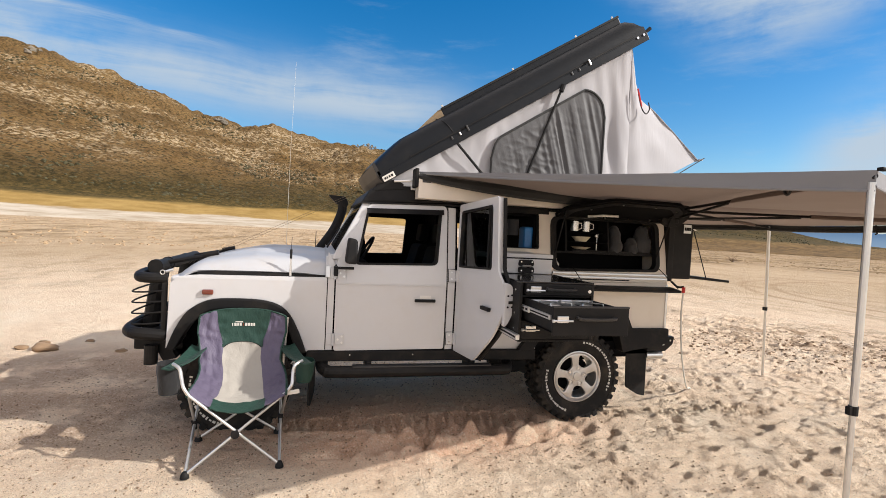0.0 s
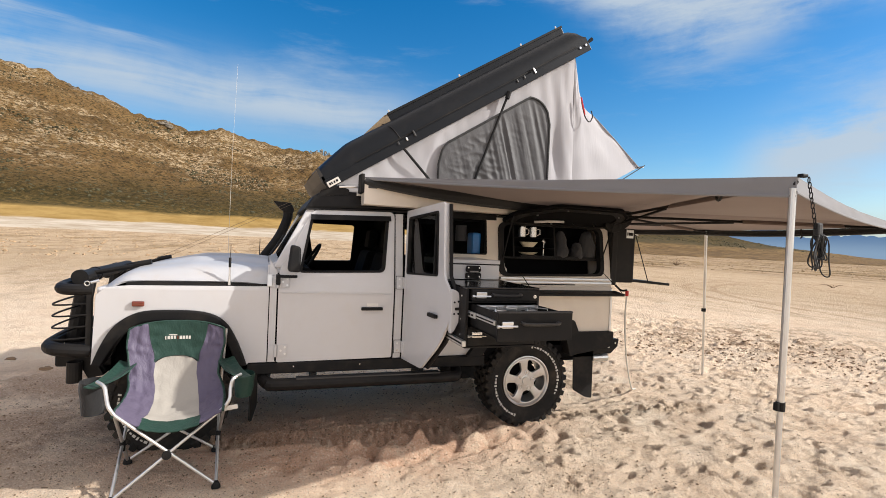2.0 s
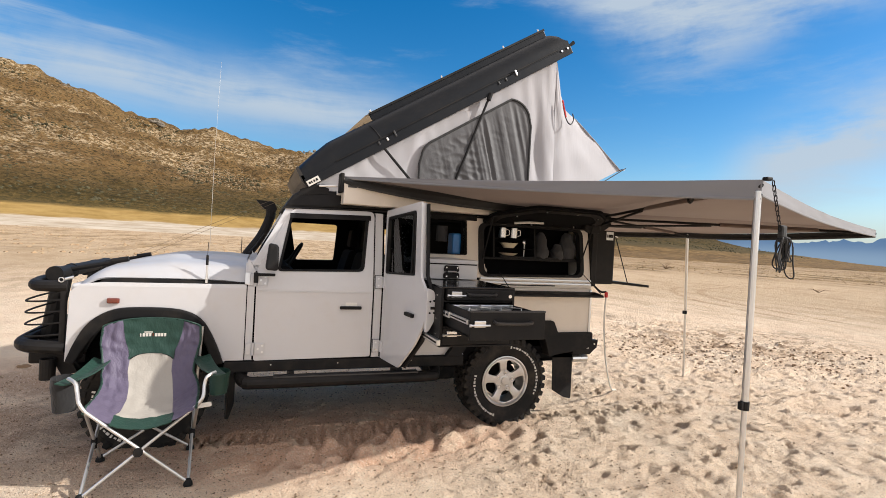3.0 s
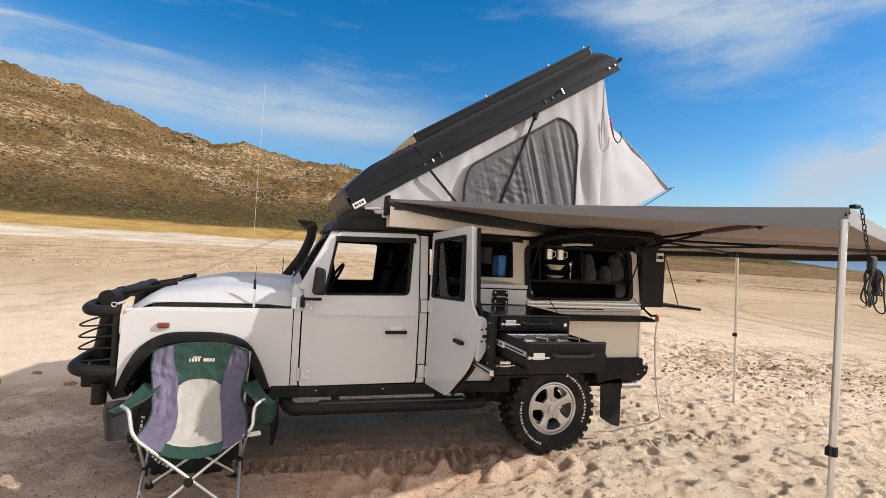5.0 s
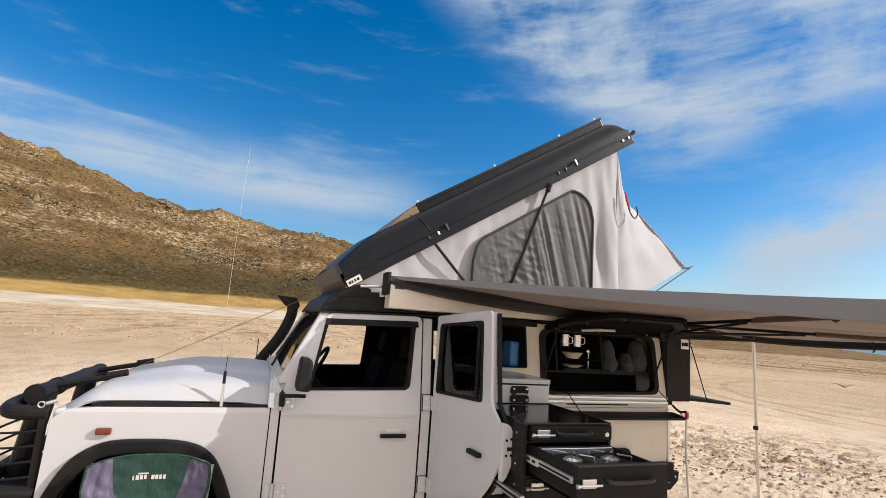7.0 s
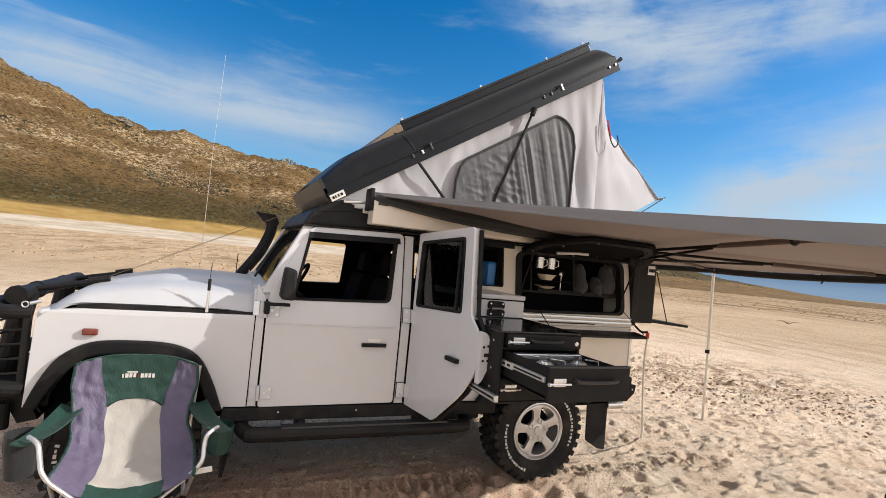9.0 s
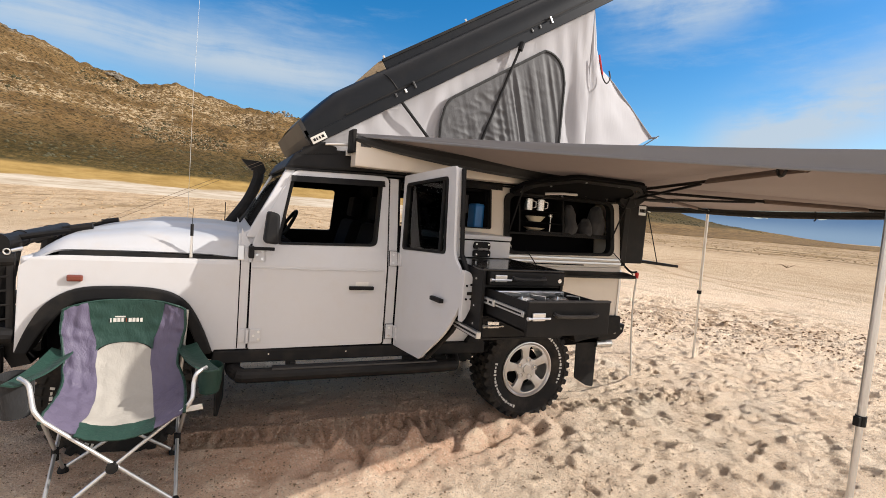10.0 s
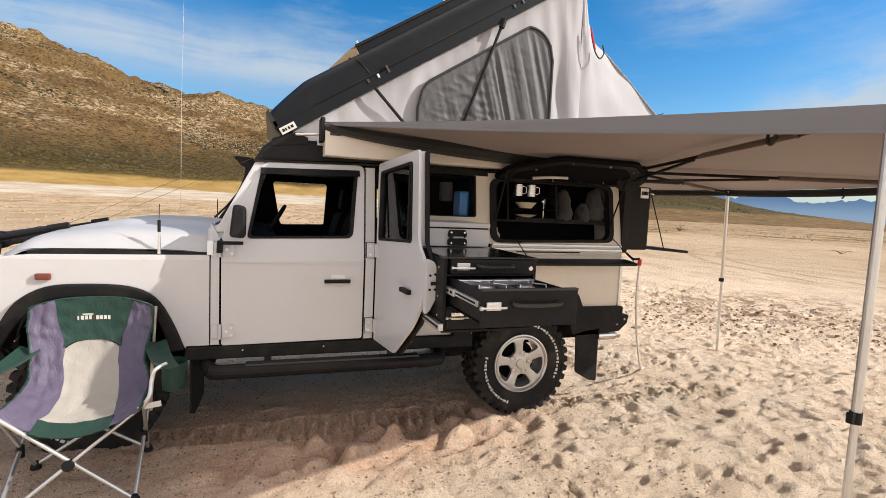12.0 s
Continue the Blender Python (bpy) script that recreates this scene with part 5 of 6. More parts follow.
for cx in (0.0, -2.83):
    wheel(cx, True)
    wheel(cx, False)

# mirror, snorkel, bull bar, aerials
mir = part("wing_mirror", plate([rounded([(-2.075, 1.325), (-1.985, 1.318), (-1.985, 1.505), (-2.055, 1.520)], 0.025)], -0.20, -0.07, bev=0.015), BLACK, car, "black wing mirror")
part("mirror_arm", box(-2.145, -2.00, -0.09, -0.07, 1.272, 1.292, 0.004), BLACK, mir)
part("mirror_bracket", box(-2.15, -2.118, -0.085, 0.0, 1.22, 1.292, 0.006), BLACK, mir)
snork = part("snorkel", tube(smooth_line([(-2.55, W + 0.02, 1.10), (-2.36, W + 0.05, 1.20), (-2.235, W + 0.06, 1.37), (-2.11, W + 0.06, 1.56), (-2.035, W + 0.06, 1.75), (-2.03, W + 0.06, 1.84)], 5), 0.050, 12), BLACK, car, "black raised air intake")
part("snorkel_head", plate([rounded([(-2.185, 1.935), (-2.10, 1.845), (-1.985, 1.81), (-1.965, 1.85), (-2.00, 1.925)], 0.015)], W + 0.01, W + 0.12, bev=0.01), BLACK, snork)


def bull_bar():
    b = part("bull_bar", tube(smooth_line([(-3.32, 0.03, 0.745), (-3.45, 0.02, 0.757), (-3.555, 0.07, 0.762), (-3.61, 0.25, 0.762), (-3.63, W / 2, 0.762), (-3.61, W - 0.25, 0.762), (-3.555, W - 0.07, 0.762), (-3.45, W - 0.02, 0.757), (-3.32, W - 0.03, 0.745)], 5), 0.044, 12), POWDER, car, "black tubular bull bar with lamp guards")
    part("top_tube", tube(smooth_line([(-3.32, 0.04, 1.160), (-3.42, 0.03, 1.160), (-3.51, 0.08, 1.162), (-3.55, 0.25, 1.165), (-3.55, 0.44, 1.17)], 5), 0.038, 12), POWDER, b)
    part("top_tube", tube(smooth_line([(-3.32, W - 0.04, 1.160), (-3.42, W - 0.03, 1.160), (-3.51, W - 0.08, 1.162), (-3.55, W - 0.25, 1.165), (-3.55, W - 0.44, 1.17)], 5), 0.038, 12), POWDER, b)
    part("centre_roll", tube([(-3.45, 0.22, 1.225), (-3.44, W - 0.22, 1.235)], 0.046, 14), POWDER, b)
    for y in (0.23, 0.55, W - 0.55, W - 0.23):
        part("roll_collar", tube([(-3.45, y - 0.02, 1.226), (-3.45, y + 0.02, 1.226)], 0.054, 14), POWDER, b)
    for near_side in (True, False):
        s = 1 if near_side else -1
        y0 = 0.0 if near_side else W
        part("wing_plate", box(-3.352, -3.318, min(y0 + s * 0.015, y0 + s * 0.055), max(y0 + s * 0.015, y0 + s * 0.055), 0.72, 1.17, 0.006), POWDER, b)
        for z in (0.835, 0.912, 0.990, 1.066):
            part("lamp_guard_bar", tube(smooth_line([(-3.335, y0 + s * 0.02, z + 0.004), (-3.46, y0 + s * 0.015, z - 0.006), (-3.535, y0 + s * 0.03, z - 0.008), (-3.545, y0 + s * 0.075, z), (-3.52, y0 + s * 0.22, z + 0.012), (-3.48, y0 + s * 0.40, z + 0.02)], 4), 0.0065, 6), POWDER, b)
        part("upright", tube(smooth_line([(-3.53, y0 + s * 0.42, 0.72), (-3.50, y0 + s * 0.42, 0.95), (-3.46, y0 + s * 0.42, 1.22)], 5), 0.060, 12), POWDER, b)
        part("brace", tube(smooth_line([(-3.44, y0 + s * 0.42, 1.24), (-3.30, y0 + s * 0.42, 1.272), (-3.14, y0 + s * 0.42, 1.305)], 4), 0.018, 8), POWDER, b)
        part("limb_riser_mount", tube([(-3.16, y0 + s * 0.42, 1.312), (-3.05, y0 + s * 0.42, 1.335)], 0.022, 8), POWDER, b)
    part("bumper_beam", box(-3.58, -3.24, 0.20, W - 0.20, 0.60, 0.74, 0.02), POWDER, b)
    part("jack_point", lathe([(0.046, 0.52), (0.046, 0.66), (0.040, 0.66), (0.040, 0.52)], 16, (-3.43, 0.10, 0), "z"), POWDER, b)
    part("skid_plate", plate([[(-3.45, 0.70), (-3.34, 0.70), (-3.27, 0.55), (-3.36, 0.53)]], 0.14, W - 0.14), POWDER, b)
    part("shackle", tube([(-3.345 + 0.015 * math.cos(t), 0.005, 1.205 + 0.015 * math.sin(t)) for t in (2 * math.pi * k / 12 for k in range(12))], 0.004, 6, closed=True), STEEL, b, "galvanised ring shackle")
    part("shackle_pin", tube([(-3.325, 0.005, 1.21), (-3.28, 0.02, 1.225)], 0.010, 8), STEEL, b)


bull_bar()
for y in (0.42, W - 0.42):
    part("limb_riser_wire", tube([(-3.06, y, 1.345), (-1.92, y + 0.1, 1.935)], 0.0014, 5), LINE, car)
part("whip_aerial", tube([(-2.60, W - 0.02, 1.20), (-2.60, W - 0.02, 1.6), (-2.595, W - 0.02, 2.4), (-2.575, W - 0.02, 3.30)], [0.0026, 0.0017, 0.0012, 0.0009], 5), HOSE, car)
aer = part("short_aerial", tube([(-2.47, 0.012, 1.335), (-2.47, 0.012, 1.405)], 0.009, 8), BLACK, car)
part("aerial_spring", tube([(-2.47, 0.012, 1.205), (-2.47, 0.012, 1.335)], [0.011, 0.006], 8), STEEL, aer)
part("aerial_tip", tube([(-2.47, 0.012, 1.405), (-2.467, 0.012, 1.50)], 0.002, 5), BLACK, aer)
part("short_aerial", tube([(-2.30, W - 0.05, 1.22), (-2.298, W - 0.05, 1.53)], 0.004, 5), BLACK, car)



def shape_body():
    """The sides lean inwards above the waist, and the tail is drawn in."""
    kept = set()
    for o in car.children:
        if o.name.split(".")[0] in ("wheel", "bull_bar", "snorkel", "whip_aerial", "short_aerial", "bonnet", "side_indicator", "rear_door"):
            kept |= {o, *o.children_recursive}
    for o in car.children_recursive:
        if o in kept or o.type != "MESH":
            continue
        bm = bmesh.new()
        bm.from_mesh(o.data)
        zs, xs = [v.co.z for v in bm.verts], [v.co.x for v in bm.verts]
        for co, no, cut in (((0, 0, 1.17), (0, 0, 1), min(zs) < 1.16 and max(zs) > 1.18), ((0.45, 0, 0), (1, 0, 0), min(xs) < 0.44 and max(xs) > 0.46)):
            if cut:
                bmesh.ops.bisect_plane(bm, geom=bm.verts[:] + bm.edges[:] + bm.faces[:], plane_co=co, plane_no=no)
        for v in bm.verts:
            x, y, z = v.co
            v.co.y = y + 0.15 * max(0.0, min(z, 1.95) - 1.17) * max(-1.0, min(1.0, 1 - 2 * y / W))
            if x > 0.45:
                v.co.x = 0.45 + (x - 0.45) * 0.84
        bm.to_mesh(o.data)
        bm.free()


shape_body()


# ---- pop-up roof tent ----
TILT = math.atan(0.629)
tent = thing("roof_tent", (-1.2, 0.83, 1.9), "charcoal wedge roof raised over pale grey canvas tent sides", "roof tent")
ROOF = Matrix.Translation((-1.855, 0, 1.965)) @ Matrix.Rotation(-TILT, 4, "Y")   # u along the shell, z square to it
LEN, T0, T1 = 2.84, 0.03, W - 0.03


def lower_edge(x):
    return 2.36 + 0.629 * (x + 1.227)


def shell():
    """A moulded lid: a flat side lip, a rounded shoulder and a bowed top, tapered at the nose and round at the tail."""
    def f(u, v):
        x = 0.055 + (LEN - 0.055) * u
        high = 0.235 * (0.62 + 0.38 * min(1, u / 0.12) ** 0.8)
        if u > 0.955:
            high *= math.sqrt(max(0.0, 1 - ((u - 0.955) / 0.047) ** 2)) * 0.75 + 0.25
        s = v * 2 - 1
        a = abs(s)
        if a > 0.86:
            k = (1 - a) / 0.14
            y, z = 0.0, 0.085 * k
        elif a > 0.62:
            k = (0.86 - a) / 0.24 * math.pi / 2
            y, z = 0.16 * (1 - math.cos(k)), 0.085 + (high - 0.10) * math.sin(k)
        else:
            k = (0.62 - a) / 0.62
            y, z = 0.16 + (0.5 * (T1 - T0) - 0.16) * k, high - 0.015 + 0.015 * math.sin(k * math.pi / 2)
        yy = T0 + y if s < 0 else T1 - y
        return x, yy, z
    return grid(f, 60, 56)


part("roof_shell", moved(shell(), ROOF), SHELL, tent, "satin charcoal roof shell", smooth=True)
part("shell_underside", moved(box(0.07, LEN - 0.03, T0 + 0.01, T1 - 0.01, 0.004, 0.02), ROOF), DARK, tent)
part("shell_nose", moved(plate([[(0.042, 0.03), (0.055, -0.03), (0.075, 0.0), (0.075, 0.145), (0.050, 0.135)]], T0, T1), ROOF), NOSE, tent)
part("edge_rail", moved(box(0.06, LEN - 0.01, T0 - 0.022, T0 + 0.006, -0.040, 0.030, 0.004), ROOF), SHELL, tent)
part("side_channel", moved(box(0.36, LEN - 0.14, T0 - 0.010, T0 + 0.004, 0.040, 0.052, 0.003), ROOF), BLACK, tent)
part("shell_seam", moved(tube(smooth_line([(0.78, T0 - 0.002, 0.05), (0.76, T0 + 0.02, 0.16), (0.74, T0 + 0.16, 0.228)], 4), 0.004, 5), ROOF), BLACK, tent)
for u in (0.74, 0.82, 0.90, 1.98, 2.06, 2.18):
    part("roof_catch", moved(box(u - 0.008, u + 0.008, T0 - 0.030, T0 - 0.012, 0.004, 0.058 if u in (0.90, 2.18) else 0.034, 0.004), ROOF), STEEL if u in (0.82, 2.18) else GRIP, tent)
for u in (LEN - 0.12, LEN - 0.05):
    part("rear_bolt", moved(lathe([(0.011, -0.030), (0.011, -0.01), (0.0, -0.032)], 10, (u, T0, 0.02)), ROOF), STEEL, tent)
part("rear_handle", moved(tube([(LEN - 0.01, T0 + 0.02, 0.03), (LEN + 0.07, T0 + 0.02, 0.045)], [0.012, 0.018], 8), ROOF), BLACK, tent)
name = part("maker_plate", moved(box(0.066, 0.172, T0 - 0.032, T0 - 0.024, -0.036, 0.010, 0.003), ROOF), HOSE, tent, "white maker's plate with a dark bar")
for k, w in enumerate((0.016, 0.010, 0.012, 0.018)):
    part("plate_bar", moved(box(0.080 + 0.020 * k, 0.080 + 0.020 * k + w * 0.9, T0 - 0.034, T0 - 0.0315, -0.022, -0.004), ROOF), BLACK, name)

# the deck on top of the shell, with its slanting tan front
deck = part("roof_deck", moved(plate([[(0.83, 0.200), (LEN - 0.07, 0.200), (LEN - 0.07, 0.285), (0.83, 0.285)]], 0.22, W - 0.22, bev=0.006), ROOF), SHELL, tent, "flat charcoal roof deck")
part("deck_nose", moved(plate([[(0.50, 0.205), (0.83, 0.200), (0.83, 0.285), (0.80, 0.285)]], 0.22, W - 0.22, bev=0.003), ROOF), TAN, deck, "slanted tan front panel")
part("deck_rail", moved(plate([[(0.83, 0.272), (LEN - 0.07, 0.272), (LEN - 0.07, 0.292), (0.83, 0.292)]], 0.205, 0.222, bev=0.003), ROOF), BLACK, deck)
for u in (0.86, 1.6, 2.3, LEN - 0.12):
    part("deck_foot", moved(box(u - 0.02, u + 0.02, 0.24, 0.30, 0.200, 0.250), ROOF), BLACK, deck)
    part("deck_bolt", moved(tube([(u, 0.235, 0.27), (u, 0.235, 0.312)], 0.008, 6), ROOF), STEEL, deck)


# canvas: side walls with a grey window, and the rear wall with its propped flap
def canvas_side(y, out):
    def f(u, v):
        x0, x1 = -1.72 + 0.02 * v, 0.46 - 0.04 * v
        x = x0 + (x1 - x0) * u
        top, bot = lower_edge(x) + 0.015, min(1.955, lower_edge(x) - 0.01)
        z = bot + (top - bot) * v
        w = math.sin(v * math.pi) ** 0.5
        fold = 0.030 * wob(x * 3.4 - z * 1.6, z * 0.8, 1.7) + 0.014 * wob(x * 9 + z * 3, z * 1.5, 4.2)
        fold += 0.026 * max(0.0, min(1.0, (x - 0.05) / 0.2)) * wob(x * 14 + z * 1.2, z * 0.6, 8.8)
        fold += 0.020 * math.exp(-((x - 0.40 + 0.08 * (z - 2.4)) / 0.06) ** 2) + 0.012 * math.exp(-((x + 0.98 - 0.3 * (z - 2.2)) / 0.05) ** 2)
        return x, y - out * w * fold * 1.0, z
    return grid(f, 110, 44, thick=0.003)


part("canvas_side", canvas_side(0.075, 1), CANVAS, tent, "pale grey creased canvas side", smooth=True)
part("canvas_side", canvas_side(W - 0.075, -1), CANVAS, tent, smooth=True)


def window_fabric():
    """The zipped window: a flap of crinkled grey cloth, rounded at its upper corners."""
    left, right, bottom = -0.880, 0.165, 2.035

    def top(x):
        line = 2.385 + 0.635 * (x + 0.88)
        a, b = (x - left) / 0.09, (right - x) / 0.20
        t = min(line, 2.915)
        if a < 1:
            t -= 0.14 * (1 - math.sqrt(max(0.0, 1 - (1 - a) ** 2)))
        if b < 1:
            t -= 0.22 * (1 - math.sqrt(max(0.0, 1 - (1 - b) ** 2)))
        return t

    def f(u, v):
        x = left + (right - left) * u
        z = bottom + (top(x) - bottom) * v
        m = math.sin(u * math.pi) ** 0.4 * (1 - v ** 6)
        taut = max(0.0, min(1.0, (u - 0.38) / 0.25))
        run = x + 0.28 * z
        long = 0.42 - abs(wob(run * 6.0, z * 0.20, 7)) * 1.6
        thin = 0.35 - abs(wob(run * 15, z * 0.35, 3)) * 1.5
        fine = 0.4 - abs(wob(x * 9 + z * 5, z * 13 - x * 4, 2)) * 1.6
        fold = (0.042 * long + 0.024 * thin) * (0.25 + 0.75 * taut) + 0.012 * fine * (1.1 - 0.7 * taut)
        return x, 0.034 - m * fold - 0.004, z
    cloth = part("window_flap", grid(f, 150, 80, thick=0.002), MESHWIN, tent, "crinkled silver-grey fabric window", smooth=True)
    edge = [(left, 0.026, bottom)] + [(left + (right - left) * k / 40, 0.026, top(left + (right - left) * k / 40)) for k in range(41)] + [(right, 0.026, bottom)]
    part("window_zip", tube(edge, 0.011, 6), STRAP, cloth)


window_fabric()


def rear_flap():
    """The rear wall, with the cover of its window pulled out over a cross bar."""
    def line(v):
        pts = [(0.43, 3.36), (0.50, 3.05), (0.57, 2.94), (0.74, 2.87), (1.03, 2.69), (1.36, 2.44)]
        k = min(int(v * 5), 4)
        t = v * 5 - k
        return pts[k][0] * (1 - t) + pts[k + 1][0] * t, pts[k][1] * (1 - t) + pts[k + 1][1] * t

    def cover(u, v):
        x, z = line(v)
        far = 0.45 + (W - 0.65) * min(1.0, v * 1.8)
        return x + 0.02 * wob(u * 5, v * 4, 1), 0.10 + 0.16 * v + (far - 0.32 * v) * u, z + 0.025 * wob(u * 4, v * 3, 8)
    part("rear_cover", grid(cover, 30, 30, thick=0.003), CANVAS, tent, "pale canvas rear cover propped outwards", smooth=True)

    def wall(u, v):
        z = 1.95 + (3.36 - 1.95) * v
        return 0.46 - 0.03 * v + 0.015 * wob(u * 6, v * 5, 2), 0.08 + (W - 0.16) * u, z
    part("rear_wall_canvas", grid(wall, 20, 20, thick=0.003), CANVAS, tent, smooth=True)
    for y in (0.085, W - 0.085):
        def gusset(u, v, y=y):
            x, z = line(v)
            bx, bz = 0.455 - 0.02 * (1 - v), 3.36 + (2.02 - 3.36) * v
            s = 1 if y < 1 else -1
            return bx + (x - bx) * u, y - s * (0.030 * wob(u * 3, v * 5, 4) + 0.035 * math.sin(u * math.pi)) * min(1.0, abs(x - bx) / 0.2) + s * 0.20 * u * v * min(1.0, abs(x - bx) / 0.2), bz + (z - bz) * u
        part("cover_gusset", grid(gusset, 24, 36, thick=0.003), CANVAS, tent, smooth=True)
    part("cover_bar", tube([(1.36, 0.20, 2.44), (1.36, W - 0.20, 2.44)], 0.010, 8), ALU, tent)
    for y in (0.07, W - 0.07):
        part("cover_prop", tube([(0.52, y, 1.96), (1.38, y + (0.13 if y < 1 else -0.13), 2.455)], 0.005, 6), GRIP, tent)
    part("cover_strap", tube(smooth_line([(0.50, 0.04, 2.95), (0.53, 0.02, 2.82), (0.58, 0.02, 2.77), (0.62, 0.03, 2.82), (0.61, 0.04, 2.88)], 5), 0.006, 6), STRAP, tent)
    part("cover_strap", tube([(0.49, 0.035, 2.99), (0.53, 0.02, 2.83)], 0.008, 6), RED, tent)


rear_flap()
part("vent_box", box(-0.02, 0.13, -0.10, -0.02, 2.045, 2.105, 0.02), VALANCE, tent, "small rolled grey strap pad")
part("gas_strut", tube([(-1.195, 0.02, 2.345), (-0.90, 0.02, 2.045)], 0.011, 8), BLACK, tent)
part("gas_strut", tube([(-0.265, 0.02, 2.915), (-0.590, 0.02, 2.02)], 0.011, 8), BLACK, tent)
part("strut_eye", tube([(-0.262, 0.01, 2.930), (-0.280, 0.01, 2.870)], 0.022, 8), BLACK, tent)
part("base_rail", box(-1.56, 0.86, 0.02, 0.07, 1.925, 1.965, 0.004), ALU, tent)
part("hinge_arm", tube([(-1.70, 0.02, 1.985), (-1.55, 0.02, 1.998)], 0.010, 8), STEEL, tent)
part("hinge_plate", plate([[(-1.86, 1.90), (-1.62, 1.93), (-1.62, 1.97), (-1.70, 2.00), (-1.84, 1.95)]], 0.03, 0.05), POWDER, tent)


for o in tent.children_recursive:
    for v in o.data.vertices:
        v.co.y += 0.09 * max(-1.0, min(1.0, 1 - 2 * v.co.y / W))

# ---- awning ----
HUB = Vector((0.82, -0.03, 1.945))
C = [Vector((-1.53, 0.02, 2.068)), Vector((0.185, -2.185, 1.985)), Vector((3.08, -1.05, 1.915)), Vector((2.84, 0.84, 1.875)), Vector((1.43, 2.60, 1.89))]
awn = thing("awning", (0.5, -0.1, 1.85), "grey fan awning folded out from the vehicle on slim poles", "awning")
part("awning_case", plate([rounded([(-0.035, 1.850), (0.10, 1.850), (0.10, 2.045), (0.0, 2.060), (-0.035, 2.035)], 0.012)], -1.525, 0.76, "x", bev=0.003), WARM_WHITE, awn, "pale aluminium awning case with warm sand bounce painted in")
part("case_bag_edge", tube(smooth_line([(-1.52, -0.02, 2.030), (-1.2, -0.10, 1.985), (-0.8, -0.14, 1.955), (-0.2, -0.11, 1.935), (0.55, -0.07, 1.925)], 5), [0.026 + 0.03 * min(1.0, k / 12) for k in range(21)], 8), STRAP, awn)
part("case_end", box(-1.553, -1.525, -0.04, 0.10, 1.94, 2.090, 0.008), BLACK, awn)
part("case_label", box(-1.495, -1.425, -0.039, -0.035, 1.980, 2.008), GRIP, awn)


def edge_point(i, v):
    a, b = C[i], C[i + 1]
    p = a.lerp(b, v)
    k = 4 * v * (1 - v)
    pull = 0.05 if i < 2 else 0.12
    inward = Vector((HUB.x - p.x, HUB.y - p.y, 0)).normalized()
    q = p + inward * pull * k
    q.z -= (0.012 if i < 2 else 0.03) * k
    return q


def panel(i):
    def f(u, v):
        e = edge_point(i, v)
        p = HUB.lerp(e, u)
        k = 4 * v * (1 - v)
        p.z += 0.05 * u * (1 - u) - 0.035 * k * u * (1 - u) * 4 * 0.5 + 0.008 * wob(p.x * 2, p.y * 2, i) * k
        if i == 0:
            p.z -= 0.075 * math.sin(math.pi * u) * (1 - v) ** 2
        return p
    return grid(f, 24, 30)


for i in range(4):
    part("fabric_panel", panel(i), AWNING, awn, smooth=True)
    h0, h1 = ((0.015, 0.095), (0.075, 0.055), (0.055, 0.055), (0.05, 0.05))[i]

    def valance(u, v, i=i, h0=h0, h1=h1):
        e = edge_point(i, u)
        drop = (h0 + (h1 - h0) * u) * v
        out = Vector((e.x - HUB.x, e.y - HUB.y, 0)).normalized()
        return e + out * (0.006 * wob(u * 12, v * 2, i) + 0.004) - Vector((0, 0, drop))
    # far valances take black cloth to paint in their backlit shade
    part("valance", grid(valance, 40, 5, thick=0.002), VALANCE if i < 2 else STRAP, awn, smooth=True)
    part("edge_webbing", tube([edge_point(i, k / 20) - Vector((0, 0, h0 + (h1 - h0) * k / 20)) for k in range(21)], 0.008 if i < 2 else 0.014, 6), STRAP if i > 1 else VALANCE, awn)
for i in range(1, 5):
    a, b = HUB + Vector((0, -0.02, -0.05)), C[i] + Vector((0, 0, -0.03))
    arm = part("awning_arm", tube([a, a.lerp(b, 0.5), b], 0.015, 8, flatten=0.6), BLACK, awn)
    part("arm_sleeve", tube([a.lerp(b, 0.45), a.lerp(b, 0.62), a.lerp(b, 0.80)], 0.026, 8, flatten=0.5), AWNING, arm)
    part("arm_brace", tube([HUB + Vector((0.02, -0.03, -0.12)), a.lerp(b, 0.42) + Vector((0, 0, -0.012))], 0.010, 6), BLACK, arm)
for k in range(3):
    part("pivot_plate", box(0.80 + 0.05 * k, 0.93 + 0.05 * k, -0.22 + 0.04 * k, -0.06, 1.83 + 0.045 * k, 1.855 + 0.045 * k, 0.006), POWDER, awn)
part("pivot_head", box(0.82, 0.97, -0.19, -0.02, 1.865, 1.975, 0.012), POWDER, awn)
part("pivot_bracket", plate([rounded([(0.84, 1.74), (0.93, 1.76), (1.03, 1.83), (1.04, 1.90), (0.97, 2.0), (0.86, 2.0), (0.80, 1.90), (0.76, 1.84), (0.74, 1.79)], 0.025)], -0.15, -0.09, bev=0.006), POWDER, awn)
for bx, bz in ((0.86, 1.86), (0.93, 1.84), (0.90, 1.95)):
    part("bolt", lathe([(0.011, -0.160), (0.011, -0.150), (0.0, -0.162)], 8, (bx, 0, bz)), STEEL, awn)
part("pivot_post", tube([(0.90, -0.12, 1.78), (0.90, -0.12, 1.99)], 0.036, 12), POWDER, awn)
part("pivot_arm", tube([(0.74, -0.14, 1.86), (0.86, -0.17, 1.845), (1.02, -0.14, 1.87)], 0.018, 8), POWDER, awn)
part("mount_post", box(0.925, 0.985, -0.03, 0.06, 1.25, 1.93, 0.006), POWDER, awn)
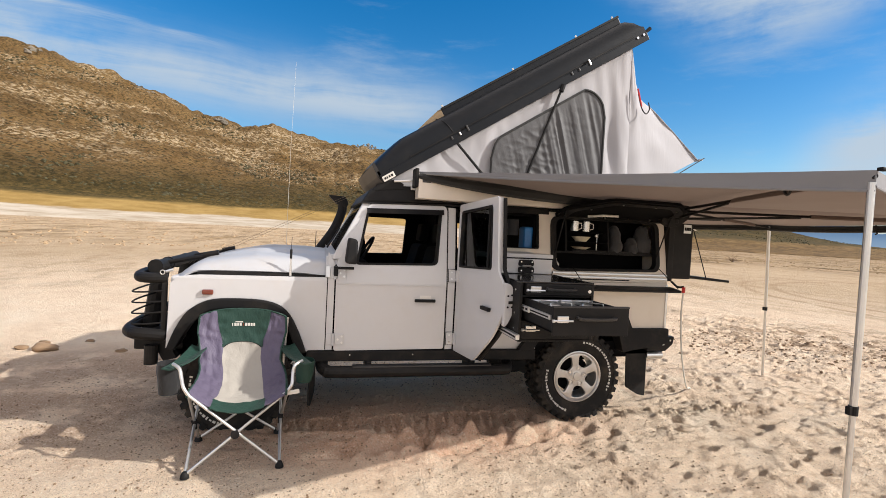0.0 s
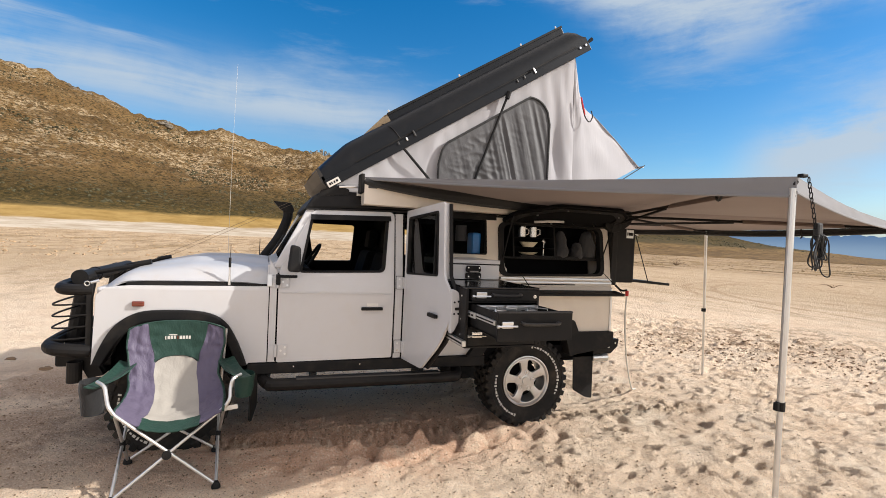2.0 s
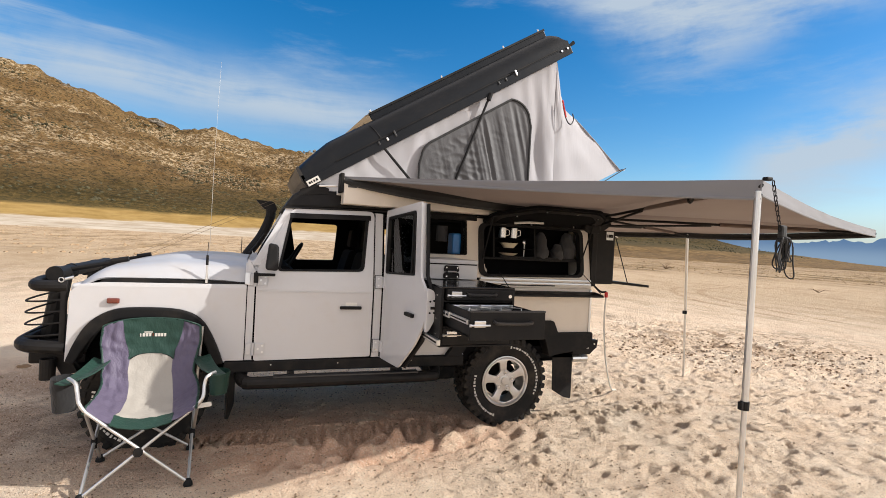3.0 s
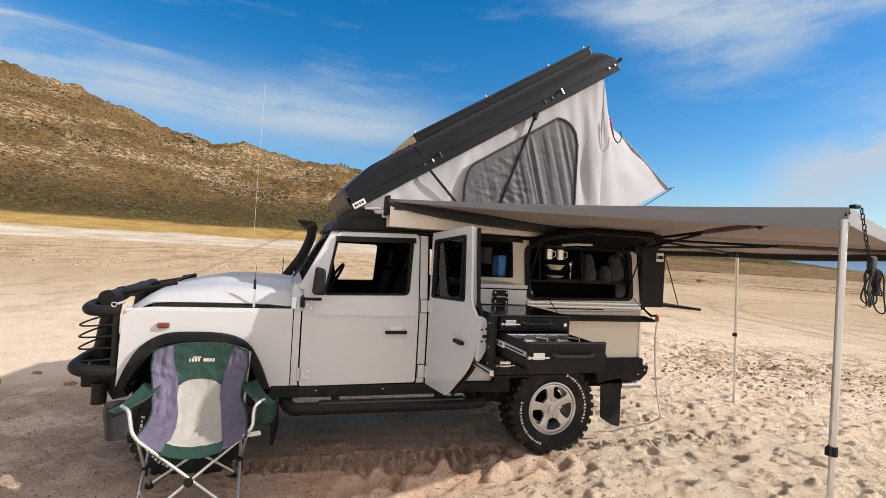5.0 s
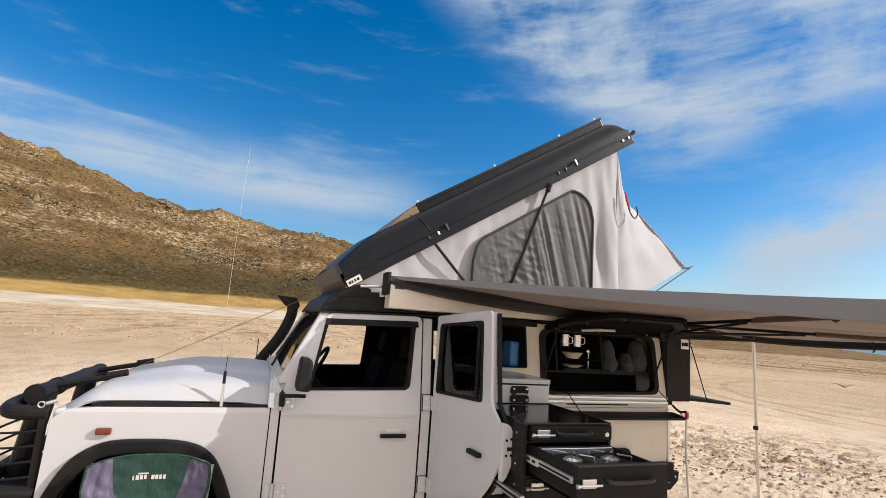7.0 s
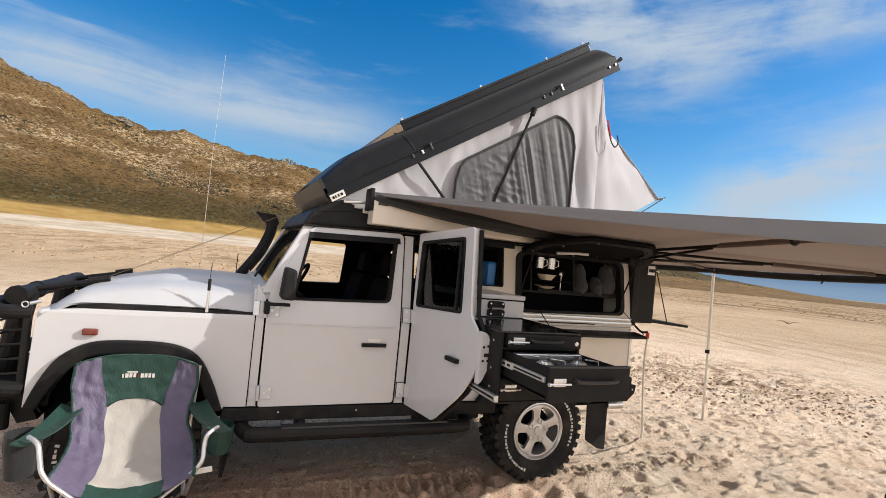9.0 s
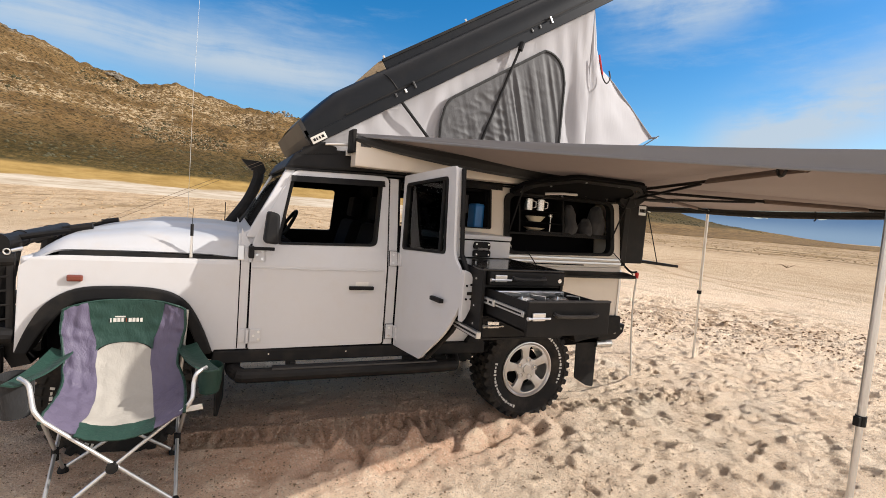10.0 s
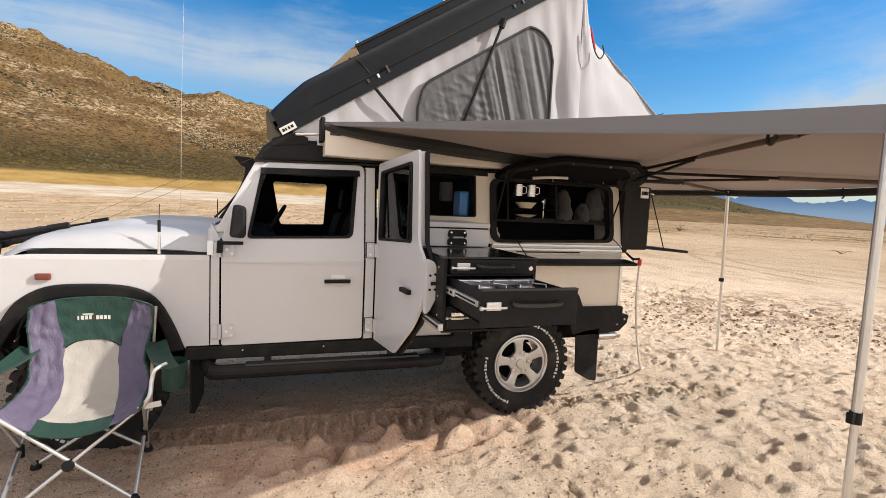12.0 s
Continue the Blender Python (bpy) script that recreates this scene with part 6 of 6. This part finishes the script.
for o in awn.children:
    if o.name.startswith(("pivot", "bolt", "mount")):
        for v in o.data.vertices:
            v.co.x, v.co.y = v.co.x - 0.08, v.co.y + 0.05
part("strap_loop", tube([(0.330 + 0.010 * math.cos(t), -1.612 + 0.028 * math.cos(t), 1.950 + 0.036 * math.sin(t)) for t in (2 * math.pi * k / 16 for k in range(16))], 0.008, 6, closed=True), STRAP, awn)
part("pole_hook", tube(smooth_line([(2.85, -0.315, 1.88), (2.85, -0.315, 1.825), (2.87, -0.315, 1.80), (2.85, -0.315, 1.785)], 4), 0.007, 6), BLACK, awn)


def pole(foot, top, collar):
    foot, top = Vector(foot), Vector(top)
    p = thing("awning_pole", foot, "slim telescopic aluminium awning pole standing on sand", "pole", "awning poles")
    mid = foot.lerp(top, collar / top.z)
    part("upper_tube", tube([mid, top], 0.0165, 12), ALU, p)
    part("lower_tube", tube([foot - Vector((0, 0, 0.03)), mid], 0.0135, 12), ALU, p)
    c = part("clamp_collar", tube([mid - Vector((0, 0, 0.022)), mid + Vector((0, 0, 0.022))], 0.021, 12), BLACK, p)
    part("clamp_lever", box(mid.x - 0.035, mid.x - 0.016, mid.y - 0.012, mid.y + 0.012, mid.z - 0.02, mid.z + 0.02, 0.004), BLACK, c)
    return p


pole((0.190, -2.165, ground_z(0.19, -2.165)), (0.182, -2.172, 1.93), 0.866)
pole((3.14, 1.06, ground_z(3.14, 1.06)), (2.84, 0.84, 1.86), 0.86)

# guy rope kit hanging at the awning's corner
kit = thing("guy_rope", (0.21, -2.215, 1.98), "coiled black guy rope hanging from the awning corner", "rope")
kx, ky = 0.215, -2.215
part("corner_clip", box(kx - 0.030, kx + 0.010, ky, ky + 0.030, 1.980, 1.998, 0.006), BLACK, kit)
for k in range(10):
    c = Vector((kx + 0.012 + 0.007 * k, ky, 1.968 - 0.024 * k))
    turn = k % 2
    part("chain_link", tube([c + Vector(((0 if turn else 0.007) * math.cos(t), (0.007 if turn else 0) * math.cos(t), 0.016 * math.sin(t))) for t in (2 * math.pi * j / 12 for j in range(12))], 0.0026, 6, closed=True), BLACK, kit)
part("rope_tensioner", box(kx + 0.075, kx + 0.112, ky - 0.014, ky + 0.014, 1.705, 1.768, 0.010), STRAP, kit)
rope_rng = random.Random(21)
for k in range(9):
    a, wide, tall = rope_rng.uniform(0, 3.1), rope_rng.uniform(0.018, 0.040), rope_rng.uniform(0.060, 0.105)
    lean, cx = rope_rng.uniform(-0.35, 0.35), kx + 0.10 + rope_rng.uniform(-0.015, 0.030)
    loop = []
    for j in range(24):
        t = 2 * math.pi * j / 24
        w, h = wide * math.sin(t) * (1 + 0.3 * math.cos(2 * t + k)), tall * (math.cos(t) - 1)
        loop.append((cx + w * math.cos(a) - lean * h, ky + w * math.sin(a) + 0.006 * math.sin(3 * t), 1.712 + h))
    part("rope_coil", tube(loop, 0.0036, 6, closed=True), STRAP, kit)
part("rope_wrap", tube([(kx + 0.085, ky, 1.70), (kx + 0.135, ky, 1.695)], 0.017, 8), STRAP, kit)


def twigs(name, at, size, count, label, category, seed, upright):
    """A tangle of bent dead branches from one root."""
    rng = random.Random(seed)
    t = thing(name, at, label, category)
    for k in range(count):
        a, r = rng.uniform(0, 6.28), size * rng.uniform(0.5, 1.0)
        end = Vector(at) + Vector((r * math.cos(a), r * math.sin(a), size * upright * rng.uniform(0.2, 1.0)))
        mid = Vector(at).lerp(end, 0.5) + Vector((rng.uniform(-0.1, 0.1) * size, rng.uniform(-0.1, 0.1) * size, 0.14 * size))
        part("branch", tube([Vector(at), mid, end], [0.030 * size, 0.022 * size, 0.008 * size], 5), CLOD, t)


twigs("driftwood", (25.7, 14.2, 0.02), 0.55, 6, "dead grey-brown branch lying on the plain", "driftwood", 4, 0.35)
twigs("dry_bush", (39.2, 38.9, 0.02), 1.0, 16, "dark leafless bush far out on the plain", "bush", 9, 0.8)

def stone(x, y, size, seed):
    """One rough clump of earth, half sunk in the sand."""
    bm = bmesh.new()
    bmesh.ops.create_icosphere(bm, subdivisions=3, radius=1.0)
    for v in bm.verts:
        k = 1 + 0.35 * wob(v.co.x, v.co.y, v.co.z + seed, 1.3) + 0.12 * wob(v.co.x, v.co.y, v.co.z + seed, 4.0)
        v.co = Vector((x + v.co.x * size * k * 1.3, y + v.co.y * size * k, ground_z(x, y) + size * 0.25 + v.co.z * size * k * 0.55))
    tagged(part("stone", bm, CLOD, smooth=True), "reddish-brown stone half sunk in the shaded sand", "stone", "stones beside the vehicle")


for k, (sx, sy, size) in enumerate(((-5.49, 2.70, 0.055), (-5.42, 3.02, 0.050), (-5.24, 2.65, 0.105), (-4.44, 2.58, 0.045), (-4.96, 3.09, 0.040))):
    stone(sx, sy, size, 3.1 * k)

# ---- slide-out kitchen ----
kit2 = thing("kitchen_unit", (-0.76, -0.5, 0.93), "black slide-out camp kitchen with an open stove drawer", "kitchen unit")
KX0, KX1, KY, KZ0, KZ1 = -1.020, -0.500, -0.995, 0.935, 1.300
part("side_plate", box(KX0, KX0 + 0.018, KY, -0.10, KZ0, KZ1, 0.003), POWDER, kit2)
part("side_plate", box(KX1 - 0.018, KX1, KY, -0.10, KZ0, KZ1, 0.003), POWDER, kit2)
part("top_plate", box(KX0, KX1, KY, -0.02, KZ1, KZ1 + 0.012, 0.003), WORKTOP, kit2, "glossy dark worktop")
part("base_plate", box(KX0, KX1, KY, 0.30, KZ0 - 0.012, KZ0, 0.003), POWDER, kit2)
part("back_plate", box(KX0, KX1, -0.12, -0.10, KZ0, KZ1), POWDER, kit2)
part("lower_front", box(KX0 + 0.02, KX1 - 0.02, KY - 0.002, KY + 0.02, KZ0 + 0.004, 1.045, 0.003), POWDER, kit2)
part("drawer_divider", box(KX0 + 0.018, KX1 - 0.018, KY + 0.01, -0.12, 1.045, 1.055), POWDER, kit2)
part("drawer_divider", box(KX0 + 0.018, KX1 - 0.018, KY + 0.01, -0.12, 1.212, 1.222), POWDER, kit2)
for kz in (1.0, 1.1, 1.25):
    for ky2 in (-0.92, -0.69):
        part("screw", lathe([(0.006, -0.004), (0.006, 0.0), (0.0, -0.005)], 8, (KX0, ky2, kz), "x"), STEEL, kit2)
rail = part("slide_rail", box(KX0 - 0.030, KX0 - 0.004, -1.03, 0.05, 0.942, 0.978, 0.003), ALU, kit2, "bare aluminium slide rail")
part("rail_groove", box(KX0 - 0.0315, KX0 - 0.029, -1.02, 0.05, 0.955, 0.966), BLACK, rail)


def bolt_catch(x, y, z, parent):
    c = part("bolt_catch", box(x - 0.035, x + 0.035, y - 0.012, y, z - 0.018, z + 0.020, 0.004), STEEL, parent, "zinc spring bolt catch")
    part("catch_pin", tube([(x - 0.06, y - 0.014, z - 0.006), (x + 0.06, y - 0.014, z - 0.006)], 0.006, 8), STEEL, c)
    part("catch_knob", tube([(x - 0.066, y - 0.014, z - 0.006), (x - 0.054, y - 0.014, z - 0.006)], 0.010, 8), STEEL, c)


def pull(x0, x1, y, z, parent):
    h = part("drawer_handle", tube(smooth_line([(x0, y, z), (x0 + 0.012, y - 0.026, z - 0.004), ((x0 + x1) / 2, y - 0.030, z - 0.006), (x1 - 0.012, y - 0.026, z - 0.004), (x1, y, z)], 5), 0.009, 8, flatten=1.7), GRIP, parent)
    for x in (x0 - 0.004, x1 + 0.004):
        part("handle_screw", lathe([(0.007, y - 0.006), (0.007, y), (0.0, y - 0.007)], 8, (x, 0, z)), STEEL, h)


top_drawer = part("top_drawer", box(KX0 + 0.03, KX1 - 0.015, KY - 0.028, KY + 0.3, 1.228, 1.300, 0.008), POWDER, kit2, "closed black shallow drawer")
bolt_catch(KX0 + 0.09, KY - 0.028, 1.265, top_drawer)
pull(-0.85, -0.66, KY - 0.028, 1.270, top_drawer)
part("keyhole", lathe([(0.012, KY - 0.034), (0.012, KY - 0.028), (0.0, KY - 0.034)], 12, (-0.55, 0, 1.258)), STEEL, top_drawer)
# stove drawer, pulled out
SX0, SX1, SY = -0.978, -0.535, -1.385
stove = part("stove_drawer", box(SX0, SX0 + 0.012, SY + 0.01, -0.45, 1.060, 1.205, 0.002), POWDER, kit2, "open drawer with a gas stove")
part("drawer_side", box(SX1 - 0.012, SX1, SY + 0.01, -0.45, 1.060, 1.205, 0.002), POWDER, stove)
part("drawer_bottom", box(SX0, SX1, SY + 0.01, -0.45, 1.058, 1.070), POWDER, stove)
part("drawer_front", box(SX0 - 0.005, SX1 + 0.035, SY - 0.006, SY + 0.012, 1.045, 1.212, 0.004), POWDER, stove)
part("front_lip", box(SX0 - 0.005, SX1 + 0.035, SY - 0.010, SY + 0.016, 1.206, 1.216, 0.002), GRIP, stove)
part("hob_plate", box(SX0 + 0.02, SX1 - 0.02, SY + 0.02, -0.50, 1.168, 1.176, 0.002), HOB, stove, "brushed steel hob")
part("hob_rim", box(SX0 + 0.012, SX1 - 0.012, KY - 0.075, KY - 0.035, 1.176, 1.206, 0.004), STEEL, stove)
runner = part("drawer_rail", box(SX0 - 0.014, SX0, SY + 0.02, -0.9, 1.132, 1.160, 0.003), ALU, stove, "bare aluminium runner")
part("runner_groove", box(SX0 - 0.0155, SX0 - 0.013, SY + 0.04, -0.9, 1.1415, 1.150), BLACK, runner)
part("drawer_rail", box(SX0 - 0.026, SX0 - 0.014, -1.10, -0.9, 1.128, 1.164, 0.003), STEEL, stove)
for ky2 in (-1.08, -1.03):
    part("runner_slot", box(SX0 - 0.0275, SX0 - 0.025, ky2, ky2 + 0.03, 1.140, 1.152), BLACK, stove)
for bx in (-0.875, -0.665):
    bz, by = 1.176, -1.20
    part("burner", lathe([(0.0, bz), (0.045, bz), (0.045, bz + 0.012), (0.030, bz + 0.022), (0.0, bz + 0.024)], 20, (bx, by, 0), "z"), STEEL, stove, "round gas burner")
    for a in range(4):
        t = math.pi / 4 + a * math.pi / 2
        part("pan_support", tube([(bx + 0.03 * math.cos(t), by + 0.03 * math.sin(t), bz + 0.036), (bx + 0.095 * math.cos(t), by + 0.095 * math.sin(t), bz + 0.036), (bx + 0.10 * math.cos(t), by + 0.10 * math.sin(t), bz)], 0.004, 6), STEEL, stove)
part("wind_shield", box(-0.772, -0.766, -1.36, -1.07, 1.176, 1.20), STEEL, stove)
bolt_catch(-0.926, SY - 0.006, 1.140, stove)
pull(-0.83, -0.60, SY - 0.006, 1.150, stove)
bolt_catch(KX0 + 0.08, KY - 0.002, 1.010, kit2)

# white cupboard that stands up behind the worktop, with its over-centre latch
cup = part("back_cupboard", box(KX0, -0.525, -0.417, 0.06, 1.316, 1.425, 0.004), WHITE, kit2, "white cupboard behind the worktop")
part("cupboard_gap", box(KX0 + 0.004, -0.529, -0.411, 0.05, 1.425, 1.434), BLACK, cup)
part("cupboard_lid", box(KX0, -0.522, -0.424, 0.06, 1.434, 1.464, 0.005), WHITE, cup)
latch = part("panel_latch", plate([rounded([(-0.80, 1.372), (-0.688, 1.372), (-0.682, 1.388), (-0.690, 1.420), (-0.798, 1.420), (-0.806, 1.388)], 0.012)], -0.436, -0.417, bev=0.004), BLACK, cup, "black over-centre latch")
part("latch_hook", plate([rounded([(-0.806, 1.322), (-0.682, 1.322), (-0.682, 1.360), (-0.698, 1.368), (-0.790, 1.368), (-0.806, 1.360)], 0.010)], -0.440, -0.417, bev=0.004), BLACK, latch)
part("latch_bar", tube([(-0.778, -0.442, 1.372), (-0.710, -0.442, 1.372)], 0.009, 8), STEEL, latch)
for bx in (-0.788, -0.700):
    part("bolt", lathe([(0.006, -0.441), (0.006, -0.436), (0.0, -0.442)], 8, (bx, 0, 1.404)), STEEL, latch)
    part("bolt", lathe([(0.006, -0.445), (0.006, -0.440), (0.0, -0.446)], 8, (bx, 0, 1.338)), STEEL, latch)

# ---- storage locker and shelf at the rear, water hose ----
locker = thing("storage_locker", (1.12, 0.2, 1.27), "black upright locker with a fold-down shelf at the rear", "locker")
part("locker_body", box(0.99, 1.215, 0.05, 0.60, 1.272, 1.792, 0.015), POWDER, locker)
part("locker_edge", box(0.985, 1.00, 0.04, 0.055, 1.262, 1.80, 0.004), BLACK, locker)
part("locker_label", box(1.105, 1.185, 0.043, 0.049, 1.700, 1.782, 0.002), ALU, locker, "grey label plate")
for k, (a, b) in enumerate(((1.112, 1.116), (1.128, 1.158), (1.168, 1.172))):
    part("label_bar", box(a, b + 0.006, 0.040, 0.0435, 1.725, 1.755), BLACK, locker)
part("locker_key", tube([(1.215, 0.06, 1.742), (1.255, 0.06, 1.735)], 0.006, 6), STEEL, locker)
shelf = part("fold_shelf", moved(box(0.0, 0.52, 0.06, 0.58, -0.012, 0.012, 0.006), Matrix.Translation((1.21, 0.0, 1.292)) @ Matrix.Rotation(radians(3.5), 4, "Y")), POWDER, locker, "thin black fold-down shelf")
part("shelf_stay", tube([(1.215, 0.06, 1.76), (1.42, 0.06, 1.29)], 0.005, 6), BLACK, locker)
for o in locker.children:
    for v in o.data.vertices:
        v.co.x = v.co.x - 0.085 if v.co.x < 1.22 else 1.135 + (v.co.x - 1.22) * 0.88
hose = thing("water_hose", (1.70, 0.60, 0.03), "white water hose hanging from a red fitting", "hose")
part("hose_pipe", tube(smooth_line([(0.985, -0.045, 1.16), (0.99, -0.03, 0.95), (1.06, 0.02, 0.62), (1.22, 0.15, 0.33), (1.46, 0.38, 0.13), (1.66, 0.57, 0.06), (1.78, 0.66, ground_z(1.78, 0.66))], 6), 0.0075, 8), HOSE, hose, smooth=True)
part("hose_fitting", tube([(0.985, -0.045, 1.155), (0.985, -0.045, 1.205)], 0.016, 10), RED, hose, "red tap fitting")
part("hose_bracket", tube(smooth_line([(0.90, 0.02, 1.25), (0.94, -0.02, 1.205), (0.985, -0.045, 1.21)], 4), 0.010, 6), BLACK, hose)


# ---- camping chair ----
def chair():
    c = thing("camping_chair", (-2.78, -0.3, 0), "folding camp chair in green, mauve and stone polyester", "chair")
    g = [ground_z(-3.00, -0.70), ground_z(-2.458, -0.65), ground_z(-3.035, -0.17), ground_z(-2.51, -0.10)]
    FL, FR, BL, BR = Vector((-3.000, -0.700, g[0])), Vector((-2.458, -0.650, g[1])), Vector((-3.035, -0.170, g[2])), Vector((-2.512, -0.100, g[3]))
    SFL, SFR = Vector((-3.010, -0.625, 0.512)), Vector((-2.432, -0.575, 0.505))
    SBL, SBR = Vector((-3.040, -0.10, 0.40)), Vector((-2.500, -0.075, 0.40))
    for a, b in ((FL, SFR), (FR, SFL), (BL, SBR), (BR, SBL), (FL, SBL), (BL, SFL), (FR, SBR), (BR, SFR)):
        part("frame_tube", tube([a + Vector((0, 0, 0.02)), b], 0.0095, 10), ALU, c)
    for f in (FL, FR, BL, BR):
        part("foot", lathe([(0.0, 0.0), (0.027, 0.002), (0.025, 0.018), (0.014, 0.040), (0.0, 0.042)], 14, f, "z"), BLACK, c, "black plastic foot")
    for p in (FL.lerp(SFR, 0.475), BL.lerp(SBR, 0.49)):
        part("cross_joint", lathe([(0.0, -0.016), (0.026, -0.014), (0.026, 0.014), (0.0, 0.016)], 14, p + Vector((0, -0.004, 0.01))), BLACK, c)
    for p in (FL.lerp(SBL, 0.55), FR.lerp(SBR, 0.55)):
        part("side_joint", tube([p - Vector((0, 0, 0.03)), p + Vector((0, 0, 0.03))], 0.017, 8), BLACK, c)
    TL, TR = Vector((-3.045, -0.085, 0.925)), Vector((-2.472, -0.085, 0.905))
    part("back_post", tube([SBL - Vector((0, 0, 0.12)), SBL, TL], 0.010, 10), ALU, c)
    part("back_post", tube([SBR - Vector((0, 0, 0.12)), SBR, TR], 0.010, 10), ALU, c)
    part("arm_post", tube(smooth_line([SFL, SFL + Vector((-0.030, 0.0, 0.05)), Vector((-3.062, -0.585, 0.61)), Vector((-3.082, -0.555, 0.660)), Vector((-3.13, -0.51, 0.678))], 5), 0.011, 10), ALU, c)
    part("arm_post", tube(smooth_line([SFR, SFR + Vector((0.028, 0.0, 0.05)), Vector((-2.402, -0.54, 0.62)), Vector((-2.388, -0.53, 0.668)), Vector((-2.345, -0.49, 0.684))], 5), 0.011, 10), ALU, c)

    prof = smooth_line([(-0.075, 0.962, 0.290), (-0.085, 0.86, 0.296), (-0.105, 0.76, 0.285), (-0.14, 0.66, 0.268), (-0.20, 0.56, 0.272), (-0.30, 0.48, 0.280), (-0.43, 0.44, 0.286), (-0.56, 0.425, 0.290), (-0.655, 0.400, 0.292)], 6)

    def F(s, v):
        q = v * (len(prof) - 1)
        k = min(int(q), len(prof) - 2)
        y, z, half = prof[k].lerp(prof[k + 1], q - k)
        seat = max(0.0, min(1.0, (0.62 - z) / 0.2))
        a = abs(s)
        x = -2.772 + s * half + 0.045 * seat
        z2 = z + seat * (0.105 * a ** 2.2) - (1 - seat) * 0.045 * a ** 3 * (1 if v < 0.12 else max(0, 1 - (v - 0.12) * 8))
        y2 = y - (1 - seat) * 0.05 * a ** 2 + 0.02 * seat * a
        cr = 0.006 * wob(s * 5, v * 9, 3) + 0.010 * wob(s * 9 + 4, v * 16, 6) * (0.3 + a)
        return x, y2 - cr * (1 - seat * 0.5), z2 + cr * seat

    def b(v):
        t = max(0.0, min(1.0, (v - 0.27) / 0.6))
        return 0.46 + 0.02 * math.sin(t * 6) + 0.16 * max(0, t - 0.5) * 2 * 0.5 + 0.15 * max(0.0, 1 - v / 0.26) ** 0.8

    def strip(s0, s1, v0, v1, nu=14, nv=34, arch=0.0):
        def f(u, w):
            v = v0 + (v1 - v0) * w
            a0 = arch * abs(2 * u - 1) ** 3
            v += a0 * ((1 - w) if v0 > 0.1 else w)
            a = s0(v) if callable(s0) else s0
            e = s1(v) if callable(s1) else s1
            return F(a + (e - a) * u, v)
        return grid(f, nu, nv, thick=0.006)
    hem = 0.865
    part("headrest_panel", strip(lambda v: -b(v) - 0.03, lambda v: b(v) + 0.03, 0.0, 0.285, arch=0.05), GREEN, c, "bottle green top panel", smooth=True)
    part("centre_panel", strip(lambda v: -b(v), b, 0.287, hem, arch=0.05), SAND_CLOTH, c, "stone-coloured centre panel", smooth=True)
    part("side_panel", strip(-1.0, lambda v: -b(v) - (0.03 if v < 0.30 else 0), 0.0, 0.965, nv=56), PURPLE, c, "mauve side panel", smooth=True)
    part("side_panel", strip(lambda v: b(v) + (0.03 if v < 0.30 else 0), 1.0, 0.0, 0.965, nv=56), PURPLE, c, "mauve side panel", smooth=True)
    part("seat_hem", strip(lambda v: -b(v) - 0.02, lambda v: b(v) + 0.02, hem, 1.0, nv=8), GREEN, c, "bottle green front edge", smooth=True)
    for s in (-1, 1):
        part("piping", tube([F(s, k / 50) for k in range(51)], 0.008, 6), GREEN, c)
    part("piping", tube([F(-1 + 2 * k / 24, 0.0) for k in range(25)], 0.007, 6), GREEN, c)
    part("back_sheet", grid(lambda u, w: (lambda p: (p[0], p[1] + 0.045, p[2] - 0.01))(F(-0.96 + 1.92 * u, 0.02 + 0.9 * w)), 14, 40), STRAP, c, "black backing cloth", smooth=True)
    # makers' mark as plain bars
    for k, w in enumerate((0.007, 0.015, 0.014, 0.013, 0.006, 0.015, 0.014, 0.013, 0.012)):
        u = -0.26 + 0.062 * k
        p = Vector(F(u, 0.135))
        part("mark_bar", box(p.x - w / 2, p.x + w / 2, p.y - 0.010, p.y - 0.007, p.z - 0.011, p.z + 0.011), ORANGE if k == 4 else HOSE, c)
    p = Vector(F(-0.13, 0.115))
    part("mark_bar", box(p.x - 0.035, p.x + 0.03, p.y - 0.010, p.y - 0.007, p.z - 0.002, p.z + 0.005), HOSE, c)

    def armrest(front, back, out, w):
        def f(u, v):
            p = front.lerp(back, u)
            z = p.z - 0.022 * math.sin(math.pi * u) - 0.010 * math.cos((v - 0.5) * 5)
            return p.x + out * (v - 0.35) * w, p.y, z - 0.02 * v * (1 - u)
        return grid(f, 14, 8, thick=0.008)
    part("armrest", armrest(Vector((-3.115, -0.535, 0.672)), Vector((-3.035, -0.12, 0.705)), -1, 0.115), GREEN, c, "green fabric armrest", smooth=True)
    part("armrest", armrest(Vector((-2.358, -0.52, 0.684)), Vector((-2.490, -0.10, 0.700)), 1, 0.12), GREEN, c, "green fabric armrest", smooth=True)

    def pocket(x, y, z1, z0, w, d, mat, lab):
        def f(u, v):
            t = 2 * math.pi * u
            r = 1 - 0.18 * (1 - v) + 0.10 * wob(u * 4, v * 3, x)
            return x + w * r * math.cos(t), y + d * r * math.sin(t), z0 + (z1 - z0) * v
        part("cup_pocket", grid(f, 20, 8), mat, c, lab, smooth=True)
    pocket(-3.185, -0.37, 0.650, 0.450, 0.075, 0.085, NET, "black mesh cup pocket")
    pocket(-2.330, -0.37, 0.660, 0.515, 0.065, 0.085, GREEN, "green cup pocket")
    part("care_tag", moved(box(-0.04, 0.04, -0.002, 0.002, -0.014, 0.014), Matrix.Translation((-2.395, -0.57, 0.500)) @ Matrix.Rotation(radians(-8), 4, "Y")), HOSE, c, "white care tag")


chair()
